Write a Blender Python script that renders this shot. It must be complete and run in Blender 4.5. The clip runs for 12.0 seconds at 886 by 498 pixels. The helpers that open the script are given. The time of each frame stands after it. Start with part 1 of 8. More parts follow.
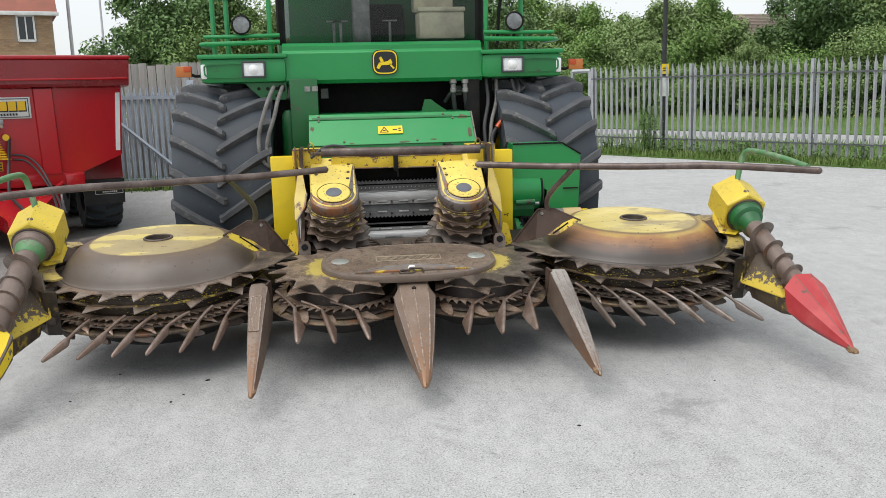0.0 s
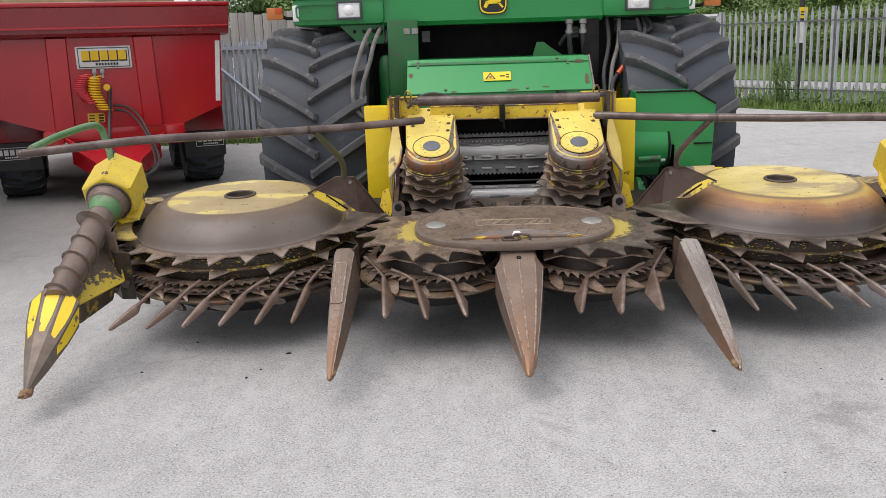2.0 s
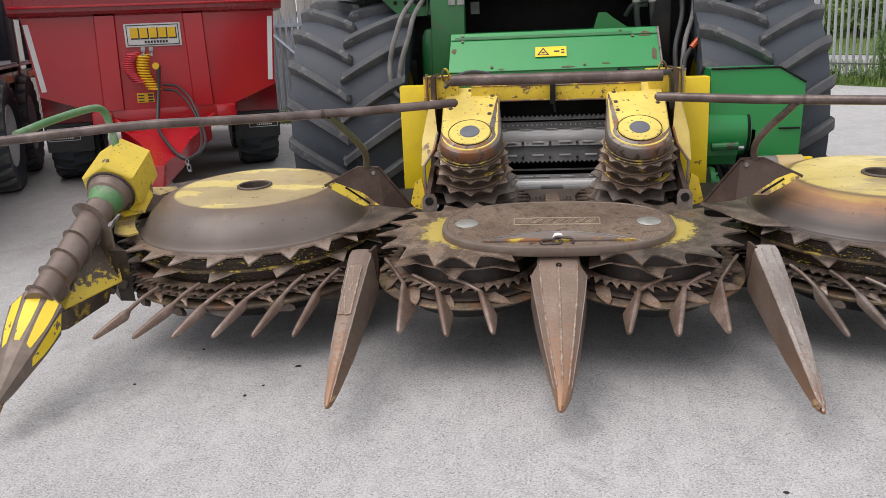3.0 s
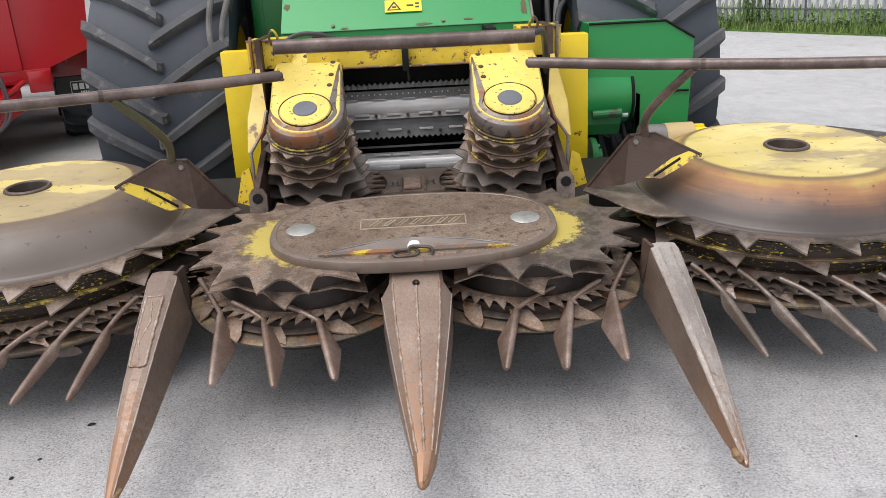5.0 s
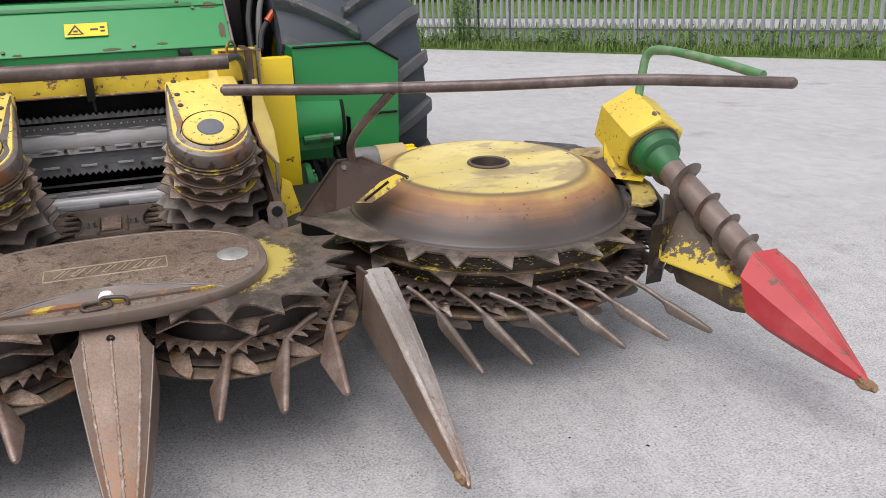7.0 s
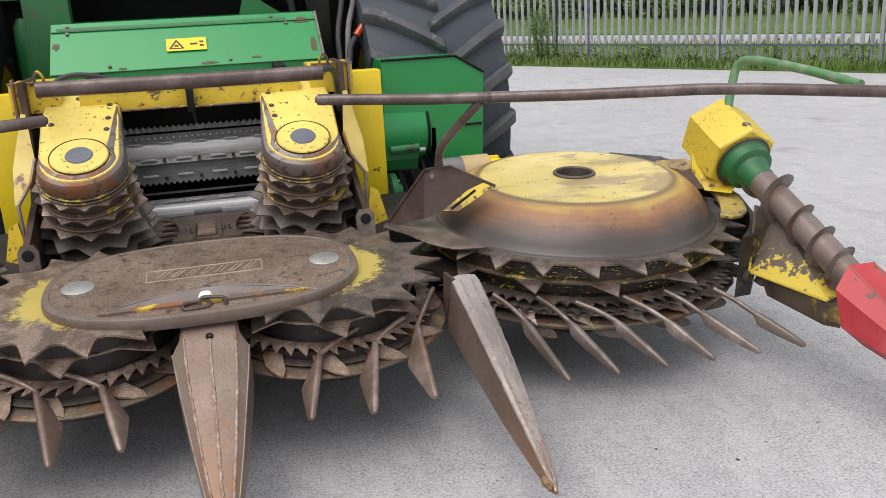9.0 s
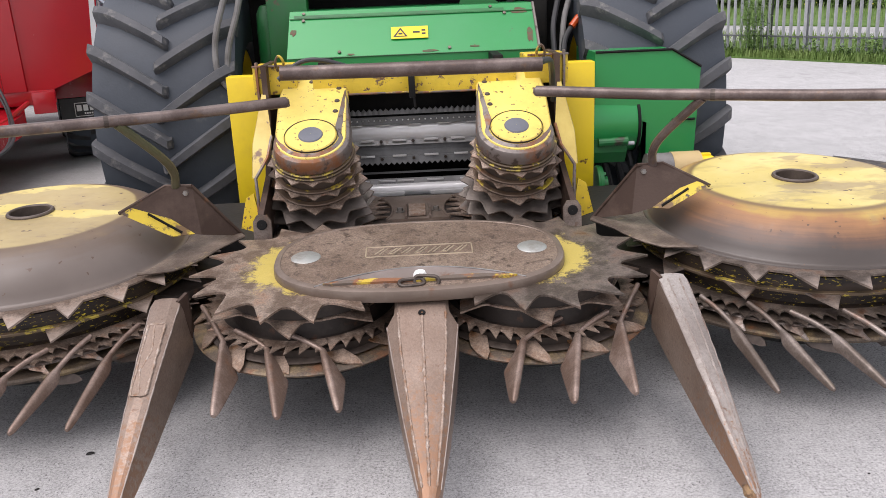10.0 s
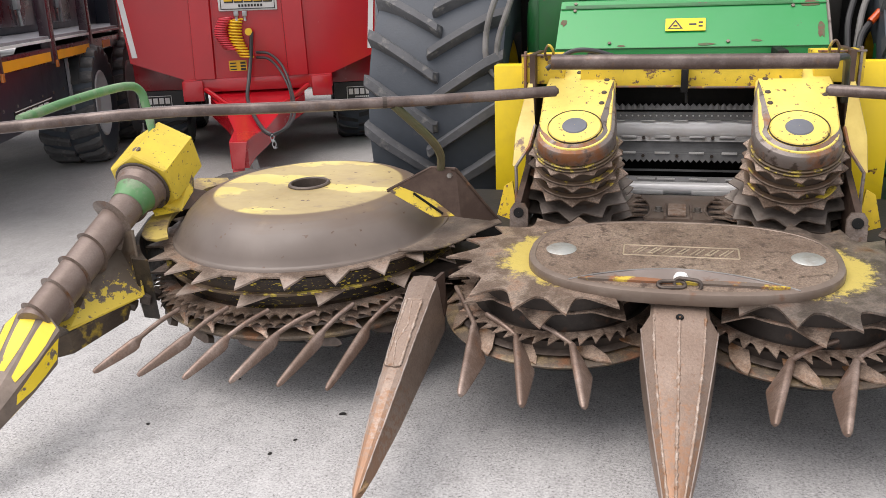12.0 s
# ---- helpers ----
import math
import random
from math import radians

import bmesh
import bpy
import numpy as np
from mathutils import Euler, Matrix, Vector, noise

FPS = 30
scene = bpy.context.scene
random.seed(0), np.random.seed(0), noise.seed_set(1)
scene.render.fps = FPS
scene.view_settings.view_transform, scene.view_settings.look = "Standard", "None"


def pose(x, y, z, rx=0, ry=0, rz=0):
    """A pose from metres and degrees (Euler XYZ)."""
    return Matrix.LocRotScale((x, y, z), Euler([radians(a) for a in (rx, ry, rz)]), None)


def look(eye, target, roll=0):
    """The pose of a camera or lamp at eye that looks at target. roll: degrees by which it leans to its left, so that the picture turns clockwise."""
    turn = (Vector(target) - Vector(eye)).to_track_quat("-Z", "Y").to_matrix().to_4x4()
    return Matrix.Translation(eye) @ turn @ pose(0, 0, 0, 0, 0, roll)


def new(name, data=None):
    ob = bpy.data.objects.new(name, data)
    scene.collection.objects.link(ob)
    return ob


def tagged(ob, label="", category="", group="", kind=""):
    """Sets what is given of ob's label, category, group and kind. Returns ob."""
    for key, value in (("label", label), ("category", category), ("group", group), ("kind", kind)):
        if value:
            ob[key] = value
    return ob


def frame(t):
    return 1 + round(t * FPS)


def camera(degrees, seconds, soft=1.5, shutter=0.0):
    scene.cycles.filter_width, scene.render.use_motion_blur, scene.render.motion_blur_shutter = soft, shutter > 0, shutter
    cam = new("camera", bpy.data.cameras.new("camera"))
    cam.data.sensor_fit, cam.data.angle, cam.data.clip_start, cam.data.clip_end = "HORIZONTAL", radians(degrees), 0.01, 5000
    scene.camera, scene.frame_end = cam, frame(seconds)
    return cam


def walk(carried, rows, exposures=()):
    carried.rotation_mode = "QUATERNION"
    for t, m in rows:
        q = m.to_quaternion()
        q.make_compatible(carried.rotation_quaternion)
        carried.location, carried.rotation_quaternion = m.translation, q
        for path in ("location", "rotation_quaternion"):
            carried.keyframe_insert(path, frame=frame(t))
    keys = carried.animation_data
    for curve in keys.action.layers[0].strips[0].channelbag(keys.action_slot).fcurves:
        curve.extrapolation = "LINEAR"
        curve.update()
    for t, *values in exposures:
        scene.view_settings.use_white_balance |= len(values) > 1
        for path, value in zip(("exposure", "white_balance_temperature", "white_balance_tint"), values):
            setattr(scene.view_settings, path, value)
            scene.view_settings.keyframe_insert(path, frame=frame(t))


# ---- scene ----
cam = camera(55.37, 12.0, soft=0.7)

PATH = [
    (0, look((-0.393, -4.204, 1.659), (-0.1621, -2.2533, 1.2856), -1.34)),
    (0.5, look((-0.375, -4.193, 1.653), (-0.1508, -2.2427, 1.2729), -1.19)),
    (1, look((-0.367, -4.095, 1.625), (-0.1984, -2.1483, 1.1979), -1.11)),
    (1.5, look((-0.367, -3.836, 1.613), (-0.2578, -1.8881, 1.1715), -1.69)),
    (2, look((-0.318, -3.570, 1.586), (-0.3492, -1.6271, 1.1132), -1.84)),
    (2.5, look((-0.189, -3.244, 1.581), (-0.3925, -1.3229, 1.0641), -2.05)),
    (2.7, look((-0.136, -3.122, 1.550), (-0.3602, -1.2017, 1.0384), -2.36)),
    (4.3, look((-0.016, -2.377, 1.548), (-0.2521, -0.4887, 0.9339), -2.52)),
    (4.5, look((-0.010, -2.300, 1.545), (-0.1838, -0.4100, 0.9138), -2.37)),
    (5, look((0.035, -2.121, 1.553), (0.0795, -0.2268, 0.9118), -2.92)),
    (5.5, look((0.078, -2.032, 1.552), (0.2735, -0.1463, 0.9158), -2.88)),
    (6, look((0.126, -2.019, 1.556), (0.4628, -0.1515, 0.9249), -2.45)),
    (6.5, look((0.163, -2.020, 1.544), (0.6375, -0.1786, 0.9229), -2.22)),
    (7, look((0.181, -2.017, 1.560), (0.8114, -0.2255, 0.9341), -2.12)),
    (7.2, look((0.188, -2.030, 1.589), (0.8620, -0.2578, 0.9512), -2.25)),
    (8.8, look((0.130, -2.045, 1.564), (0.6834, -0.2189, 0.9633), -2.52)),
    (9, look((0.116, -2.041, 1.537), (0.5888, -0.1863, 0.9570), -2.77)),
    (9.5, look((0.059, -2.049, 1.559), (0.3292, -0.1558, 0.9727), -2.44)),
    (10, look((0.015, -2.081, 1.568), (0.0621, -0.1710, 0.9766), -2.39)),
    (10.5, look((-0.020, -2.060, 1.547), (-0.1827, -0.1522, 0.9686), -1.98)),
    (11, look((-0.041, -2.048, 1.546), (-0.3361, -0.1550, 0.9717), -1.86)),
    (11.5, look((-0.057, -2.050, 1.547), (-0.4681, -0.1796, 0.9693), -1.91)),
    (12, look((-0.068, -2.049, 1.546), (-0.5680, -0.2015, 0.9639), -1.97)),
]
walk(cam, PATH, exposures=[
    (0, 0.58, 6620, 9), (1.2, 0.53, 6640, 13), (2.5, 0.5, 6780, 16), (4.5, 0.71, 6620, 14), (5.6, 0.76, 6620, 14), (6.3, 0.7, 6620, 14), (7, 0.58, 6620, 16),
    (9, 0.58, 6620, 14), (10, 0.81, 6640, 19), (10.5, 0.92, 6680, 19), (12, 0.94, 6850, 16)])


# ---- daylight: bright overcast sky, faint wide sun ----
SUN_EL, SUN_AZ = 66.0, 235.0
world = bpy.data.worlds.new("sky")
scene.world = world
world.use_nodes = True
wn, wl = world.node_tree.nodes, world.node_tree.links
sky = wn.new("ShaderNodeTexSky")
sky.sky_type = "NISHITA"
sky.sun_disc = False
sky.sun_elevation = radians(SUN_EL)
sky.sun_rotation = radians(SUN_AZ)
sky.air_density, sky.dust_density, sky.ozone_density = 1.0, 2.0, 1.0
grey = wn.new("ShaderNodeHueSaturation")
grey.inputs["Saturation"].default_value = 0.38
wl.new(sky.outputs[0], grey.inputs["Color"])
cloud = wn.new("ShaderNodeMix")
cloud.data_type = "RGBA"
cloud.inputs[0].default_value = 0.6
cloud.inputs[7].default_value = (5.35, 5.6, 5.9, 1)
wl.new(grey.outputs[0], cloud.inputs[6])
wl.new(cloud.outputs[2], wn["Background"].inputs["Color"])
wn["Background"].inputs["Strength"].default_value = 0.128

sun_data = bpy.data.lights.new("sun", "SUN")
sun_data.energy, sun_data.angle, sun_data.color = 1.5, radians(55), (1.0, 0.985, 0.96)
sun = new("sun", sun_data)
sun.matrix_world = look((math.sin(radians(SUN_AZ)) * math.cos(radians(SUN_EL)) * 50,
                         math.cos(radians(SUN_AZ)) * math.cos(radians(SUN_EL)) * 50,
                         math.sin(radians(SUN_EL)) * 50), (0, 0, 0))


# ---- materials ----
def mat(name, base, other=None, scale=6.0, low=0.45, high=0.65, rough=0.6, rough2=None, metal=0.0,
        bump=0.15, bump_scale=60.0, third=None, third_scale=25.0, third_low=0.62, third_high=0.7, vary=0.0,
        stretch=(1, 1, 1), coat=0.0, bump_dist=0.004, pits=0.0):
    """A worn surface: a base colour, a second one in large patches, a third in small specks, fine relief."""
    m = bpy.data.materials.new(name)
    m.use_nodes = True
    n, l = m.node_tree.nodes, m.node_tree.links
    b = n["Principled BSDF"]
    co = n.new("ShaderNodeTexCoord")
    mp = n.new("ShaderNodeMapping")
    mp.inputs["Scale"].default_value = stretch
    l.new(co.outputs["Object"], mp.inputs[0])

    def noise_fac(sc, lo, hi, detail=6.0, rgh=0.6):
        t = n.new("ShaderNodeTexNoise")
        t.inputs["Scale"].default_value, t.inputs["Detail"].default_value, t.inputs["Roughness"].default_value = sc, detail, rgh
        l.new(mp.outputs[0], t.inputs["Vector"])
        r = n.new("ShaderNodeMapRange")
        r.inputs[1].default_value, r.inputs[2].default_value = lo, hi
        l.new(t.outputs[0], r.inputs[0])
        return r.outputs[0]

    def mixc(fac, a, c):
        x = n.new("ShaderNodeMix")
        x.data_type = "RGBA"
        l.new(fac, x.inputs[0])
        for sock, v in ((x.inputs[6], a), (x.inputs[7], c)):
            if isinstance(v, tuple):
                sock.default_value = (*v, 1)
            else:
                l.new(v, sock)
        return x.outputs[2]

    tone = noise_fac(scale * 0.35, 0.3, 0.7, 4.0)
    col = mixc(tone, tuple(v * 0.86 for v in base), tuple(min(1, v * 1.1) for v in base))
    fac = None
    if other:
        fac = noise_fac(scale, low, high, 8.0, 0.65)
        col = mixc(fac, col, other)
    if third:
        col = mixc(noise_fac(third_scale, third_low, third_high, 5.0), col, third)
    if pits:
        hs = n.new("ShaderNodeHueSaturation")
        r = n.new("ShaderNodeMapRange")
        r.inputs[3].default_value, r.inputs[4].default_value = 1 - pits, 1 + 0.75 * pits
        l.new(noise_fac(135, 0.36, 0.62, 4.0, 0.75), r.inputs[0])
        l.new(r.outputs[0], hs.inputs["Value"])
        l.new(col, hs.inputs["Color"])
        col = hs.outputs[0]
    if vary:
        oi = n.new("ShaderNodeObjectInfo")
        hs = n.new("ShaderNodeHueSaturation")
        r = n.new("ShaderNodeMapRange")
        r.inputs[3].default_value, r.inputs[4].default_value = 1 - vary, 1 + vary
        l.new(oi.outputs["Random"], r.inputs[0])
        l.new(r.outputs[0], hs.inputs["Value"])
        l.new(col, hs.inputs["Color"])
        col = hs.outputs[0]
    l.new(col, b.inputs["Base Color"])
    b.inputs["Metallic"].default_value = metal
    rr = n.new("ShaderNodeMapRange")
    rr.inputs[3].default_value, rr.inputs[4].default_value = rough, rough if rough2 is None else rough2
    l.new(fac if fac is not None else tone, rr.inputs[0])
    l.new(rr.outputs[0], b.inputs["Roughness"])
    if coat:
        b.inputs["Coat Weight"].default_value, b.inputs["Coat Roughness"].default_value = coat, 0.12
    if bump:
        t = n.new("ShaderNodeTexNoise")
        t.inputs["Scale"].default_value, t.inputs["Detail"].default_value = bump_scale, 6.0
        l.new(mp.outputs[0], t.inputs["Vector"])
        bp = n.new("ShaderNodeBump")
        bp.inputs["Strength"].default_value, bp.inputs["Distance"].default_value = bump, bump_dist
        l.new(t.outputs[0], bp.inputs["Height"])
        l.new(bp.outputs[0], b.inputs["Normal"])
    return m


BROWN = (0.085, 0.062, 0.048)
RUST = (0.13, 0.055, 0.022)
M_STEEL = mat("dirty_steel", (0.118, 0.0851, 0.0661), (0.252, 0.204, 0.172), 5, 0.46, 0.68, 0.44, 0.32, 0.3, 0.4, 90, RUST, 14, 0.57, 0.7, pits=0.22)
M_TOOTH = mat("worn_tooth_steel", (0.145, 0.101, 0.074), (0.37, 0.292, 0.235), 9, 0.44, 0.62, 0.42, 0.33, 0.35, 0.45, 70, (0.225, 0.1, 0.05), 9, 0.55, 0.7, pits=0.38)


def tip_mat(name, source, r0, r1):
    """The same steel with the points of its teeth rubbed light, past radius r0."""
    m = source.copy()
    m.name = name
    n, l = m.node_tree.nodes, m.node_tree.links
    b = n["Principled BSDF"]
    old = b.inputs["Base Color"].links[0].from_socket
    co = n.new("ShaderNodeTexCoord")
    fl, ln = n.new("ShaderNodeVectorMath"), n.new("ShaderNodeVectorMath")
    fl.operation, ln.operation = "MULTIPLY", "LENGTH"
    fl.inputs[1].default_value = (1, 1, 0)
    l.new(co.outputs["Object"], fl.inputs[0])
    l.new(fl.outputs[0], ln.inputs[0])
    t = n.new("ShaderNodeTexNoise")
    t.inputs["Scale"].default_value, t.inputs["Detail"].default_value, t.inputs["Roughness"].default_value = 11, 7, 0.7
    l.new(co.outputs["Object"], t.inputs["Vector"])
    a = n.new("ShaderNodeMath")
    a.operation = "MULTIPLY_ADD"
    a.inputs[1].default_value, a.inputs[2].default_value = 0.12, -0.06
    l.new(t.outputs[0], a.inputs[0])
    s = n.new("ShaderNodeMath")
    l.new(ln.outputs[1], s.inputs[0])
    l.new(a.outputs[0], s.inputs[1])
    r = n.new("ShaderNodeMapRange")
    r.inputs[1].default_value, r.inputs[2].default_value, r.inputs[4].default_value = r0, r1, 0.85
    l.new(s.outputs[0], r.inputs[0])
    x = n.new("ShaderNodeMix")
    x.data_type = "RGBA"
    l.new(r.outputs[0], x.inputs[0])
    l.new(old, x.inputs[6])
    x.inputs[7].default_value = (0.4, 0.325, 0.275, 1)
    l.new(x.outputs[2], b.inputs["Base Color"])
    return m




def spear_mat(name, steel, worn, rust, start, end):
    """Rubbed steel that turns to pitted rust towards the point."""
    m = mat(name, steel, worn, 3.2, 0.4, 0.62, 0.42, 0.32, 0.4, 0.22, 150, (0.16, 0.095, 0.065), 60, 0.62, 0.72, stretch=(1, 0.75, 1), pits=0.14)
    n, l = m.node_tree.nodes, m.node_tree.links
    b = n["Principled BSDF"]
    old = b.inputs["Base Color"].links[0].from_socket
    co = n.new("ShaderNodeTexCoord")
    sp = n.new("ShaderNodeSeparateXYZ")
    l.new(co.outputs["Object"], sp.inputs[0])
    t = n.new("ShaderNodeTexNoise")
    t.inputs["Scale"].default_value, t.inputs["Detail"].default_value, t.inputs["Roughness"].default_value = 45, 6, 0.7
    l.new(co.outputs["Object"], t.inputs["Vector"])
    r = n.new("ShaderNodeMapRange")
    r.inputs[1].default_value, r.inputs[2].default_value, r.inputs[3].default_value, r.inputs[4].default_value = start, end, -0.25, 0.22
    l.new(sp.outputs[1], r.inputs[0])
    a = n.new("ShaderNodeMath")
    l.new(t.outputs[0], a.inputs[0])
    l.new(r.outputs[0], a.inputs[1])
    f = n.new("ShaderNodeMapRange")
    f.inputs[1].default_value, f.inputs[2].default_value = 0.5, 0.64
    l.new(a.outputs[0], f.inputs[0])
    x = n.new("ShaderNodeMix")
    x.data_type = "RGBA"
    l.new(f.outputs[0], x.inputs[0])
    l.new(old, x.inputs[6])
    x.inputs[7].default_value = (*rust, 1)
    l.new(x.outputs[2], b.inputs["Base Color"])
    return m


M_SPEAR = spear_mat("rubbed_rusty_steel", (0.195, 0.138, 0.105), (0.275, 0.21, 0.168), (0.235, 0.13, 0.076), -0.25, -1.05)
M_SPEARG = spear_mat("light_grey_steel", (0.215, 0.185, 0.165), (0.4, 0.365, 0.335), (0.22, 0.125, 0.078), -0.5, -1.15)
M_FINGER = mat("rubbed_finger_steel", (0.174, 0.119, 0.0912), (0.312, 0.24, 0.202), 6, 0.45, 0.68, 0.38, 0.3, 0.35, 0.3, 100, (0.204, 0.108, 0.066), 9, 0.58, 0.72, pits=0.2)
M_FINGERD = mat("oily_finger_steel", (0.123, 0.0957, 0.0783), (0.275, 0.229, 0.2), 6, 0.45, 0.68, 0.34, 0.28, 0.35, 0.3, 100, (0.189, 0.102, 0.0653), 9, 0.58, 0.72, pits=0.2)
M_SAWD = mat("oily_saw_steel", (0.082, 0.063, 0.05), (0.24, 0.196, 0.165), 9, 0.45, 0.64, 0.4, 0.32, 0.35, 0.4, 70, (0.135, 0.0702, 0.0405), 9, 0.55, 0.7, pits=0.3)
M_TIPB = {-1: tip_mat("rubbed_teeth", M_TOOTH, 0.645, 0.715), 1: tip_mat("oily_rubbed_teeth", M_SAWD, 0.67, 0.74)}
# drum wall: shade between the discs put into the base; yellow flecks are paint
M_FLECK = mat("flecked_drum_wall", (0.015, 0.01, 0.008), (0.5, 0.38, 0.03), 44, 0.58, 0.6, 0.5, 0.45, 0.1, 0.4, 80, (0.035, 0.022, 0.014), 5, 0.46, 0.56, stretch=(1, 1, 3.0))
# dark base carries the shade of the gaps; the specks are rust
M_WALL = mat("shaded_drum_wall", (0.028, 0.021, 0.017), (0.055, 0.042, 0.034), 7, 0.45, 0.65, 0.55, 0.5, 0.1, 0.3, 80, (0.11, 0.05, 0.027), 16, 0.6, 0.75)
M_RIMEDGE = mat("rubbed_rim_edge", (0.1, 0.075, 0.054), (0.26, 0.19, 0.1), 7, 0.5, 0.64, 0.5, 0.4, 0.25, 0.3, 80, (0.17, 0.08, 0.04), 12, 0.54, 0.66, pits=0.3)
M_LIPG = mat("smooth_lip_steel", (0.22, 0.18, 0.16), (0.31, 0.265, 0.24), 5, 0.45, 0.7, 0.4, 0.34, 0.4, 0.15, 90, (0.2, 0.09, 0.045), 12, 0.62, 0.74)
M_COVER = mat("muddy_cover_plate", (0.158, 0.11, 0.08), (0.25, 0.188, 0.144), 2.6, 0.42, 0.62, 0.52, 0.4, 0.25, 0.6, 110, (0.085, 0.058, 0.044), 30, 0.54, 0.66, bump_dist=0.004, pits=0.4)
M_COVEDGE = mat("smooth_plate_edge", (0.155, 0.117, 0.092), (0.225, 0.18, 0.148), 5, 0.45, 0.7, 0.44, 0.36, 0.3, 0.2, 90, (0.16, 0.08, 0.045), 12, 0.62, 0.75)
M_YELLOW = mat("yellow_paint", (0.83, 0.61, 0.018), (0.62, 0.43, 0.03), 3, 0.5, 0.8, 0.38, 0.5, 0, 0.08, 80, (0.14, 0.06, 0.03), 9, 0.66, 0.69)
M_YDUST = mat("dusty_yellow_paint", (0.78, 0.61, 0.14), (0.6, 0.45, 0.1), 3, 0.42, 0.66, 0.42, 0.5, 0, 0.1, 80, (0.17, 0.1, 0.05), 42, 0.61, 0.65)
M_GUARDY = mat("grimy_guard_yellow", (0.46, 0.35, 0.09), (0.2, 0.14, 0.075), 6, 0.43, 0.58, 0.5, 0.6, 0, 0.2, 80, (0.1, 0.068, 0.045), 20, 0.58, 0.64)
M_YWORN = mat("worn_yellow_paint", (0.7, 0.5, 0.035), (0.1, 0.07, 0.05), 5, 0.55, 0.62, 0.45, 0.6, 0, 0.2, 80, RUST, 22, 0.6, 0.66)
M_YRUST = mat("rust_streaked_yellow", (0.1, 0.076, 0.06), (0.46, 0.35, 0.05), 9, 0.6, 0.625, 0.55, 0.5, 0.1, 0.3, 80, (0.1, 0.05, 0.025), 26, 0.56, 0.7)
M_YCHIP = mat("chipped_yellow_beam", (0.68, 0.48, 0.03), (0.15, 0.085, 0.05), 34, 0.585, 0.61, 0.45, 0.6, 0, 0.25, 80, RUST, 5, 0.64, 0.67)
M_GREEN = mat("green_paint", (0.012, 0.235, 0.06), (0.03, 0.25, 0.085), 2, 0.45, 0.8, 0.28, 0.42, 0, 0.05, 40, (0.11, 0.05, 0.035), 8, 0.7, 0.71)
M_DGREEN = mat("dull_green_paint", (0.008, 0.13, 0.03), (0.03, 0.1, 0.045), 5, 0.45, 0.7, 0.4, 0.6, 0, 0.15, 60, (0.09, 0.06, 0.04), 12, 0.64, 0.7)
M_DGREEN2 = mat("oily_green_casting", (0.01, 0.165, 0.042), (0.02, 0.12, 0.04), 4, 0.45, 0.7, 0.35, 0.5, 0, 0.12, 60, (0.05, 0.045, 0.03), 10, 0.6, 0.7)
M_LGREEN = mat("worn_light_green", (0.085, 0.22, 0.085), (0.24, 0.27, 0.19), 9, 0.48, 0.68, 0.45, 0.6, 0, 0.2, 80, BROWN, 16, 0.64, 0.72)
M_TUBE = mat("brown_crop_bar", (0.095, 0.068, 0.059), (0.17, 0.132, 0.117), 7, 0.44, 0.6, 0.36, 0.3, 0.3, 0.2, 120, (0.14, 0.085, 0.055), 24, 0.6, 0.72, pits=0.12)
# near-black for dark parts; in recesses the shade is put into this colour
M_BLACK = mat("black_parts_and_shade", (0.009, 0.009, 0.009), (0.022, 0.02, 0.018), 6, 0.45, 0.7, 0.55, 0.7, 0, 0.3, 60)
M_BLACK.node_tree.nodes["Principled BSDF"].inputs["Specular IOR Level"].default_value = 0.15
# base kept very dark so that the machine's own shade is in the colour
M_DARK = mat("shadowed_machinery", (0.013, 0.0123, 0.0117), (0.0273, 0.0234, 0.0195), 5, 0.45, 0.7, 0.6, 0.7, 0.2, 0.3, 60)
M_RUBBER = mat("tyre_rubber", (0.033, 0.042, 0.054), (0.056, 0.067, 0.081), 3, 0.42, 0.75, 0.6, 0.75, 0, 0.3, 70, (0.1, 0.1, 0.1), 8, 0.64, 0.8)
M_LUG = mat("dusty_tyre_lug", (0.055, 0.058, 0.064), (0.1, 0.102, 0.108), 6, 0.42, 0.7, 0.7, 0.85, 0, 0.4, 90, (0.15, 0.147, 0.14), 18, 0.56, 0.7)
M_HOSE = mat("black_hose", (0.03, 0.03, 0.032), None, rough=0.5, bump=0.1)
M_GHOSE = mat("dusty_grey_hose", (0.17, 0.165, 0.16), (0.09, 0.085, 0.08), 9, 0.45, 0.7, 0.55, 0.7, 0, 0.2, 90)
M_CHROME = mat("polished_roller_steel", (0.9, 0.9, 0.9), (0.8, 0.8, 0.79), 8, 0.5, 0.8, 0.3, 0.4, 0.12, 0.05, 60, (0.7, 0.69, 0.67), 5, 0.62, 0.76, stretch=(1, 4, 1))
M_IRON = mat("bare_cast_iron", (0.24, 0.235, 0.225), (0.38, 0.37, 0.36), 10, 0.45, 0.7, 0.42, 0.32, 0.6, 0.2, 90, BROWN, 14, 0.62, 0.75)
M_RED = mat("glossy_red_paint", (0.46, 0.009, 0.017), (0.4, 0.008, 0.016), 2, 0.4, 0.8, 0.22, 0.3, 0, 0.03, 30, coat=0.4)
M_CONE = mat("faded_red_paint", (0.42, 0.035, 0.04), (0.5, 0.09, 0.09), 4, 0.45, 0.75, 0.5, 0.62, 0, 0.1, 80, (0.12, 0.05, 0.035), 11, 0.62, 0.66)
M_WHITE = mat("white_reflector", (0.75, 0.75, 0.75), None, rough=0.4, bump=0.05)
M_BARK = mat("bark", (0.07, 0.055, 0.04), (0.12, 0.1, 0.075), 9, 0.4, 0.7, 0.85, bump=0.6, bump_scale=20)
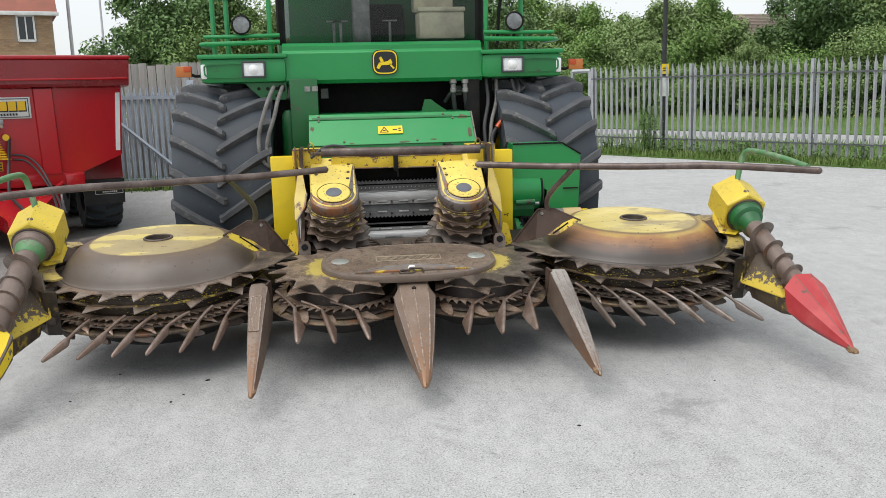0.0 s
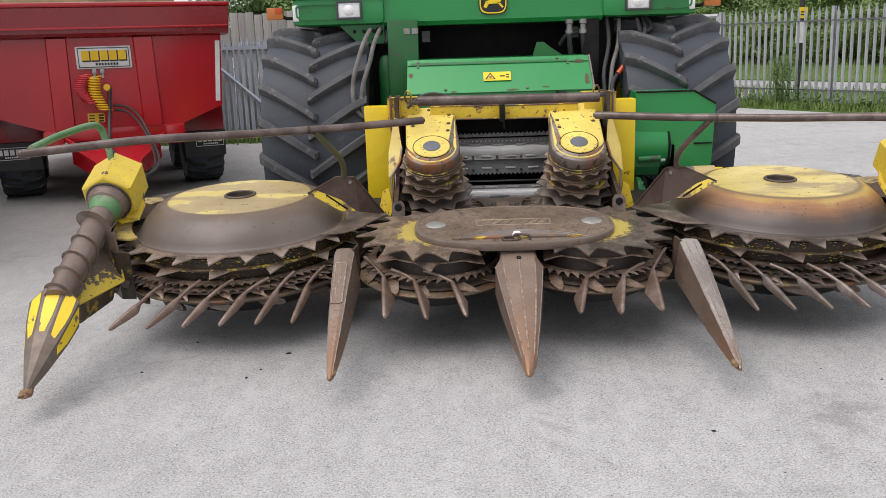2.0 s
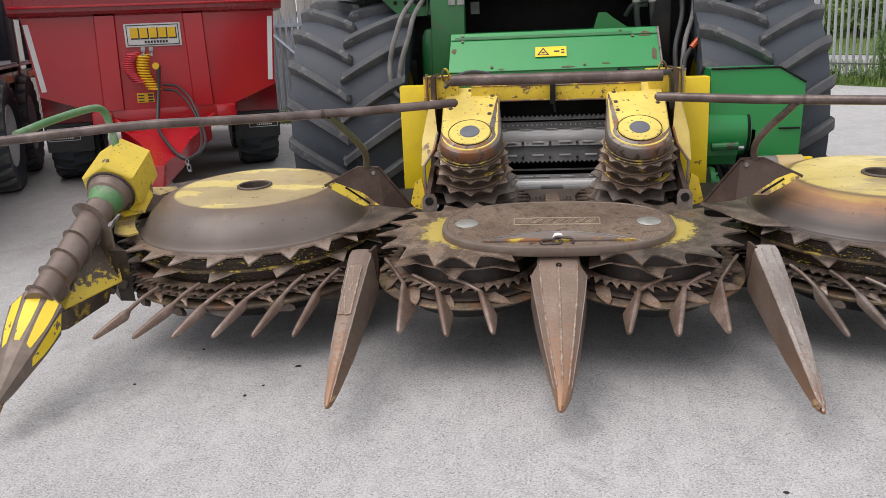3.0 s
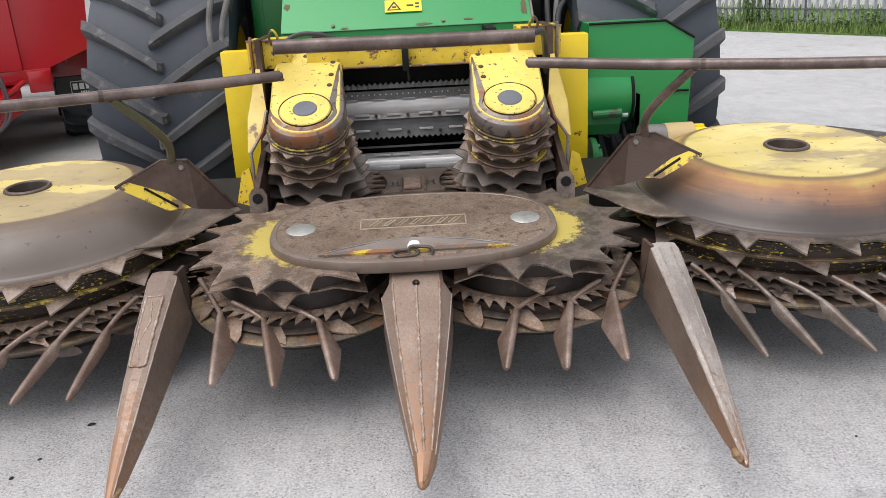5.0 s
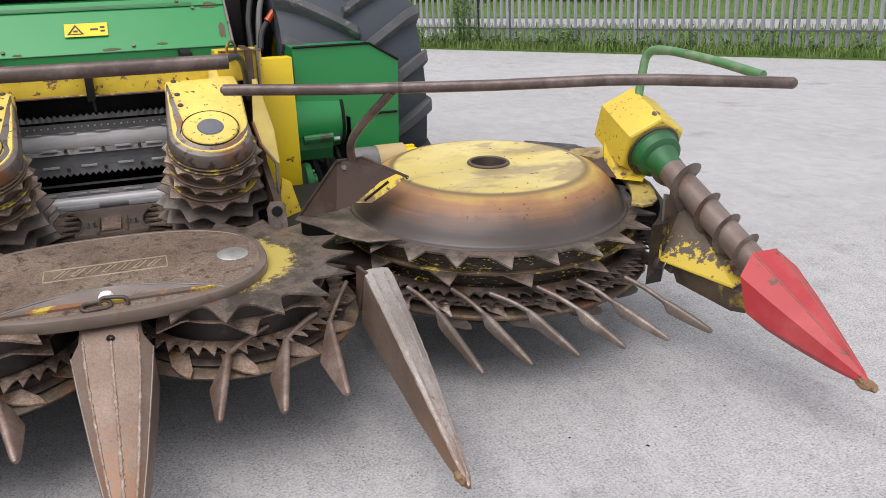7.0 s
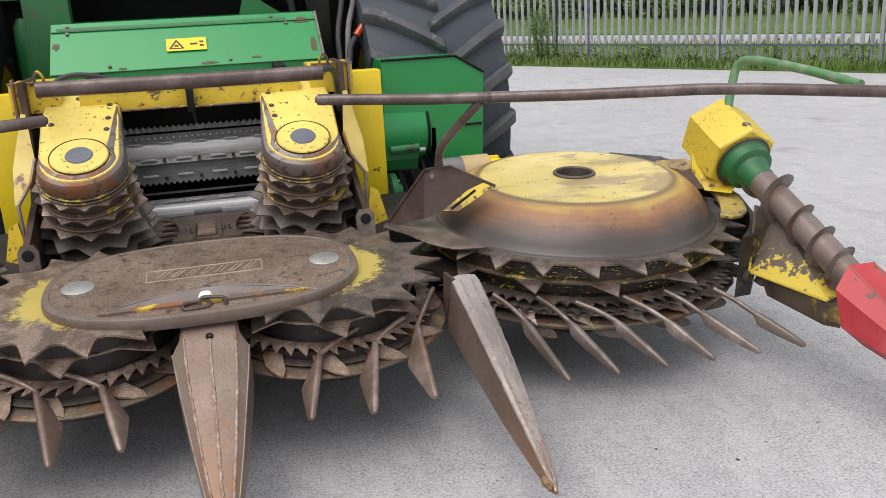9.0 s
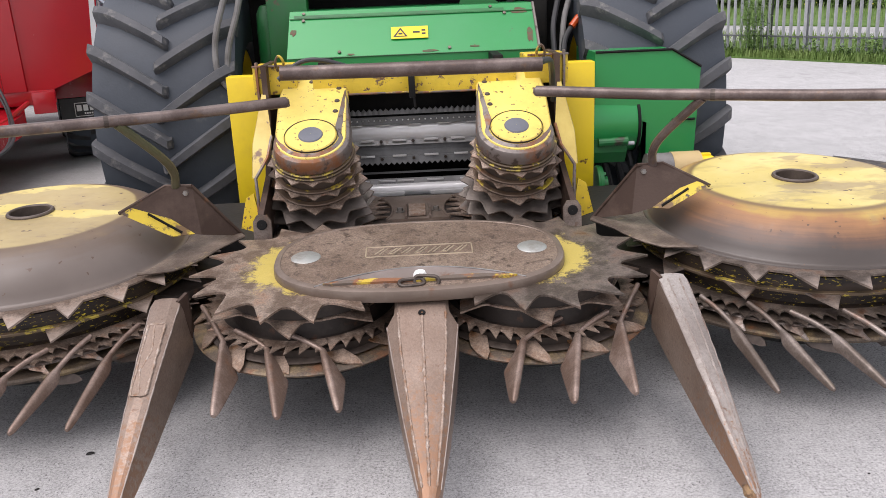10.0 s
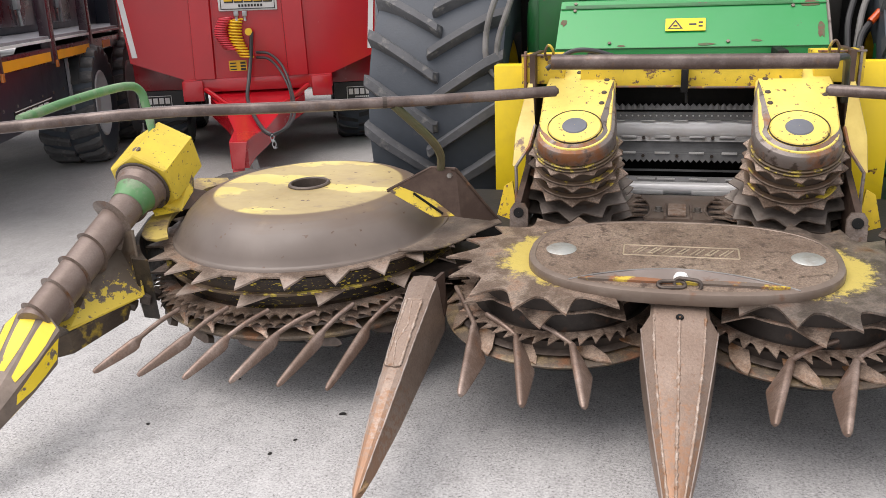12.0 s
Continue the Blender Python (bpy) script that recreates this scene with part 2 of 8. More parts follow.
M_GALV = mat("galvanised_steel", (0.33, 0.345, 0.36), (0.45, 0.46, 0.47), 5, 0.4, 0.7, 0.5, 0.6, 0.35, 0.1, 60, vary=0.12)
M_GATE = mat("blue_grey_gate_steel", (0.35, 0.4, 0.46), (0.43, 0.47, 0.52), 4, 0.4, 0.7, 0.5, 0.6, 0.2, 0.1, 60, vary=0.15)
M_LAMP = mat("lamp_lens", (0.8, 0.82, 0.82), None, rough=0.12, metal=0.3, bump=0.3, bump_scale=120)
M_BEZEL = mat("dark_lamp_bezel", (0.05, 0.052, 0.055), None, rough=0.45, bump=0.05)
M_STRIPST = mat("grey_strip_steel", (0.23, 0.228, 0.222), (0.32, 0.316, 0.31), 9, 0.45, 0.7, 0.4, 0.3, 0.35, 0.2, 90, (0.15, 0.13, 0.11), 12, 0.62, 0.72)
M_STRIPD = mat("dark_strip_steel", (0.135, 0.136, 0.134), (0.19, 0.19, 0.187), 9, 0.45, 0.7, 0.4, 0.32, 0.3, 0.2, 90)
M_BRIGHTPAD = mat("bright_pad_steel", (0.75, 0.75, 0.74), (0.6, 0.6, 0.59), 20, 0.5, 0.8, 0.35, 0.45, 0.3, 0.1, 60)
M_LENS = mat("smoky_work_lamp_lens", (0.16, 0.17, 0.17), (0.3, 0.31, 0.31), 14, 0.45, 0.7, 0.1, metal=0.5, bump=0.3, bump_scale=120)
M_AMBER = mat("amber_lens", (0.5, 0.16, 0.035), None, rough=0.2, bump=0.2, bump_scale=150)
M_ORANGE = mat("orange_lens", (0.5, 0.07, 0.012), None, rough=0.2, bump=0.2, bump_scale=150)
M_LABEL = mat("yellow_label", (0.85, 0.6, 0.01), None, rough=0.4, bump=0.0)
M_INK = mat("black_ink", (0.012, 0.012, 0.012), None, rough=0.4, bump=0.0)
M_WPAINT = mat("white_paint", (0.72, 0.72, 0.7), (0.55, 0.54, 0.5), 6, 0.5, 0.8, 0.5, bump=0.05)
M_BOLT = mat("bolt_steel", (0.3, 0.29, 0.27), (0.14, 0.1, 0.07), 20, 0.45, 0.65, 0.4, 0.6, 0.7, 0.1, 80)
M_RUBBED = mat("rubbed_rusty_rim", (0.19, 0.165, 0.15), (0.25, 0.105, 0.045), 4.5, 0.5, 0.6, 0.4, 0.6, 0.35, 0.3, 90, (0.08, 0.06, 0.05), 22, 0.56, 0.66)
M_SEAM = mat("rusty_seam", (0.27, 0.2, 0.155), (0.44, 0.38, 0.33), 60, 0.48, 0.66, 0.5, 0.4, 0.3, 0.6, 200, (0.2, 0.105, 0.055), 30, 0.52, 0.64)
M_GRIME2 = mat("grimy_beam", (0.06, 0.042, 0.03), (0.12, 0.088, 0.055), 6, 0.45, 0.65, 0.55, 0.45, 0.2, 0.6, 90, (0.4, 0.28, 0.035), 8, 0.56, 0.64)
M_SCREW = mat("brown_screw_steel", (0.16, 0.117, 0.096), (0.225, 0.173, 0.147), 4, 0.42, 0.66, 0.42, 0.34, 0.25, 0.2, 110, (0.15, 0.085, 0.055), 11, 0.62, 0.76, pits=0.1)
M_EDGE = mat("rubbed_edge_steel", (0.25, 0.21, 0.185), (0.15, 0.1, 0.075), 16, 0.5, 0.66, 0.4, 0.5, 0.35, 0.2, 120)
M_YHOUSE = mat("grimy_yellow_paint", (0.7, 0.52, 0.05), (0.56, 0.41, 0.05), 3.5, 0.45, 0.7, 0.4, 0.5, 0, 0.1, 80, (0.16, 0.1, 0.05), 55, 0.62, 0.66)
def edge_paint(name):
    """Bare brown sheet that keeps its yellow paint near y = 0 of its own frame."""
    m = mat(name, (0.115, 0.088, 0.064), (0.17, 0.13, 0.09), 5, 0.45, 0.65, 0.55, 0.5, 0.1, 0.3, 80, (0.09, 0.06, 0.04), 22, 0.55, 0.66)
    n, l = m.node_tree.nodes, m.node_tree.links
    b = n["Principled BSDF"]
    old = b.inputs["Base Color"].links[0].from_socket
    co = n.new("ShaderNodeTexCoord")
    sp = n.new("ShaderNodeSeparateXYZ")
    l.new(co.outputs["Object"], sp.inputs[0])
    t = n.new("ShaderNodeTexNoise")
    t.inputs["Scale"].default_value, t.inputs["Detail"].default_value, t.inputs["Roughness"].default_value = 26, 10, 0.7
    l.new(co.outputs["Object"], t.inputs["Vector"])
    a = n.new("ShaderNodeMath")
    a.operation = "MULTIPLY_ADD"
    a.inputs[1].default_value, a.inputs[2].default_value = -0.5, 0.25
    l.new(t.outputs[0], a.inputs[0])
    q = n.new("ShaderNodeMath")
    l.new(sp.outputs[1], q.inputs[0])
    l.new(a.outputs[0], q.inputs[1])
    r = n.new("ShaderNodeMapRange")
    r.inputs[1].default_value, r.inputs[2].default_value = 0.062, 0.05
    l.new(q.outputs[0], r.inputs[0])
    x = n.new("ShaderNodeMix")
    x.data_type = "RGBA"
    l.new(r.outputs[0], x.inputs[0])
    l.new(old, x.inputs[6])
    x.inputs[7].default_value = (0.58, 0.43, 0.05, 1)
    l.new(x.outputs[2], b.inputs["Base Color"])
    return m


M_YSHEET = edge_paint("half_worn_yellow_sheet")
M_DUSTY = mat("dusty_rubber", (0.05, 0.05, 0.053), (0.1, 0.097, 0.095), 4, 0.42, 0.7, 0.75, 0.85, 0, 0.3, 70, (0.13, 0.125, 0.118), 14, 0.56, 0.72)
M_OVAL = mat("dull_oval_plate", (0.36, 0.37, 0.35), (0.26, 0.25, 0.22), 20, 0.45, 0.7, 0.42, 0.55, 0.5, 0.2, 80)


# ---- mesh helpers ----
def ring_faces(bm, rings, close=True, cap0=True, cap1=True):
    """Join rings of equally many points into a skin; returns nothing."""
    vs = [[bm.verts.new(p) for p in r] for r in rings]
    k = len(vs[0])
    for a, b in zip(vs, vs[1:]):
        for i in range(k if close else k - 1):
            j = (i + 1) % k
            bm.faces.new((a[i], a[j], b[j], b[i]))
    if cap0 and close:
        bm.faces.new(vs[0][::-1])
    if cap1 and close:
        bm.faces.new(vs[-1])


def box(bm, c, size, m=None, bevel=0.0):
    t = bmesh.new()
    bmesh.ops.create_cube(t, size=1.0)
    bmesh.ops.scale(t, vec=size, verts=t.verts)
    if bevel:
        bmesh.ops.bevel(t, geom=t.edges[:], offset=min(bevel, min(size) * 0.45), segments=2, affect="EDGES", profile=0.6)
    bmesh.ops.transform(t, matrix=Matrix.Translation(c) @ (m or Matrix()), verts=t.verts)
    absorb(bm, t)


def absorb(bm, t):
    d = bpy.data.meshes.new("scratch")
    t.to_mesh(d)
    t.free()
    bm.from_mesh(d)
    bpy.data.meshes.remove(d)


def rod(bm, p0, p1, r0, r1=None, seg=12):
    p0, p1 = Vector(p0), Vector(p1)
    r1 = r0 if r1 is None else r1
    q = (p1 - p0).to_track_quat("Z", "Y")
    rings = [[p + q @ Vector((r * math.cos(2 * math.pi * i / seg), r * math.sin(2 * math.pi * i / seg), 0)) for i in range(seg)]
             for p, r in ((p0, r0), (p1, r1))]
    ring_faces(bm, rings)


def smooth_path(pts, steps=6):
    """Catmull-Rom through the points."""
    p = [Vector(v) for v in pts]
    p = [p[0] * 2 - p[1]] + p + [p[-1] * 2 - p[-2]]
    out = []
    for i in range(1, len(p) - 2):
        for k in range(steps):
            u = k / steps
            a, b, c, d = p[i - 1:i + 3]
            out.append(0.5 * ((2 * b) + (c - a) * u + (2 * a - 5 * b + 4 * c - d) * u * u + (3 * b - a - 3 * c + d) * u ** 3))
    return out + [p[-2]]


def tube(bm, pts, r, seg=10, r_end=None, flat=1.0):
    """A round bar swept along points."""
    pts = [Vector(p) for p in pts]
    rings, up = [], None
    for i, p in enumerate(pts):
        d = (pts[min(i + 1, len(pts) - 1)] - pts[max(i - 1, 0)]).normalized()
        if up is None:
            up = Vector((0, 0, 1)) if abs(d.z) < 0.9 else Vector((0, 1, 0))
        side = d.cross(up).normalized()
        up = side.cross(d).normalized()
        f = i / max(1, len(pts) - 1)
        rr = r if r_end is None else r + (r_end - r) * f
        rings.append([p + side * rr * math.cos(2 * math.pi * k / seg) + up * rr * flat * math.sin(2 * math.pi * k / seg) for k in range(seg)])
    ring_faces(bm, rings)


def bead(bm, pts, r, seed=1, step=0.008):
    """A lumpy weld seam along a polyline."""
    rnd = random.Random(seed)
    out = []
    pts = [Vector(p) for p in pts]
    for a, b in zip(pts, pts[1:]):
        k = max(1, int((b - a).length / step))
        out += [a.lerp(b, i / k) for i in range(k)]
    out.append(pts[-1])
    d = (pts[-1] - pts[0]).normalized()
    side = d.cross(Vector((0, 0, 1))).normalized()
    up = side.cross(d)
    rings = []
    for i, p in enumerate(out):
        k = r * (0.3 if i in (0, len(out) - 1) else rnd.uniform(0.6, 1.35))
        p = p + side * rnd.uniform(-0.3, 0.3) * r
        rings.append([p + side * k * 1.25 * math.cos(math.pi / 3 * j) + up * k * 0.8 * math.sin(math.pi / 3 * j) for j in range(6)])
    ring_faces(bm, rings)


def torn_tip(bm, c, size, seed):
    """A bent, flaky lump of rusty steel at a worn point."""
    t = bmesh.new()
    bmesh.ops.create_icosphere(t, subdivisions=3, radius=1.0)
    for v in t.verts:
        k = 1 + 0.45 * noise.noise(v.co * 1.7 + Vector((seed, 0, 0))) + 0.2 * noise.noise(v.co * 4.5 + Vector((0, seed, 0)))
        v.co = Vector((v.co.x * size[0], v.co.y * size[1], v.co.z * size[2])) * k + Vector(c)
    absorb(bm, t)


def lathe(bm, prof, seg=48, m=None, cap0=False, cap1=False):
    """Turn a profile of (radius, height) round z, then place it by m."""
    m = m or Matrix()
    rings = [[m @ Vector((r * math.cos(2 * math.pi * i / seg), r * math.sin(2 * math.pi * i / seg), z)) for i in range(seg)] for r, z in prof]
    ring_faces(bm, rings, True, cap0, cap1)


def plate(bm, outline, t, m=None):
    """A flat plate: an outline in x, y, thickness t from z = 0 down, placed by m."""
    m = m or Matrix()
    ring_faces(bm, [[m @ Vector((x, y, -t)) for x, y in outline], [m @ Vector((x, y, 0)) for x, y in outline]])


def toothed(bm, n, r_in, r_root, r_tip, t, m, skew=0.0, valley=0.45, curve=1.0, droop=0.0, jitter=0):
    """A disc with n pointed teeth; r_in: radius of its hole; valley: share of the pitch without tooth; curve above 1 hollows the flanks."""
    outline = []
    rnd = random.Random(jitter)
    cuts = (0.0, 0.1, 0.17, 0.23, 0.29, 0.34, 0.39, 0.43, 0.47, 0.5, 0.53, 0.57, 0.61, 0.66, 0.71, 0.77, 0.83, 0.9) if curve > 1 and n < 30 else (0.0, 0.5 * valley, 0.5, 1 - 0.5 * valley) if n < 30 else (0.0, 0.2, 0.32, 0.42, 0.5, 0.6, 0.75)
    for i in range(n):
        tip = r_tip + (rnd.uniform(-0.07, 0.02) * (r_tip - r_root) if jitter else 0)
        lean = skew + (rnd.uniform(-0.04, 0.04) if jitter else 0)
        for u in cuts:
            k = max(0.0, 1 - abs(u - 0.5) / (0.5 - valley * 0.5)) ** curve
            outline.append((2 * math.pi / n * (i + u + lean * k), r_root + (tip - r_root) * k, droop * k))
    out = [[m @ Vector((r * math.cos(a), r * math.sin(a), z - d)) for a, r, d in outline] for z in (-t, 0)]
    inn = [[m @ Vector((r_in * math.cos(a), r_in * math.sin(a), z)) for a, r, d in outline] for z in (0, -t)]
    mid = [[m @ Vector((0.975 * r_root * math.cos(a), 0.975 * r_root * math.sin(a), z)) for a, r, d in outline] for z in (0, -t)]
    vs = [[bm.verts.new(p) for p in r] for r in (out[0], out[1], mid[0], inn[0], inn[1], mid[1])]
    k = len(outline)
    for a, b in ((0, 1), (1, 2), (2, 3), (3, 4), (4, 5), (5, 0)):
        for i in range(k):
            j = (i + 1) % k
            bm.faces.new((vs[a][i], vs[a][j], vs[b][j], vs[b][i]))


def finish(name, bm, material, smooth=35.0):
    bmesh.ops.recalc_face_normals(bm, faces=bm.faces)
    d = bpy.data.meshes.new(name)
    bm.to_mesh(d)
    bm.free()
    for mm in (material if isinstance(material, (list, tuple)) else [material]):
        d.materials.append(mm)
    if smooth:
        d.polygons.foreach_set("use_smooth", [True] * len(d.polygons))
        d.set_sharp_from_angle(angle=radians(smooth))
    return d


def part(name, bm, material, parent, label="", smooth=35.0):
    ob = new(name, finish(name, bm, material, smooth))
    ob.parent = parent
    ob.matrix_parent_inverse = ROOT[parent.name] if parent.name in ROOT else Matrix()
    return tagged(ob, label)


ROOT = {}


def thing(name, at, label, category, group="", kind=""):
    """An Empty at a thing's base; its parts are given in world coordinates."""
    ob = new(name)
    ob.location = at
    ROOT[ob.name] = Matrix.Translation(at).inverted()
    return tagged(ob, label, category, group, kind)


def single(name, bm, material, label, category, group="", kind="", smooth=35.0):
    return tagged(new(name, finish(name, bm, material, smooth)), label, category, group, kind)


# ---- setting: yard, verge, road, field ----
def ground_mat():
    m = bpy.data.materials.new("weathered_concrete")
    m.use_nodes = True
    n, l = m.node_tree.nodes, m.node_tree.links
    b = n["Principled BSDF"]
    co = n.new("ShaderNodeTexCoord")

    def nz(sc, lo, hi, det=6, rgh=0.6, st=None):
        t = n.new("ShaderNodeTexNoise")
        t.inputs["Scale"].default_value, t.inputs["Detail"].default_value, t.inputs["Roughness"].default_value = sc, det, rgh
        if st:
            mp = n.new("ShaderNodeMapping")
            mp.inputs["Scale"].default_value = st
            l.new(co.outputs["Object"], mp.inputs[0])
            l.new(mp.outputs[0], t.inputs["Vector"])
        else:
            l.new(co.outputs["Object"], t.inputs["Vector"])
        r = n.new("ShaderNodeMapRange")
        r.inputs[1].default_value, r.inputs[2].default_value = lo, hi
        l.new(t.outputs[0], r.inputs[0])
        return r.outputs[0], t.outputs[0]

    def mixc(f, a, c, k=1.0):
        x = n.new("ShaderNodeMix")
        x.data_type = "RGBA"
        if k < 1:
            q = n.new("ShaderNodeMath")
            q.operation = "MULTIPLY"
            q.inputs[1].default_value = k
            l.new(f, q.inputs[0])
            f = q.outputs[0]
        l.new(f, x.inputs[0])
        for s, v in ((x.inputs[6], a), (x.inputs[7], c)):
            if isinstance(v, tuple):
                s.default_value = (*v, 1)
            else:
                l.new(v, s)
        return x.outputs[2]

    col = mixc(nz(0.45, 0.35, 0.65, 5)[0], (0.355, 0.355, 0.352), (0.5, 0.5, 0.496))
    col = mixc(nz(2.2, 0.52, 0.75, 8, 0.7, (0.5, 1.4, 1))[0], col, (0.19, 0.188, 0.185), 0.72)
    grain, raw = nz(105, 0.38, 0.62, 6, 0.85)
    col = mixc(grain, mixc(grain, (0.155, 0.154, 0.152), col), (0.6, 0.6, 0.598), 0.55)
    col = mixc(nz(7, 0.45, 0.6, 7, 0.75, (1, 0.45, 1))[0], col, (0.58, 0.58, 0.575), 0.24)
    col = mixc(nz(16, 0.5, 0.66, 7, 0.75)[0], col, (0.15, 0.148, 0.145), 0.24)
    col = mixc(nz(1.1, 0.6, 0.68, 6, 0.7)[0], col, (0.15, 0.145, 0.14), 0.45)
    # dark stretch where the trailers stand: dirt, with their shade put into the colour
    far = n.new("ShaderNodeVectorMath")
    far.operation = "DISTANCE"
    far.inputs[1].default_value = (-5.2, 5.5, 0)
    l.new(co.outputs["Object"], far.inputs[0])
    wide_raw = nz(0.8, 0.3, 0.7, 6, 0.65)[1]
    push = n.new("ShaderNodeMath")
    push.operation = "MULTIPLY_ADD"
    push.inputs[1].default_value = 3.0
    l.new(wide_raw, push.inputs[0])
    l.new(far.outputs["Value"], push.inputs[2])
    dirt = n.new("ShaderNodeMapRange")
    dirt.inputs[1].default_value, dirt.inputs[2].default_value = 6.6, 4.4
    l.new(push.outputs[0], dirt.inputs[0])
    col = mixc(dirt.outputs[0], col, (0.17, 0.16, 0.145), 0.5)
    # small pits and pale chips of stone
    for sc, lo, pick, tone, k in ((80, 0.28, 0.6, (0.1, 0.098, 0.096), 0.75), (38, 0.11, 0.7, (0.05, 0.048, 0.046), 0.85), (75, 0.3, 0.55, (0.66, 0.66, 0.655), 0.4), (9, 0.05, 0.75, (0.03, 0.029, 0.028), 0.8)):
        v = n.new("ShaderNodeTexVoronoi")
        v.inputs["Scale"].default_value = sc
        wob = n.new("ShaderNodeTexNoise")
        wob.inputs["Scale"].default_value = sc * 1.7
        l.new(co.outputs["Object"], wob.inputs["Vector"])
        mx = n.new("ShaderNodeVectorMath")
        mx.operation = "MULTIPLY_ADD"
        mx.inputs[1].default_value = (1.5 / sc, 1.5 / sc, 0)
        l.new(wob.outputs["Color"], mx.inputs[0])
        l.new(co.outputs["Object"], mx.inputs[2])
        l.new(mx.outputs[0], v.inputs["Vector"])
        spot = n.new("ShaderNodeMapRange")
        spot.inputs[1].default_value, spot.inputs[2].default_value = lo, lo * 0.6
        l.new(v.outputs["Distance"], spot.inputs[0])
        sep = n.new("ShaderNodeSeparateColor")
        l.new(v.outputs["Color"], sep.inputs[0])
        some = n.new("ShaderNodeMath")
        some.operation = "GREATER_THAN"
        some.inputs[1].default_value = pick
        l.new(sep.outputs[0], some.inputs[0])
        both = n.new("ShaderNodeMath")
        both.operation = "MULTIPLY"
        l.new(spot.outputs[0], both.inputs[0])
        l.new(some.outputs[0], both.inputs[1])
        col = mixc(both.outputs[0], col, tone, k)
    # hairline cracks
    v = n.new("ShaderNodeTexVoronoi")
    v.feature = "DISTANCE_TO_EDGE"
    v.inputs["Scale"].default_value = 0.28
    w = n.new("ShaderNodeTexNoise")
    w.inputs["Scale"].default_value, w.inputs["Detail"].default_value = 1.2, 5
    l.new(co.outputs["Object"], w.inputs["Vector"])
    ad = n.new("ShaderNodeVectorMath")
    ad.operation = "MULTIPLY_ADD"
    ad.inputs[1].default_value = (1.6, 1.6, 0)
    l.new(w.outputs["Color"], ad.inputs[0])
    l.new(co.outputs["Object"], ad.inputs[2])
    l.new(ad.outputs[0], v.inputs["Vector"])
    cr = n.new("ShaderNodeMapRange")
    cr.inputs[1].default_value, cr.inputs[2].default_value = 0.004, 0.0015
    l.new(v.outputs[0], cr.inputs[0])
    col = mixc(cr.outputs[0], col, (0.13, 0.125, 0.12), 0.16)
    l.new(col, b.inputs["Base Color"])
    b.inputs["Roughness"].default_value = 0.82
    bp = n.new("ShaderNodeBump")
    bp.inputs["Strength"].default_value, bp.inputs["Distance"].default_value = 0.5, 0.003
    l.new(raw, bp.inputs["Height"])
    l.new(bp.outputs[0], b.inputs["Normal"])
    return m


M_GROUND = ground_mat()
M_GRASS = mat("mown_grass", (0.075, 0.15, 0.025), (0.12, 0.19, 0.05), 0.8, 0.4, 0.7, 0.9, bump=0.8, bump_scale=25, third=(0.05, 0.1, 0.02), third_scale=6, third_low=0.5, third_high=0.7, bump_dist=0.03)
M_BLADE = mat("long_grass", (0.11, 0.2, 0.035), (0.2, 0.26, 0.08), 1.5, 0.4, 0.7, 0.7, bump=0)
M_ROAD = mat("pale_road", (0.3, 0.3, 0.3), (0.38, 0.38, 0.38), 1.5, 0.4, 0.7, 0.85, bump=0.2)
M_LEAF = [mat("leaf_green", (0.125, 0.225, 0.05), (0.2, 0.31, 0.08), 1.3, 0.4, 0.65, 0.55, bump=0, vary=0.18),
          mat("leaf_light", (0.175, 0.275, 0.08), (0.26, 0.35, 0.13), 1.3, 0.4, 0.65, 0.55, bump=0, vary=0.18),
          mat("leaf_dark", (0.075, 0.15, 0.04), (0.125, 0.21, 0.06), 1.3, 0.4, 0.65, 0.55, bump=0, vary=0.18)]
M_WEED = mat("nettle_green", (0.1, 0.19, 0.045), (0.16, 0.25, 0.07), 5, 0.4, 0.65, 0.6, bump=0)
M_FLOWER = mat("yellow_flower", (0.75, 0.62, 0.05), None, bump=0)
M_BOARD = mat("grey_timber_board", (0.27, 0.255, 0.235), (0.36, 0.345, 0.325), 3, 0.4, 0.7, 0.8, bump=0.4, bump_scale=30, stretch=(6, 6, 0.7), vary=0.15)
M_BRICK = mat("buff_brick", (0.33, 0.21, 0.115), (0.42, 0.29, 0.18), 2, 0.4, 0.7, 0.85, bump=0.3, bump_scale=40, vary=0.18)
M_MORTAR = mat("mortar", (0.3, 0.25, 0.19), None, rough=0.9, bump=0.2)
M_TILE = mat("red_roof_tile", (0.26, 0.09, 0.06), (0.2, 0.075, 0.055), 2, 0.4, 0.7, 0.8, bump=0.3, vary=0.15)
# rails coloured darker than the pales for the shade they stand in
M_RAIL = mat("shaded_fence_rail", (0.09, 0.095, 0.1), (0.14, 0.145, 0.15), 5, 0.4, 0.7, 0.6, 0.7, 0.2, 0.1, 60)
M_BROOF = mat("brown_roof_tile", (0.2, 0.16, 0.13), (0.26, 0.21, 0.175), 1, 0.4, 0.7, 0.85, bump=0.2, vary=0.15)
M_GLASS = mat("dark_window_pane", (0.03, 0.035, 0.04), None, rough=0.06, bump=0)
M_POLE = mat("pale_lamp_post", (0.5, 0.51, 0.52), None, rough=0.5, bump=0.05)
M_BPOLE = mat("black_post", (0.025, 0.026, 0.028), None, rough=0.5, bump=0.05)

bm = bmesh.new()
ring_faces(bm, [[(-400, -400, -0.3), (400, -400, -0.3), (400, 500, -0.3), (-400, 500, -0.3)], [(-400, -400, 0), (400, -400, 0), (400, 500, 0), (-400, 500, 0)]])
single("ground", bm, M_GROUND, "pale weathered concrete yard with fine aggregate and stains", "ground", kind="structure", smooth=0)

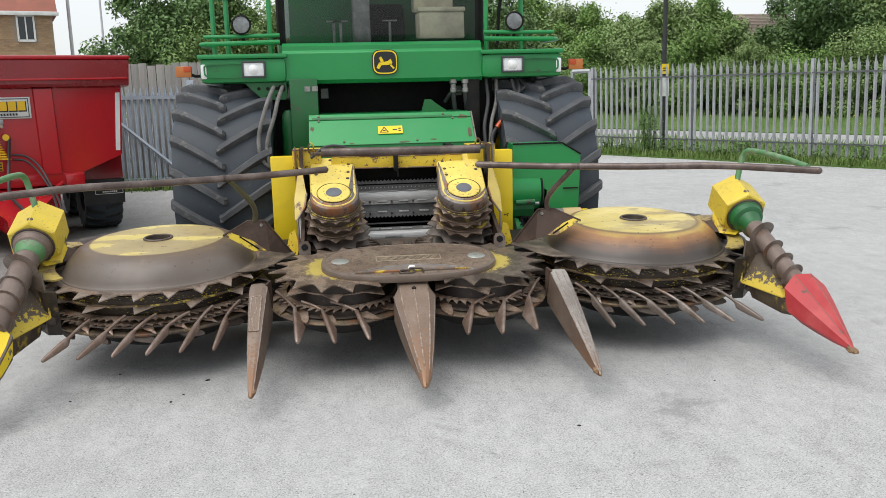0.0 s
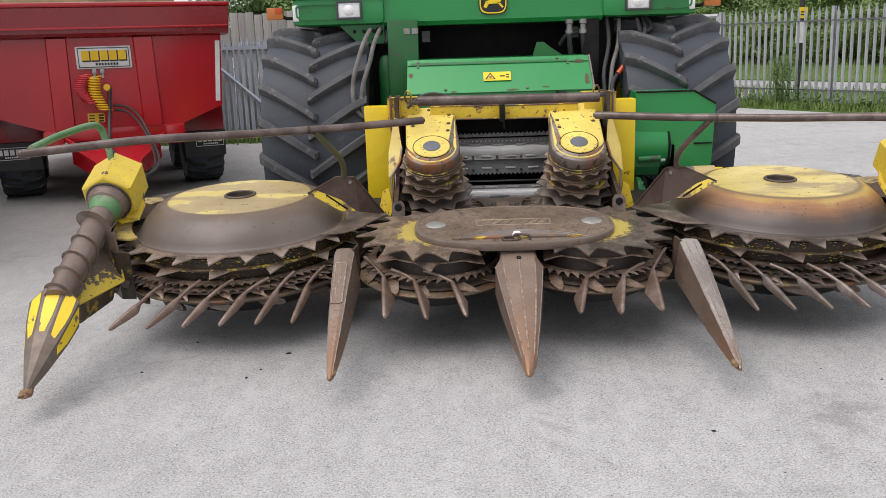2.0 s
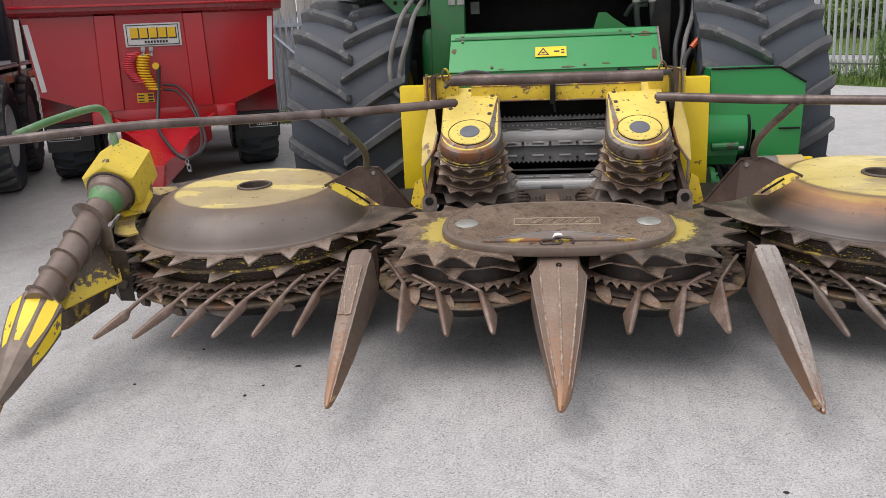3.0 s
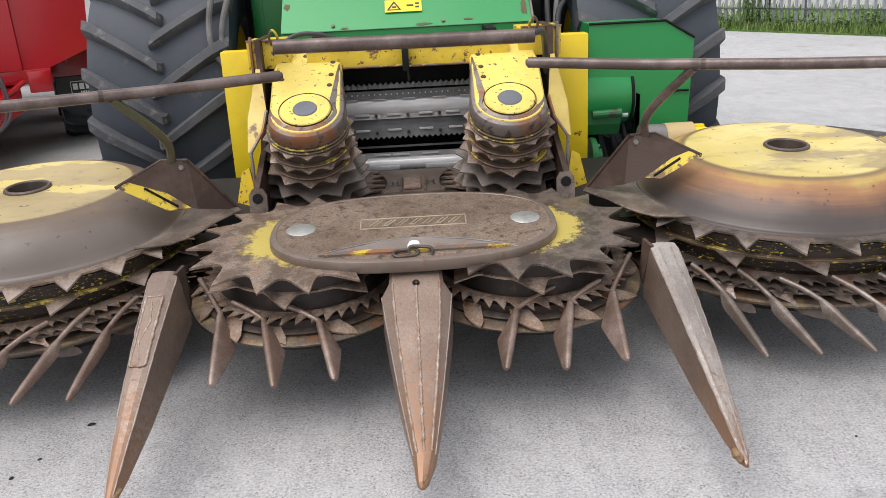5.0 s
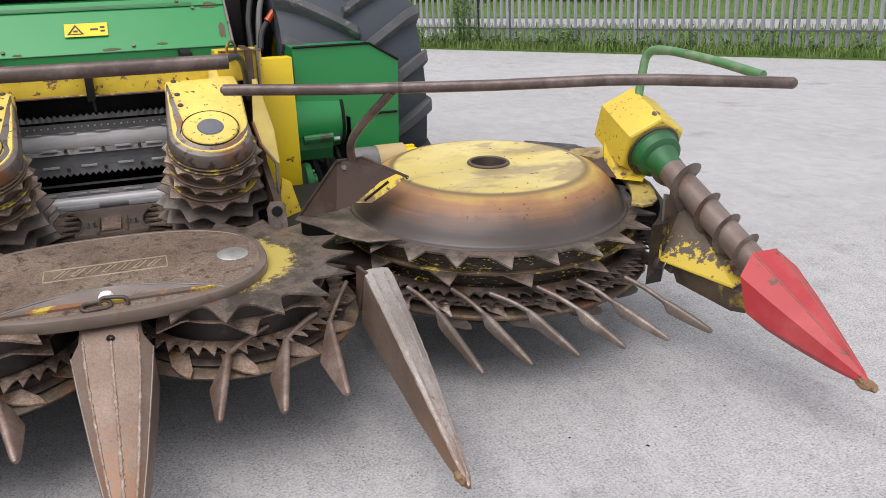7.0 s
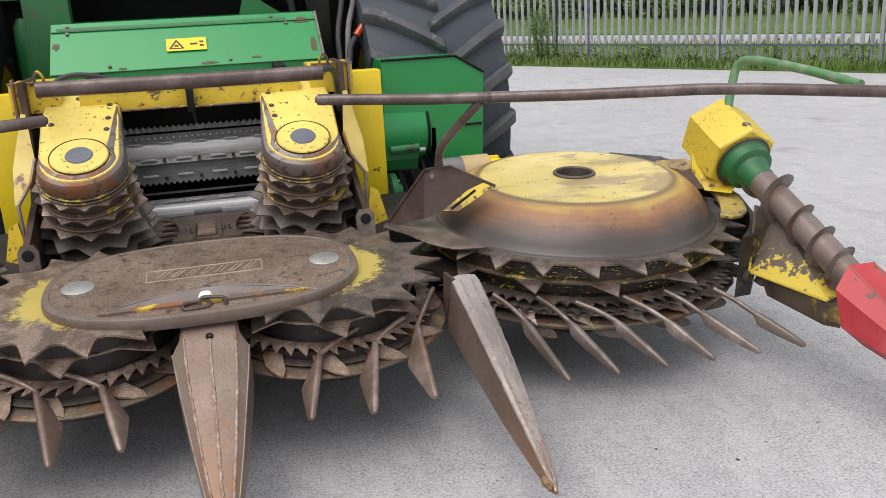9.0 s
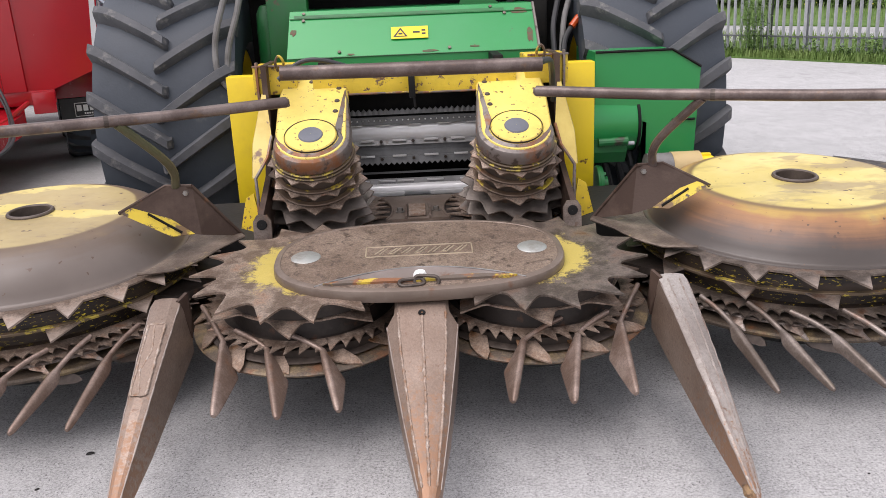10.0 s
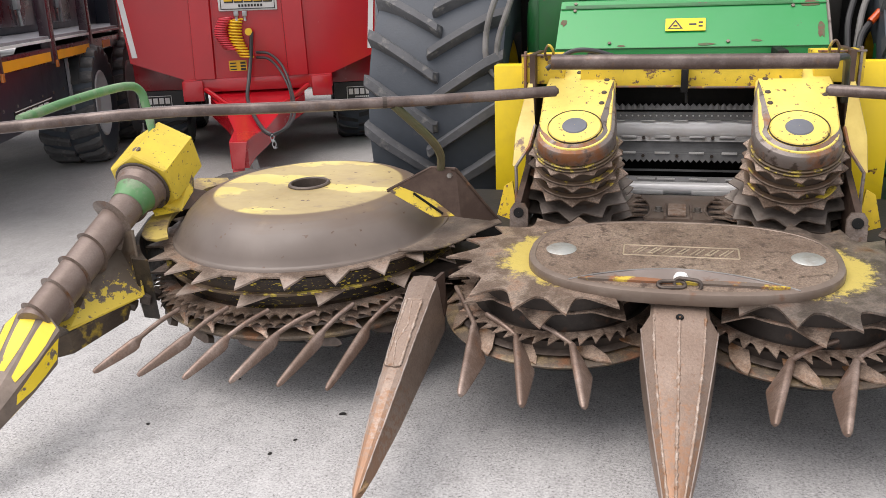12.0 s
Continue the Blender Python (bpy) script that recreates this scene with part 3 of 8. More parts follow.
FA = Vector((7.4, 14.3, 0))                     # a fence post; the fence runs towards the viewer on this bearing
FD = (Vector((8.97, 12.08, 0)) - FA).normalized()
FN = Vector((-FD.y, FD.x, 0))                   # away from the yard
if FN.y < 0:
    FN = -FN


def along(a, out=0.0, z=0.0):
    return FA + FD * a + FN * out + Vector((0, 0, z))


def strip(name, material, label, a0, a1, o0, o1, z, kind="structure", thick=0.05, slope=0.0):
    bm = bmesh.new()
    q = [along(a0, o0, z), along(a1, o0, z), along(a1, o1, z + slope), along(a0, o1, z + slope)]
    ring_faces(bm, [[p - Vector((0, 0, thick + (slope if i > 1 else 0))) for i, p in enumerate(q)], q])
    return single(name, bm, material, label, "ground", kind=kind, smooth=0)


strip("verge", M_GRASS, "rough grass verge under the palisade fence", -3.4, 30, -0.55, 5.5, 0.03)
strip("road", M_ROAD, "pale road beyond the fence", -40, 60, 5.5, 9.0, 0.02)
strip("field", M_GRASS, "grass bank beyond the road", -60, 80, 9.0, 40, 0.06, slope=1.4)


# grass blades as one tangle each
def blades(name, label, count, spot, hmin, hmax, seed, material=None):
    rnd = random.Random(seed)
    v, f = [], []
    for i in range(count):
        p = spot(rnd)
        h, a, w = rnd.uniform(hmin, hmax), rnd.uniform(0, 6.28), rnd.uniform(0.006, 0.014)
        lean = Vector((math.cos(a), math.sin(a), 0)) * h * rnd.uniform(0.1, 0.55)
        side = Vector((-math.sin(a), math.cos(a), 0)) * w
        k = len(v)
        v += [p - side, p + side, p + side * 0.7 + lean * 0.4 + Vector((0, 0, h * 0.6)), p - side * 0.7 + lean * 0.4 + Vector((0, 0, h * 0.6)), p + lean + Vector((0, 0, h))]
        f += [(k, k + 1, k + 2, k + 3), (k + 3, k + 2, k + 4)]
    d = bpy.data.meshes.new(name)
    d.from_pydata([tuple(p) for p in v], [], f)
    d.materials.append(material or M_BLADE)
    return tagged(new(name, d), label, "grass", kind="stuff")


blades("long_grass", "long green grass along the fence foot", 22000,
       lambda r: along(r.uniform(-3.2, 17), -0.55 + abs(r.gauss(0, 0.55)), 0.02), 0.05, 0.2, 3)
blades("field_grass", "sparse taller grass on the lawn", 9000, lambda r: along(r.uniform(-8, 22), r.uniform(1.5, 5.4), 0.03), 0.06, 0.22, 4)
blades("gate_grass", "weeds at the foot of the timber fence", 2500, lambda r: Vector((r.uniform(-5.5, 0), 11.4 - abs(r.gauss(0, 0.15)), 0)), 0.06, 0.3, 6)
blades("far_grass", "rough grass on the bank", 16000, lambda r: (lambda o: along(r.uniform(-14, 40), o, 0.05 + (o - 9) * 0.045))(r.uniform(9.1, 24)), 0.1, 0.4, 8)

rnd = random.Random(21)
bm = bmesh.new()
for i in range(160):
    p = along(rnd.uniform(-8, 26), rnd.uniform(9.5, 22))
    p.z = 0.3 + (FN.dot(p - FA) - 9) * 0.045
    bmesh.ops.create_icosphere(bm, subdivisions=1, radius=rnd.uniform(0.012, 0.022), matrix=Matrix.Translation(p))
single("lawn_flowers", bm, M_FLOWER, "scattered small yellow flowers in the grass", "flowers", kind="stuff")


# ---- palisade fence ----
def pale_mesh():
    bm = bmesh.new()
    sec = [(-0.034, 0.0), (-0.02, 0.022), (0.0, 0.008), (0.02, 0.022), (0.034, 0.0), (0.02, 0.018), (0.0, 0.003), (-0.02, 0.018)]
    tops = [1.98, 2.06, 2.1, 2.06, 1.98, 2.06, 2.1, 2.06]
    ring_faces(bm, [[(x, -y, 0.12) for x, y in sec], [(x, -y, 1.97) for x, y in sec], [(x * 0.55, -y * 0.8, t) for (x, y), t in zip(sec, tops)]])
    return finish("pale", bm, M_GALV, 20)


def post_mesh(h=2.08):
    bm = bmesh.new()
    box(bm, (0, 0.0, h / 2), (0.06, 0.006, h))
    box(bm, (0, 0.04, h / 2), (0.006, 0.08, h))
    box(bm, (0, 0.08, h / 2), (0.06, 0.006, h))
    return finish("post", bm, M_GALV, 20)


PALE, POST = pale_mesh(), post_mesh()
YAW = math.degrees(math.atan2(FD.y, FD.x))
LEAN = -1.2                                     # the yard slopes; the fence stands plumb


def palisade(a0, bays, label):
    fence = thing("palisade_fence", along(a0), label, "fence")
    turn = pose(0, 0, 0, 0, LEAN, 0) @ pose(0, 0, 0, 0, 0, YAW)
    for b_ in range(bays + 1):
        o = new("post", POST)
        o.parent = fence
        o.matrix_parent_inverse = ROOT[fence.name]
        o.matrix_basis = Matrix.Translation(along(a0 + 2.74 * b_)) @ turn
    for b_ in range(bays):
        for z in (0.4, 1.8):
            bm = bmesh.new()
            p = along(a0 + 2.74 * (b_ + 0.5), -0.045, z) + Vector((z * math.tan(radians(LEAN)), 0, 0))
            box(bm, p, (2.7, 0.03, 0.03), pose(0, 0, 0, 0, 0, YAW))
            part("rail", bm, M_RAIL, fence)
        for k in range(17):
            o = new("pale", PALE)
            o.parent = fence
            o.matrix_parent_inverse = ROOT[fence.name]
            o.matrix_basis = Matrix.Translation(along(a0 + 2.74 * b_ + 0.155 * (k + 0.85), -0.012)) @ turn
    return fence


palisade(-2.62, 7, "galvanised steel palisade fence with pointed pales along the grass")


# gate leaf at the far end of the fence, only its frame stands clear of the harvester
gate = thing("gate_frame", along(-3.2), "pale blue-grey square steel gate frame", "gate")
g0, g1 = along(-2.72), along(-3.12) + Vector((-0.1, 0.1, 0))
for a, b_ in (((g0, 0.05), (g0, 2.0)), ((g1, 0.05), (g1, 2.0)), ((g0, 2.0), (g1, 2.0)), ((g0, 0.15), (g1, 0.15)), ((g0, 1.05), (g1, 1.05))):
    bm = bmesh.new()
    tube(bm, [a[0] + Vector((0, 0, a[1])), b_[0] + Vector((0, 0, b_[1]))], 0.05, 4)
    part("bar", bm, M_GALV, gate)

# ---- palisade gate and board fence behind the machines ----
boards = thing("board_fence", (-4.5, 11.7, 0), "weathered grey vertical timber board fence", "fence")
rnd = random.Random(31)
bm = bmesh.new()
box(bm, (0, 0, 1.1), (0.138, 0.022, 2.2), bevel=0.003)
BOARD = finish("board", bm, M_BOARD, 20)
for i in range(76):
    o = new("board", BOARD)
    o.parent = boards
    o.matrix_parent_inverse = ROOT[boards.name]
    o.matrix_basis = pose(-10.2 + 0.145 * i, 11.75 + rnd.uniform(-0.006, 0.006), rnd.uniform(-0.03, 0.03), 0, rnd.uniform(-0.3, 0.3), 0)
for z in (0.5, 1.8):
    bm = bmesh.new()
    box(bm, (-4.7, 11.79, z), (11, 0.05, 0.09))
    part("rail", bm, M_BOARD, boards)

pg = thing("palisade_gate", (-3.3, 11.35, 0), "galvanised palisade gate with a diagonal brace", "gate")
for x, w, h in ((-4.75, 0.1, 1.86), (-2.95, 0.12, 1.9), (-1.1, 0.1, 1.86)):
    bm = bmesh.new()
    box(bm, (x, 11.3, h / 2), (w, w, h), bevel=0.006)
    part("post", bm, M_GATE, pg)
for z in (0.18, 1.62):
    bm = bmesh.new()
    box(bm, (-3.0, 11.32, z), (3.6, 0.05, 0.06))
    part("rail", bm, M_GATE, pg)
for x0, x1 in ((-4.65, -3.1), (-2.85, -1.2)):
    bm = bmesh.new()
    tube(bm, [(x0, 11.3, 1.6), (x1, 11.3, 0.2)], 0.03, 4)
    part("brace", bm, M_GATE, pg)
GPALE = PALE.copy()
GPALE.materials[0] = M_GATE
for i in range(34):
    o = new("pale", GPALE)
    o.parent = pg
    o.matrix_parent_inverse = ROOT[pg.name]
    o.matrix_basis = pose(-4.65 + 0.104 * i, 11.37, -0.05) @ Matrix.Diagonal((1, 1, 0.885, 1))

# ---- posts and signs ----
bm = bmesh.new()
base = Vector((7.5, 15.95, 0))
rod(bm, base, base + Vector((0, 0, 7)), 0.06, 0.045, 12)
post_ob = thing("sign_post", base, "tall black post behind the fence with small notices", "post")
part("pole", bm, M_BPOLE, post_ob)
bm = bmesh.new()
box(bm, base + Vector((-0.02, -0.09, 1.58)), (0.26, 0.01, 0.46), pose(0, 0, 0, 0, 0, 12))
part("notice", bm, M_WPAINT, post_ob, "blank white notice")
bm = bmesh.new()
box(bm, base + Vector((0.0, -0.09, 2.0)), (0.2, 0.01, 0.24), pose(0, 0, 0, 0, 0, 12))
part("notice", bm, M_LABEL, post_ob, "small yellow notice")
bm = bmesh.new()
for z in (1.96, 2.02):
    box(bm, base + Vector((0.0, -0.099, z)), (0.13, 0.004, 0.025), pose(0, 0, 0, 0, 0, 12))
part("notice_mark", bm, M_INK, post_ob)
for x, y, h in ((-12.0, 36, 9.5), (-14.2, 50, 7.6)):
    st = thing("street_lamp", (x, y, 0), "slender pale street lamp far behind the yard", "lamp post")
    bm = bmesh.new()
    rod(bm, (x, y, 0), (x, y, h), 0.09, 0.06, 10)
    part("pole", bm, M_POLE, st)
    bm = bmesh.new()
    box(bm, (x + 0.3, y, h), (0.7, 0.22, 0.12), bevel=0.03)
    part("head", bm, M_POLE, st)


# ---- house ----
def house():
    x1, y0, ze = -12.1, 34.0, 5.15
    h = thing("house", (x1 - 4, y0 + 3, 0), "buff brick house with a red tiled roof and white windows", "house")
    bm = bmesh.new()
    box(bm, (x1 - 4.5, y0 + 3.5, ze / 2), (9, 7, ze))
    wall = part("wall", bm, M_MORTAR, h, "buff brick wall", 20)
    bm = bmesh.new()
    ov = 0.25
    e = ze - 0.1
    rings = []
    for y, z in ((y0 - ov, e), (y0 - ov, e + 0.1), (y0 + 3.5, e + 3.2), (y0 + 7 + ov, e + 0.1), (y0 + 7 + ov, e)):
        rings.append([(x1 - 9.2, y, z), (x1 + 0.2, y, z)])
    k = [r[0] for r in rings]
    q = [r[1] for r in rings]
    ring_faces(bm, [k, q])
    roof = part("roof", bm, M_TILE, h, "red tiled pitched roof", 20)
    bm = bmesh.new()
    box(bm, (x1 - 4.5, y0 - ov - 0.05, e + 0.03), (9.5, 0.1, 0.16), bevel=0.03)
    part("gutter", bm, M_WPAINT, roof, "white gutter")
    for wx in (-13.13, -14.98):
        bm = bmesh.new()
        w = 0.62 if wx > -14 else 1.05
        for dx, dz, sx, sz in ((-w / 2, 0, 0.07, 1.05), (w / 2, 0, 0.07, 1.05), (0, 0.5, w, 0.07), (0, -0.5, w, 0.09), (0, 0.0, 0.05, 1.0)):
            box(bm, (wx + dx, y0 - 0.04, 4.5 + dz), (sx, 0.1, sz))
        win = part("window", bm, M_WPAINT, h, "white framed window")
        bm = bmesh.new()
        box(bm, (wx, y0 - 0.02, 4.5), (w - 0.05, 0.02, 0.96))
        part("pane", bm, M_GLASS, win)
    bm = bmesh.new()
    box(bm, (0, 0, 0), (0.215, 0.02, 0.065))
    d = finish("brick", bm, M_BRICK, 0)
    # bricks of the strip that shows over the trailer
    count = 0
    for r_ in range(21):
        for c_ in range(14):
            x = x1 - 0.11 - 0.226 * c_ - (0.113 if r_ % 2 else 0)
            z = ze - 0.06 - 0.0755 * r_
            if abs(x + 13.13) < 0.45 and abs(z - 4.5) < 0.58 or abs(x + 14.98) < 0.65 and abs(z - 4.5) < 0.58:
                continue
            count += 1
            if count > 290:
                break
            o = new("brick", d)
            o.parent = wall
            o.matrix_basis = pose(x, y0 - 0.005, z)
    v, f = [], []
    for r_ in range(68):
        for c_ in range(39):
            if r_ < 21 and c_ < 14:
                continue
            x = x1 - 0.11 - 0.226 * c_ - (0.113 if r_ % 2 else 0)
            z = ze - 0.06 - 0.0755 * r_
            if abs(x + 13.13) < 0.45 and abs(z - 4.5) < 0.58 or abs(x + 14.98) < 0.65 and abs(z - 4.5) < 0.58 or z < 2.2:
                continue
            i = len(v)
            v += [(x - 0.107, y0 - 0.012, z - 0.032), (x + 0.107, y0 - 0.012, z - 0.032), (x + 0.107, y0 - 0.012, z + 0.032), (x - 0.107, y0 - 0.012, z + 0.032)]
            f.append((i, i + 1, i + 2, i + 3))
    d2 = bpy.data.meshes.new("bricks")
    d2.from_pydata(v, [], f)
    d2.materials.append(M_BRICK)
    o = new("bricks", d2)
    o.parent = wall
    tagged(o, kind="stuff")

    # turn the house so that only its front shows past the corner
    corner = Matrix.Translation((x1, y0, 0))
    h.matrix_basis = corner @ pose(0, 0, 0, 0, 0, 20) @ corner.inverted() @ h.matrix_basis


house()

# ---- trees ----
def tree_mesh(seed, h, spread, leaves, leaf, material):
    """Trunk with limbs, and a crown of small leaf blades in uneven clumps; returns both meshes."""
    rnd = random.Random(seed)
    bm = bmesh.new()
    top = Vector((rnd.uniform(-0.2, 0.2), rnd.uniform(-0.2, 0.2), h * 0.7))
    tube(bm, smooth_path([(0, 0, -0.1), (rnd.uniform(-0.1, 0.1), 0, h * 0.25), top * 0.75, top], 4), 0.13, 8, 0.035)
    clumps = []
    for i in range(11):
        a = i * 2.4 + rnd.uniform(-0.4, 0.4)
        z0 = h * rnd.uniform(0.12, 0.6)
        end = Vector((math.cos(a) * spread * rnd.uniform(0.45, 0.95), math.sin(a) * spread * rnd.uniform(0.45, 0.95), min(h * 0.93, z0 + h * rnd.uniform(0.12, 0.35))))
        st = Vector((0, 0, z0))
        tube(bm, smooth_path([st, st.lerp(end, 0.5) + Vector((0, 0, 0.15)), end], 3), 0.05, 6, 0.012)
        clumps.append((end, rnd.uniform(0.5, 1.0)))
        clumps.append((st.lerp(end, 0.6) + Vector((rnd.uniform(-0.3, 0.3), rnd.uniform(-0.3, 0.3), rnd.uniform(0, 0.4))), rnd.uniform(0.5, 0.9)))
    for i in range(48):
        a, r = rnd.uniform(0, 6.28), spread * rnd.uniform(0.1, 0.98)
        z = h * rnd.uniform(0.12, 0.97)
        r *= max(0.25, 1 - (z / h) ** 3 * 0.75)
        clumps.append((Vector((math.cos(a) * r, math.sin(a) * r, z)), rnd.uniform(0.22, 0.6)))
    trunk = finish("trunk", bm, M_BARK)
    v, f = [], []
    for i in range(leaves):
        c, r = clumps[rnd.randrange(len(clumps))]
        d = Vector((rnd.gauss(0, 1), rnd.gauss(0, 1), rnd.gauss(0, 0.8))).normalized()
        p = c + d * r * (rnd.uniform(0.0, 1.0) ** 0.6 + (0.35 * rnd.random() if rnd.random() < 0.22 else 0))
        if p.z < 0.1:
            continue
        nrm = (d * 0.6 + Vector((rnd.uniform(-0.9, 0.9), rnd.uniform(-0.9, 0.9), rnd.uniform(-0.1, 1.2)))).normalized()
        u = nrm.cross(Vector((rnd.uniform(-1, 1), rnd.uniform(-1, 1), rnd.uniform(-1, 1)))).normalized()
        w = nrm.cross(u)
        s_ = leaf * rnd.uniform(0.6, 1.3)
        k = len(v)
        v += [p - u * s_, p - w * s_ * 0.5 + nrm * s_ * 0.12, p + u * s_, p + w * s_ * 0.5 + nrm * s_ * 0.12]
        f.append((k, k + 1, k + 2, k + 3))
    d = bpy.data.meshes.new("crown")
    d.from_pydata([tuple(p) for p in v], [], f)
    d.materials.append(material)
    return trunk, d


KINDS = [tree_mesh(100 + i, h, sp, n, lf, M_LEAF[i % 3]) for i, (h, sp, n, lf) in enumerate(((5.2, 2.3, 46000, 0.07), (4.4, 2.1, 42000, 0.066), (6.0, 2.6, 52000, 0.075), (3.4, 1.9, 34000, 0.06), (5.6, 2.2, 46000, 0.07)))]
WORDS = ["leafy mid-green hedgerow tree", "lighter green bushy tree", "tall dark green tree", "low rounded green shrub", "dense leafy green tree"]


def plant(kind, x, y, z=0.0, size=1.0, turn=0.0):
    t = new("tree")
    t.matrix_basis = pose(x, y, z, 0, 0, turn) @ Matrix.Diagonal((size, size, size, 1))
    for nm, me in zip(("trunk", "crown"), KINDS[kind]):
        o = new(nm, me)
        o.parent = t
    return tagged(t, WORDS[kind] + " beyond the fence", "tree", "trees behind the yard")


rnd = random.Random(77)
row = [(-5.9, 26, 2), (-4.0, 25, 0), (-2.2, 27, 4), (0.2, 26, 1), (2.6, 28, 0), (5.0, 27, 2), (-7.4, 33, 4), (-9.3, 46, 2), (-4.8, 31, 0)]
for x, y, k in row:
    plant(k, x, y, 0, rnd.uniform(0.9, 1.08), rnd.uniform(0, 360))
CROWN = (5.6, 4.9, 6.5, 3.9, 6.0)
for a, h, k in ((-29, 5.6, 4), (-26.5, 5.4, 0), (-24, 5.6, 2), (-21.5, 5.9, 4), (-19.6, 6.4, 0), (-18.0, 5.9, 1), (-16.4, 5.5, 0), (-14.8, 5.3, 4), (-13.2, 5.2, 1), (-11.4, 5.5, 1), (-9.9, 5.3, 0), (-8.9, 4.4, 1), (-6.9, 3.7, 4),
                (-5.3, 6.3, 2), (-3.6, 6.9, 2), (-1.4, 6.6, 4), (0.6, 6.8, 2), (3, 6.6, 0), (6, 6.8, 2), (9, 6.6, 4), (12, 6.8, 2), (15, 6.6, 0), (18, 6.8, 2), (21, 6.6, 4)):
    p = along(a, 17.6 + rnd.uniform(-0.7, 0.7))
    plant(k, p.x, p.y, 0.3, h / CROWN[k], rnd.uniform(0, 360))
for i in range(33):
    a = -30 + i * 1.55
    p = along(a, 15.4 + rnd.uniform(-0.6, 0.6))
    plant(3 if i % 3 else 1, p.x, p.y, 0.2, rnd.uniform(0.6, 0.78), rnd.uniform(0, 360))


# far roof between the trees
far = thing("far_building", (38, 74, 0), "distant building with a brown tiled roof behind the trees", "building")
bm = bmesh.new()
box(bm, (38, 74, 2.9), (8, 7, 5.8))
part("wall", bm, M_MORTAR, far)
bm = bmesh.new()
ring_faces(bm, [[(x, 70, 5.7), (x, 74, 7.9), (x, 78, 5.7)] for x in (33.8, 42.2)])
far_roof = part("roof", bm, M_BROOF, far, "brown tiled roof", 20)
for k in range(14):
    bm = bmesh.new()
    z = 5.75 + 2.1 * k / 14
    box(bm, (38, 70 + 4 * k / 14 - 0.05, z + 0.02), (8.4, 0.06, 0.07))
    part("tile_course", bm, M_BROOF, far_roof)


# tall weeds in the fence
def weed(x, y, h, n, seed, label):
    rnd = random.Random(seed)
    w = thing("weed_clump", (x, y, 0), label, "weeds")
    bm = bmesh.new()
    v, f = [], []
    for i in range(n):
        a = rnd.uniform(0, 6.28)
        b0 = Vector((x + rnd.gauss(0, 0.14), y + rnd.gauss(0, 0.12), 0))
        t = b0 + Vector((math.cos(a) * 0.16, math.sin(a) * 0.16, h * rnd.uniform(0.6, 1.0)))
        tube(bm, [b0, b0.lerp(t, 0.5), t], 0.006, 5, 0.003)
        for k in range(26):
            p = b0.lerp(t, rnd.uniform(0.08, 1.0))
            d = Vector((rnd.uniform(-1, 1), rnd.uniform(-1, 1), rnd.uniform(-0.3, 0.5))).normalized()
            u = d.cross(Vector((0, 0, 1))).normalized() * 0.018
            s_ = rnd.uniform(0.05, 0.11)
            j = len(v)
            v += [tuple(p), tuple(p + d * s_ * 0.5 + u), tuple(p + d * s_), tuple(p + d * s_ * 0.5 - u)]
            f.append((j, j + 1, j + 2, j + 3))
    part("stem", bm, M_WEED, w)
    d = bpy.data.meshes.new("leaves")
    d.from_pydata(v, [], f)
    d.materials.append(M_WEED)
    o = new("leaves", d)
    o.parent = w
    o.matrix_parent_inverse = ROOT[w.name]


p = along(-0.85, -0.15)
weed(p.x, p.y, 1.25, 40, 5, "tall clump of green weeds growing through the fence")
for a, h, n in ((1.6, 0.5, 14), (3.9, 0.55, 12), (5.2, 0.45, 10), (7.5, 0.5, 12), (-2.1, 0.45, 8), (-1.5, 0.35, 12), (-0.3, 0.4, 16), (0.4, 0.34, 14), (1.0, 0.3, 12), (2.4, 0.32, 14), (3.1, 0.36, 14), (4.6, 0.3, 12), (6.1, 0.36, 12), (6.8, 0.3, 12), (8.4, 0.34, 12), (9.3, 0.3, 12)):
    p = along(a, -0.1)
    weed(p.x, p.y, h, n, int(a * 10) + 50, "low clump of weeds at the fence foot")

# ---- litter on the concrete ----
rnd = random.Random(91)
for i, (x, y, r) in enumerate(((0.72, -0.36, 0.022), (-1.38, 0.35, 0.02), (-1.23, 0.68, 0.028), (1.65, 0.13, 0.014), (1.43, 0.28, 0.012), (-1.78, 0.89, 0.02), (-1.33, 0.46, 0.018), (-1.94, 0.46, 0.02), (-2.9, 1.6, 0.02), (2.9, 1.4, 0.015), (3.4, 2.6, 0.02), (-0.4, -0.9, 0.01), (0.3, -1.0, 0.009))):
    bm = bmesh.new()
    r *= 0.5
    bmesh.ops.create_icosphere(bm, subdivisions=2, radius=r)
    for vv in bm.verts:
        vv.co *= 1 + 0.35 * noise.noise(vv.co * 60 + Vector((i * 3.1, 0, 0)))
        vv.co.z *= 0.3
        vv.co.y *= 0.7
    ob = single("mud_crumb", bm, M_DARK, "small dark crumb of dry mud on the concrete", "mud", "crumbs on the yard")
    ob.location = (x, y, r * 0.2)
    ob.rotation_euler = (0, 0, i * 1.7)


# ---- the maize header, tipped slightly forwards ----
TILT = 6.5
HM = pose(0, 0.95, 0.61, TILT)
header = thing("maize_header", (0, 0.95, 0.0), "wide rusty four-rotor maize header with worn yellow paint", "harvester header")


def hpart(name, bm, material, label="", parent=None, m=None, smooth=35.0):
    """A part of the header; the mesh is in the header's tipped frame, or in its own frame placed by m."""
    ob = part(name, bm, material, parent or header, label, smooth)
    if parent is None:
        ob.matrix_basis = HM @ (m or Matrix())
    elif m is not None:
        ob.matrix_basis = m
    return ob


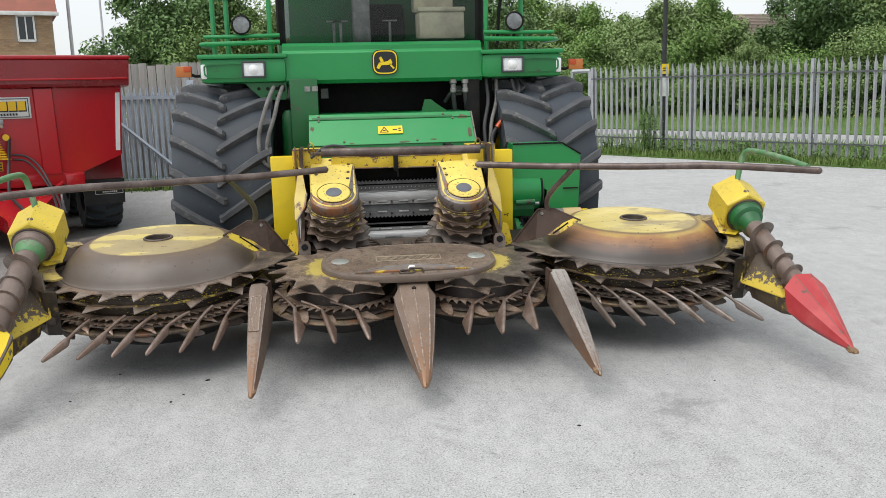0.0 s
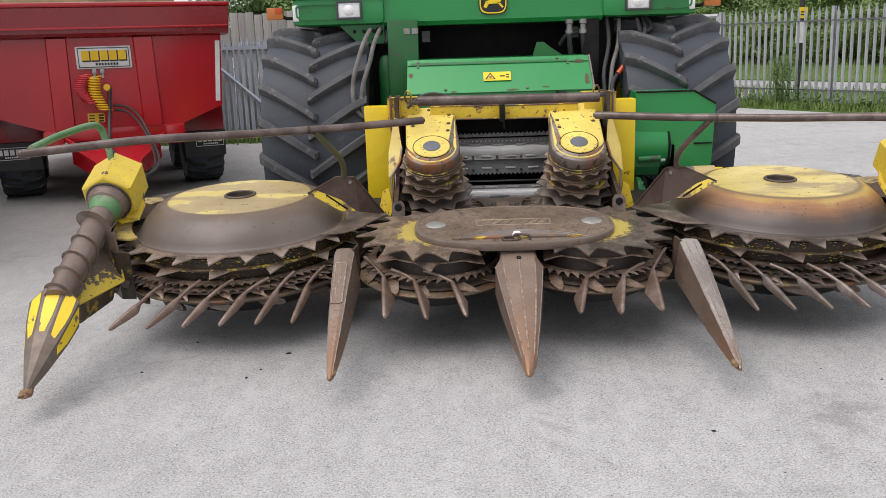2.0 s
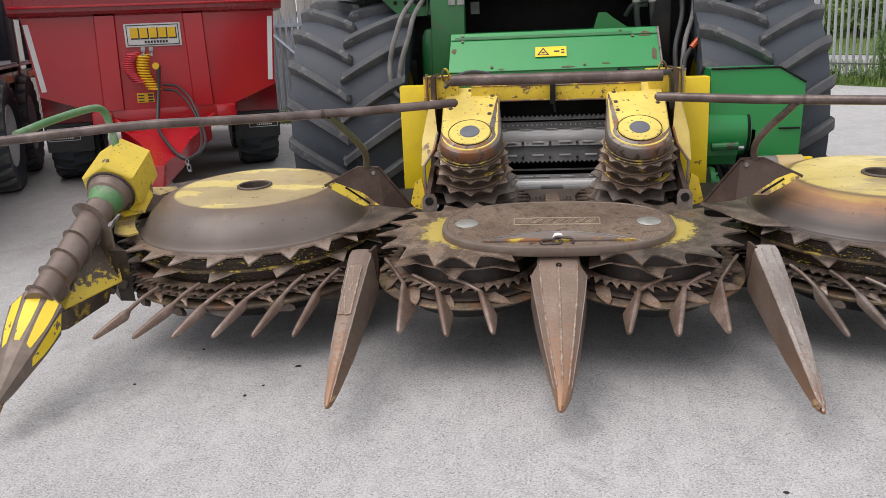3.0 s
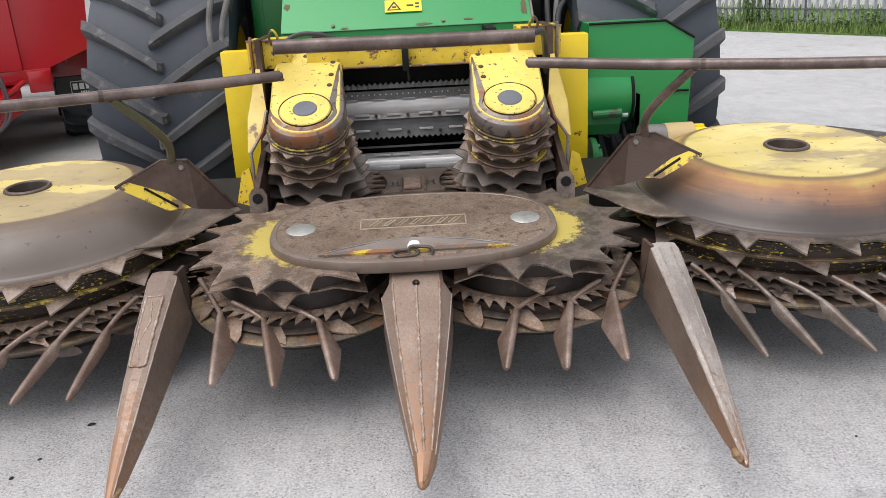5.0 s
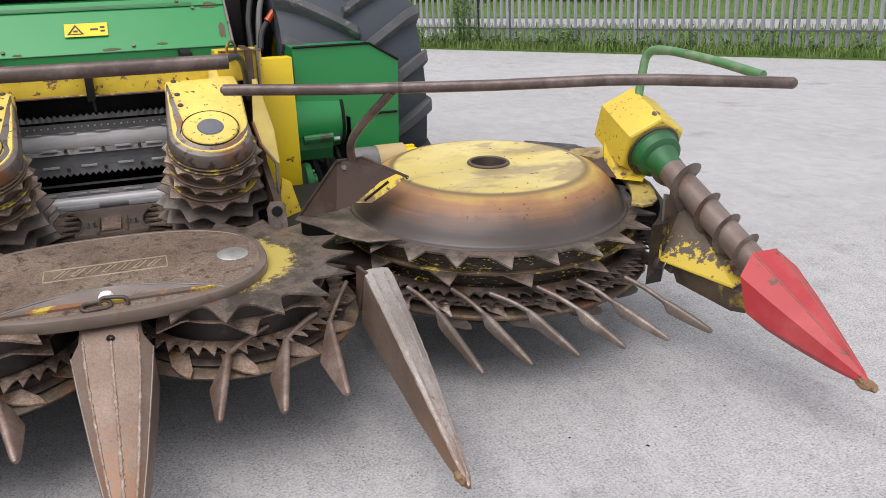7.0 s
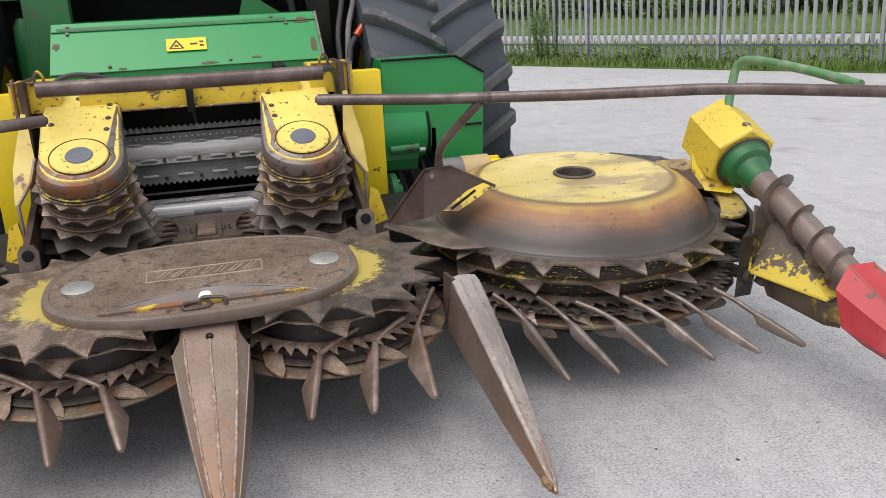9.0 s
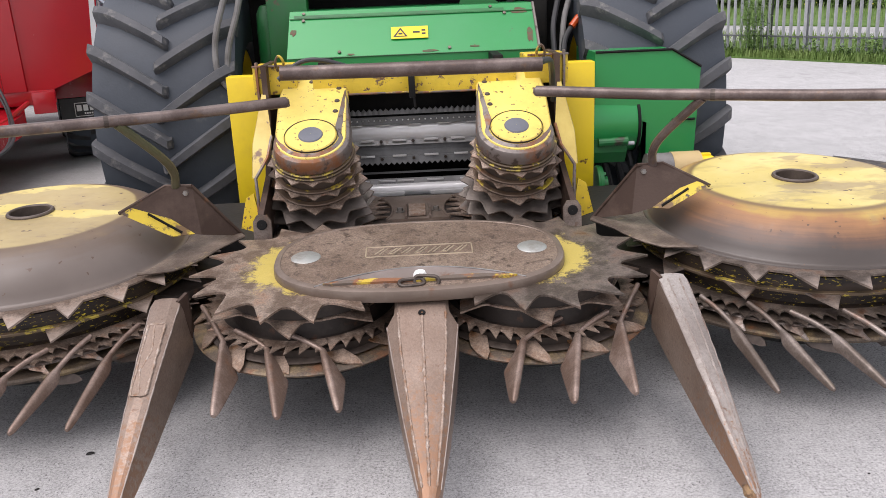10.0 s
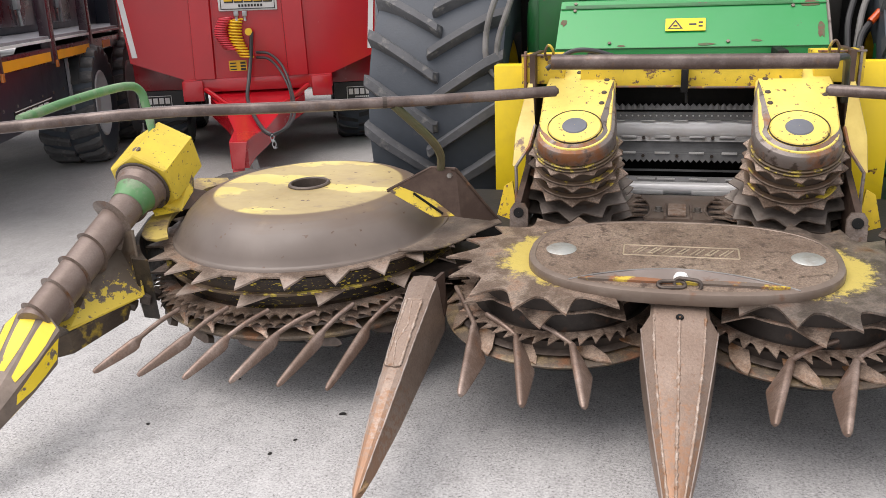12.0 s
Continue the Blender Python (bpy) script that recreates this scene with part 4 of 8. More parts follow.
def dome_mat(name, stain, cut, film, burn, mud):
    """Yellow paint on top; the flank is burnt and muddied, more or less."""
    m = bpy.data.materials.new(name)
    m.use_nodes = True
    n, l = m.node_tree.nodes, m.node_tree.links
    b = n["Principled BSDF"]
    co = n.new("ShaderNodeTexCoord")
    sp = n.new("ShaderNodeSeparateXYZ")
    l.new(co.outputs["Object"], sp.inputs[0])
    big, fine, streak = (n.new("ShaderNodeTexNoise") for _ in range(3))
    for t, sc, d in ((big, 3.2, 5), (fine, 30, 6), (streak, 4, 8)):
        t.inputs["Scale"].default_value, t.inputs["Detail"].default_value = sc, d
        l.new(co.outputs["Object"], t.inputs["Vector"])
    mp = n.new("ShaderNodeMapping")
    mp.inputs["Scale"].default_value = (0.8, 1.0, 26)
    l.new(co.outputs["Object"], mp.inputs[0])
    l.new(mp.outputs[0], streak.inputs["Vector"])

    def math_node(op, a, c):
        x = n.new("ShaderNodeMath")
        x.operation = op
        for s, v in zip(x.inputs, (a, c)):
            if isinstance(v, (int, float)):
                s.default_value = v
            else:
                l.new(v, s)
        return x.outputs[0]

    def ramp(v, lo, hi):
        r = n.new("ShaderNodeMapRange")
        r.inputs[1].default_value, r.inputs[2].default_value = lo, hi
        l.new(v, r.inputs[0])
        return r.outputs[0]

    def mixc(f, a, c):
        x = n.new("ShaderNodeMix")
        x.data_type = "RGBA"
        l.new(f, x.inputs[0])
        for s, v in ((x.inputs[6], a), (x.inputs[7], c)):
            if isinstance(v, tuple):
                s.default_value = (*v, 1)
            else:
                l.new(v, s)
        return x.outputs[2]

    h = math_node("ADD", sp.outputs[2], math_node("MULTIPLY", math_node("SUBTRACT", big.outputs[0], 0.5), 0.06))
    h = math_node("ADD", h, math_node("MULTIPLY", math_node("SUBTRACT", streak.outputs[0], 0.5), 0.05))
    drip = n.new("ShaderNodeTexNoise")
    drip.inputs["Scale"].default_value, drip.inputs["Detail"].default_value, drip.inputs["Roughness"].default_value = 1.0, 5, 0.6
    dm = n.new("ShaderNodeMapping")
    dm.inputs["Scale"].default_value = (8, 8, 0.9)
    l.new(co.outputs["Object"], dm.inputs[0])
    l.new(dm.outputs[0], drip.inputs["Vector"])
    h = math_node("ADD", h, math_node("MULTIPLY", math_node("SUBTRACT", drip.outputs[0], 0.5), 0.05))
    paint = mixc(ramp(big.outputs[0], 0.35, 0.65), (0.5, 0.37, 0.07), (0.56, 0.43, 0.11))
    burnt = mixc(ramp(h, stain - 0.06, stain - 0.01), burn[0], burn[1])
    flank = mixc(ramp(h, stain - 0.01, stain + 0.035), burnt, paint)
    mud = mixc(ramp(big.outputs[0], 0.3, 0.7), *mud)
    flank = mixc(ramp(h, stain - 0.1, stain - 0.05), mud, flank)
    flank = mixc(math_node("MULTIPLY", ramp(drip.outputs[0], 0.62, 0.72), 0.3), flank, (0.2, 0.16, 0.13))
    low = ramp(h, stain - 0.02, stain - 0.09)
    flat = n.new("ShaderNodeMapping")
    flat.inputs["Scale"].default_value = (0.9, 2.0, 1)
    flat.inputs["Rotation"].default_value = (0, 0, 0.5)
    l.new(co.outputs["Object"], flat.inputs[0])
    wear = n.new("ShaderNodeTexNoise")
    wear.inputs["Scale"].default_value, wear.inputs["Detail"].default_value, wear.inputs["Roughness"].default_value = 3.0, 8, 0.65
    l.new(flat.outputs[0], wear.inputs["Vector"])
    top = mixc(ramp(big.outputs[0], 0.35, 0.65), (0.55, 0.44, 0.12), (0.64, 0.53, 0.2))
    top = mixc(math_node("MULTIPLY", ramp(wear.outputs[0], 0.5, 0.62), 0.55), top, (0.3, 0.22, 0.08))
    top = mixc(math_node("MULTIPLY", ramp(wear.outputs[0], cut, cut + 0.015), 0.85), top, (0.15, 0.11, 0.07))
    mudf = n.new("ShaderNodeTexNoise")
    mudf.inputs["Scale"].default_value, mudf.inputs["Detail"].default_value, mudf.inputs["Roughness"].default_value = 2.4, 5, 0.55
    l.new(flat.outputs[0], mudf.inputs["Vector"])
    top = mixc(math_node("MULTIPLY", ramp(mudf.outputs[0], film, film + 0.025), 0.75), top, (0.31, 0.235, 0.12))
    col = mixc(ramp(sp.outputs[2], 0.1075, 0.1095), flank, top)
    edge = math_node("MULTIPLY", ramp(sp.outputs[2], 0.1, 0.106), ramp(sp.outputs[2], 0.1105, 0.1075))
    col = mixc(math_node("MULTIPLY", edge, 0.8), col, (0.13, 0.085, 0.05))
    col = mixc(ramp(fine.outputs[0], 0.68, 0.7), col, (0.1, 0.06, 0.04))
    l.new(col, b.inputs["Base Color"])
    rg = n.new("ShaderNodeMapRange")
    rg.inputs[3].default_value, rg.inputs[4].default_value = 0.4, 0.58
    l.new(fine.outputs[0], rg.inputs[0])
    l.new(math_node("SUBTRACT", rg.outputs[0], math_node("MULTIPLY", low, 0.12)), b.inputs["Roughness"])
    bp = n.new("ShaderNodeBump")
    bp.inputs["Strength"].default_value, bp.inputs["Distance"].default_value = 0.12, 0.003
    l.new(fine.outputs[0], bp.inputs["Height"])
    l.new(bp.outputs[0], b.inputs["Normal"])
    return m


def disc_mat(name, source):
    """Steel toothed disc that keeps some yellow paint round its middle."""
    m = source.copy()
    m.name = name
    n, l = m.node_tree.nodes, m.node_tree.links
    b = n["Principled BSDF"]
    old = b.inputs["Base Color"].links[0].from_socket
    co = n.new("ShaderNodeTexCoord")
    ln = n.new("ShaderNodeVectorMath")
    ln.operation = "LENGTH"
    fl = n.new("ShaderNodeVectorMath")
    fl.operation = "MULTIPLY"
    fl.inputs[1].default_value = (1, 1, 0)
    l.new(co.outputs["Object"], fl.inputs[0])
    l.new(fl.outputs[0], ln.inputs[0])
    t = n.new("ShaderNodeTexNoise")
    t.inputs["Scale"].default_value, t.inputs["Detail"].default_value, t.inputs["Roughness"].default_value = 12, 9, 0.8
    l.new(co.outputs["Object"], t.inputs["Vector"])
    a = n.new("ShaderNodeMath")
    a.operation = "MULTIPLY_ADD"
    a.inputs[1].default_value, a.inputs[2].default_value = 0.42, -0.21
    l.new(t.outputs[0], a.inputs[0])
    s = n.new("ShaderNodeMath")
    l.new(ln.outputs[1], s.inputs[0])
    l.new(a.outputs[0], s.inputs[1])
    r = n.new("ShaderNodeMapRange")
    r.inputs[1].default_value, r.inputs[2].default_value = 0.228, 0.188
    l.new(s.outputs[0], r.inputs[0])
    x = n.new("ShaderNodeMix")
    x.data_type = "RGBA"
    l.new(r.outputs[0], x.inputs[0])
    l.new(old, x.inputs[6])
    x.inputs[7].default_value = (0.58, 0.46, 0.12, 1)
    l.new(x.outputs[2], b.inputs["Base Color"])
    return m


M_DOME = {-1: dome_mat("muddy_yellow_dome", 0.16, 0.64, 0.455, ((0.13, 0.092, 0.066), (0.24, 0.165, 0.085)), ((0.112, 0.088, 0.073), (0.158, 0.128, 0.108))), 1: dome_mat("scorched_yellow_dome", 0.092, 0.66, 0.58, ((0.14, 0.078, 0.05), (0.32, 0.16, 0.07)), ((0.06, 0.049, 0.042), (0.085, 0.069, 0.059)))}
M_BRKT2 = mat("brown_hub_ring", (0.075, 0.056, 0.045), (0.13, 0.1, 0.075), 8, 0.45, 0.65, 0.5, 0.42, 0.2, 0.2, 90)
M_CHAIN = mat("dark_chain_iron", (0.06, 0.046, 0.038), (0.1, 0.078, 0.064), 14, 0.45, 0.65, 0.5, 0.42, 0.4, 0.2, 90)
M_YBAND = mat("chipped_yellow_edge", (0.11, 0.076, 0.045), (0.46, 0.355, 0.055), 14, 0.53, 0.57, 0.55, 0.5, 0.1, 0.3, 80, RUST, 26, 0.58, 0.7)
M_DISC = {-1: disc_mat("disc_with_paint_remains", M_TOOTH), 1: disc_mat("oily_disc_with_paint_remains", M_SAWD)}


def big_rotor(s):
    m = HM.inverted() @ pose(s * 1.576, 1.312, 0.757, 3.9, 0, 4 if s > 0 else -7) @ Matrix.Translation((0, 0, -0.112))
    side = "scorched" if s > 0 else "mud-caked"
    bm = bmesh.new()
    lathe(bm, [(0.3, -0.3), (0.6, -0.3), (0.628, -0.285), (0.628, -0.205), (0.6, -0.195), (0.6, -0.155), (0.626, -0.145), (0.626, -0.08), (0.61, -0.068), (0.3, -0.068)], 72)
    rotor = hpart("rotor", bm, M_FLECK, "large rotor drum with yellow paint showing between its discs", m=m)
    bm = bmesh.new()
    lathe(bm, [(0.608, -0.0575), (0.604, -0.051), (0.595, -0.0495), (0.588, -0.043), (0.576, -0.018), (0.54, 0.034), (0.49, 0.08), (0.452, 0.099), (0.428, 0.1055), (0.411, 0.1088),
               (0.394, 0.112), (0.088, 0.113), (0.08, 0.108), (0.08, 0.055), (0.02, 0.055), (0.005, 0.055)], 80)
    hpart("dome", bm, M_DOME[s], side + " dished yellow rotor cover", rotor)
    bm = bmesh.new()
    lathe(bm, [(0.076, 0.07), (0.076, 0.119), (0.08, 0.1235), (0.087, 0.1235), (0.092, 0.119), (0.093, 0.111)], 40)
    hpart("hub_ring", bm, M_BRKT2, "dark brown ring round the hub hole", rotor)
    bm = bmesh.new()
    lathe(bm, [(0.0765, 0.116), (0.0765, 0.062), (0.05, 0.06), (0.002, 0.06)], 32)
    hpart("hub_well", bm, M_DARK, "dark hub well", rotor)
    bm = bmesh.new()
    lathe(bm, [(0.002, 0.078), (0.044, 0.076), (0.054, 0.064)], 24)
    hpart("hub_cap", bm, M_IRON, "", rotor)
    bm = bmesh.new()
    toothed(bm, 24, 0.56, 0.648, 0.728, 0.008, pose(0, 0, -0.058), 0.14 * s, 0.44, 1.0, 0.016, 3 + s)
    hpart("toothed_disc", bm, M_TIPB[s], "worn steel disc with pointed teeth", rotor)
    bm = bmesh.new()
    toothed(bm, 14, 0.58, 0.642, 0.724, 0.007, pose(0, 0, -0.132, 0, 0, 9), 0.14 * s, 0.56, 1.0, 0.02, 13 + s)
    hpart("toothed_disc", bm, M_TIPB[s], "", rotor)
    bm = bmesh.new()
    lathe(bm, [(0.61, -0.1305), (0.6455, -0.131), (0.6465, -0.1325), (0.644, -0.142), (0.62, -0.142)], 72)
    hpart("wear_band", bm, M_YBAND, "chipped yellow edge", rotor)
    for k, (z, rt, nt) in enumerate(((-0.2, 0.7, 92), (-0.228, 0.716, 86))):
        bm = bmesh.new()
        toothed(bm, nt, 0.62, rt - 0.036, rt, 0.006, pose(0, 0, z, 0, 0, 3.3 * k), 0.16, 0.15, 1.3, 0.004, 5 + k)
        hpart("saw_blade", bm, M_SAWD if s > 0 else M_TOOTH, "fine-toothed cutting blade", rotor)
    bm = bmesh.new()
    lathe(bm, [(0.4, -0.312), (0.668, -0.312), (0.692, -0.305), (0.698, -0.293), (0.694, -0.285), (0.665, -0.28), (0.4, -0.275)], 72)
    hpart("skid_plate", bm, M_RIMEDGE, "rubbed lower rim", rotor)
    bm = bmesh.new()
    lathe(bm, [(0.62, -0.258), (0.672, -0.258), (0.677, -0.253), (0.67, -0.247), (0.62, -0.244)], 72)
    hpart("guide_ring", bm, M_EDGE, "thin rubbed guide ring", rotor)
    # assumed pan, added to darken the gap and the ground below the rotor
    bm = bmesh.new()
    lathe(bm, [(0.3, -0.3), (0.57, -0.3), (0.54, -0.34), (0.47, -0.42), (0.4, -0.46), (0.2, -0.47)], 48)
    hpart("skid_pan", bm, M_DARK, "dark dished pan added to deepen the shade below the rotor", rotor)
    # hooked scrapers under the rim
    for i in range(16):
        bm = bmesh.new()
        plate(bm, [(-0.06, 0.01), (0.05, 0.01), (0.085, -0.012), (0.092, -0.03), (0.07, -0.036), (0.02, -0.03), (-0.03, -0.018)], 0.03)
        a = 22.5 * i + 6
        hpart("rim_hook", bm, M_CHAIN, "", rotor, pose(0.685 * math.cos(radians(a)), 0.685 * math.sin(radians(a)), -0.308, 62, 0, a + 90))
    claws(rotor, 22, 0.655, -0.24, 1.0, 5 + s)


M_KNIFE = mat("rusty_knife_steel", (0.19, 0.13, 0.09), (0.33, 0.25, 0.195), 7, 0.45, 0.66, 0.42, 0.34, 0.35, 0.4, 80, (0.19, 0.095, 0.045), 10, 0.52, 0.66, pits=0.3)


def claws(rotor, count, r, z, size, seed):
    """Hooked claws under the blades, their points rubbed bright."""
    rnd = random.Random(seed)
    for i in range(count):
        a = 2 * math.pi * (i + rnd.uniform(-0.12, 0.12)) / count
        bm = bmesh.new()
        k = size * rnd.uniform(0.9, 1.1)
        out = [(-0.05, 0), (0.04, 0), (0.034, -0.034), (0.05, -0.066), (0.018, -0.05), (-0.018, -0.036)]
        plate(bm, [(x * k, y * k) for x, y in out], 0.006)
        worn = rnd.random() < 0.3
        tube(bm, [(0.0335 * k, -0.05 * k, -0.003), (0.0505 * k, -0.067 * k, -0.003)], 0.011 * k, 6, 0.004, 0.45)
        if worn:
            for f in bm.faces:
                if f.calc_center_median().y < -0.045 * k:
                    f.material_index = 1
        hpart("claw", bm, [M_SAWD if seed > 5 else M_TOOTH, M_EDGE], "", rotor,
              pose(r * math.cos(a), r * math.sin(a), z, 38 + rnd.uniform(-6, 6), 0, math.degrees(a) + 90 + rnd.uniform(-6, 6)))


def small_rotor(s):
    m = pose(s * 0.425, 0.0, 0, 0, 0, 5 if s > 0 else 0)
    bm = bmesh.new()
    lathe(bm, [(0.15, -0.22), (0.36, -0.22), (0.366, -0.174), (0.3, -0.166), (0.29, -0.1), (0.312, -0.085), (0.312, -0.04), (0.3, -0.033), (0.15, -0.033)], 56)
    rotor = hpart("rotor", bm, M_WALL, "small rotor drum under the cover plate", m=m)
    bm = bmesh.new()
    toothed(bm, 15, 0.05, 0.332, 0.437, 0.008, pose(0, 0, -0.022), 0.12, 0.12, 1.6, 0.008, 21 + s)
    hpart("toothed_disc", bm, M_DISC[s], "steel disc with big teeth and yellow paint remains", rotor)
    bm = bmesh.new()
    toothed(bm, 8, 0.28, 0.322, 0.412, 0.007, pose(0, 0, -0.086, 0, 0, 14), 0.08, 0.5, 1.25, 0.01, 31 + s)
    hpart("toothed_disc", bm, M_TOOTH, "", rotor)
    bm = bmesh.new()
    toothed(bm, 48, 0.335, 0.368, 0.408, 0.005, pose(0, 0, -0.152), 0.45 * s, 0.34, 1.0, 0.01, 41 + s)
    hpart("saw_blade", bm, M_TOOTH, "fine-toothed cutting blade", rotor)
    bm = bmesh.new()
    lathe(bm, [(0.2, -0.241), (0.425, -0.241), (0.44, -0.236), (0.4425, -0.229), (0.432, -0.223), (0.2, -0.217)], 64)
    hpart("skid_plate", bm, M_RIMEDGE, "rubbed lower rim", rotor)
    bm = bmesh.new()
    lathe(bm, [(0.34, -0.214), (0.392, -0.214), (0.395, -0.21), (0.385, -0.206), (0.34, -0.204)], 56)
    hpart("guide_ring", bm, M_CHAIN, "thin rubbed guide ring", rotor)
    # smaller added pan that keeps daylight off the ground underneath
    bm = bmesh.new()
    lathe(bm, [(0.15, -0.236), (0.39, -0.238), (0.365, -0.265), (0.3, -0.33), (0.25, -0.36), (0.1, -0.365)], 40)
    hpart("skid_pan", bm, M_DARK, "dark dished pan added to deepen the shade below the rotor", rotor)
    # curved knives between the saw and the rim
    rnd = random.Random(11 + s)
    shape = ((0, 0.33), (3, 0.38), (8, 0.415), (13, 0.436), (19, 0.452), (18.5, 0.42), (16, 0.39), (13, 0.36), (9, 0.335))
    for i in range(13):
        a0, k = 27.7 * i + rnd.uniform(-3, 3), rnd.uniform(0.97, 1.02)
        rows = []
        for dz in (-0.006, 0.0):
            rows.append([(k * r * math.cos(radians(a)), k * r * math.sin(radians(a)), -0.178 - 0.34 * (r - 0.33) + dz) for a, r in shape])
        bm = bmesh.new()
        ring_faces(bm, rows)
        hpart("knife", bm, M_KNIFE, "", rotor, pose(0, 0, rnd.uniform(-0.004, 0.004), 0, 0, a0))


for side in (-1, 1):
    big_rotor(side)
    small_rotor(side)


# ---- cover plate over the two small rotors ----
def stadium(a, b, n=2.5, seg=72, dy=0.0):
    out = []
    for i in range(seg):
        t = 2 * math.pi * i / seg
        c, s_ = math.cos(t), math.sin(t)
        out.append((a * math.copysign(abs(c) ** (2 / n), c), dy + b * math.copysign(abs(s_) ** (2 / n), s_)))
    return out


bm = bmesh.new()
ring_faces(bm, [[(x, y, z) for x, y in stadium(0.54 - d, 0.322 - d, dy=0.005)] for z, d in ((-0.03, 0.004), (-0.026, 0), (0.0, 0), (0.007, 0.004), (0.01, 0.014), (0.012, 0.05))])
cover = hpart("cover_plate", bm, M_COVER, "muddy oval steel cover plate")
bm = bmesh.new()
ring_faces(bm, [[(x, y, z) for x, y in stadium(0.54 - d, 0.322 - d, dy=0.005)] for z, d in ((-0.033, 0.02), (-0.033, 0.0), (-0.028, -0.0025), (0.0, -0.0025), (0.008, 0.001), (0.012, 0.012), (0.0125, 0.022), (0.009, 0.026))], True, False, False)
hpart("plate_edge", bm, M_COVEDGE, "smooth rubbed edge", cover)
for s in (-1, 1):
    bm = bmesh.new()
    lathe(bm, [(0.001, 0.005), (0.05, 0.004), (0.056, 0.0)], 28, pose(s * 0.425, 0, 0.013) @ Matrix.Diagonal((1, 1.0, 1, 1)))
    hpart("inspection_cap", bm, M_OVAL, "dull round steel cap", cover)
M_EMBOSS = mat("rubbed_emboss", (0.3, 0.24, 0.17), (0.42, 0.34, 0.24), 12, 0.4, 0.65, 0.45, 0.35, 0.3, 0.2, 120)
# frame of the embossed maker's mark, and its strokes as plain bars
bm = bmesh.new()
for x0, y0, x1, y1 in ((-0.2, -0.045, 0.2, -0.045), (-0.2, 0.045, 0.2, 0.045), (-0.2, -0.045, -0.2, 0.045), (0.2, -0.045, 0.2, 0.045)):
    rod(bm, (x0, y0 + 0.02, 0.011), (x1, y1 + 0.02, 0.011), 0.0038, seg=6)
for i in range(7):
    x = -0.168 + i * 0.05
    for (xa, ya), (xb, yb) in (((0, -0.008), (0.034, 0.045)), ((0.018, -0.008), (0.05, 0.045)), ((0.004, 0.0), (0.022, -0.004)))[: 3 if i % 2 else 2]:
        rod(bm, (x + xa, ya, 0.0125), (x + xb, yb, 0.0125), 0.0032, seg=6)
hpart("embossed_mark", bm, M_EMBOSS, "rubbed raised mark", cover)
# raised front lip
M_LIP = mat("chipped_lip", (0.24, 0.105, 0.05), (0.55, 0.4, 0.05), 7, 0.5, 0.54, 0.6, 0.5, 0.1, 0.4, 120, (0.13, 0.1, 0.08), 10, 0.5, 0.56)
bm = bmesh.new()
n_lip = 24
top = [(-0.37 + 0.74 * i / n_lip, -0.252 + 0.088 * math.sin(math.pi * i / n_lip) ** 0.8) for i in range(n_lip + 1)]
low = [(0.37 - 0.74 * i / n_lip, -0.252 - 0.004 * math.sin(math.pi * i / n_lip)) for i in range(1, n_lip)]
lip = top + low
ring_faces(bm, [[(x, y, 0.008) for x, y in lip], [(x, y, 0.012 + 0.017 * math.sin(math.pi * (x + 0.37) / 0.74) * (y + 0.256) / 0.092) for x, y in lip]])
hpart("front_lip", bm, M_LIPG, "raised curved lip of smooth steel", cover)
bm = bmesh.new()
edge = [(-0.34 + 0.68 * i / n_lip, -0.2515 + 0.022 * abs(math.sin(math.pi * i / n_lip * 2)) ** 0.7 + 0.004) for i in range(n_lip + 1)]
edge += [(0.34 - 0.68 * i / n_lip, -0.254) for i in range(1, n_lip)]
ring_faces(bm, [[(x, y, 0.008) for x, y in edge], [(x, y, 0.0205) for x, y in edge]])
hpart("lip_edge", bm, M_LIP, "lip edge with rust and chipped yellow paint", cover)
bm = bmesh.new()
tube(bm, [(x, y, 0.0115 + 0.0165 * math.sin(math.pi * (x + 0.37) / 0.74)) for x, y in top], 0.0024, 6)
hpart("lip_ridge", bm, M_IRON, "bright rubbed ridge", cover)
bm = bmesh.new()
lathe(bm, [(0.001, 0.022), (0.018, 0.02), (0.024, 0.01), (0.024, 0.0)], 16, pose(0.0, -0.225, 0.018))
hpart("bolt_head", bm, M_WPAINT, "pale bolt head", cover)
bm = bmesh.new()
for cx, cy, tilt, turn in ((-0.03, -0.268, 14, 6), (0.022, -0.262, 66, -14)):
    mm = pose(cx, cy, 0.018, tilt, 0, turn)
    link = [(math.copysign(0.024, math.cos(t)) + 0.02 * math.cos(t), 0.018 * math.sin(t)) for t in [2 * math.pi * (k + 0.5) / 16 for k in range(17)]]
    tube(bm, [mm @ Vector((x, y, 0)) for x, y in link], 0.0065, 8)
hpart("chain", bm, M_CHAIN, "short rusty chain", cover)


M_BRKT = mat("dark_brown_bracket", (0.055, 0.034, 0.025), (0.095, 0.063, 0.048), 5, 0.45, 0.65, 0.55, 0.45, 0.1, 0.25, 90, (0.17, 0.08, 0.04), 9, 0.6, 0.74)
M_BRKT.node_tree.nodes["Principled BSDF"].inputs["Specular IOR Level"].default_value = 0.25
M_RUSTTIP = mat("flaky_rust", (0.2, 0.115, 0.06), (0.3, 0.2, 0.09), 30, 0.42, 0.62, 0.75, 0.6, 0.05, 0.9, 140, (0.09, 0.05, 0.03), 60, 0.5, 0.62)
M_BRIGHTSEAM = mat("bright_weld", (0.33, 0.29, 0.26), (0.24, 0.19, 0.165), 14, 0.42, 0.62, 0.4, 0.5, 0.4, 0.5, 200, (0.2, 0.13, 0.09), 25, 0.58, 0.7)


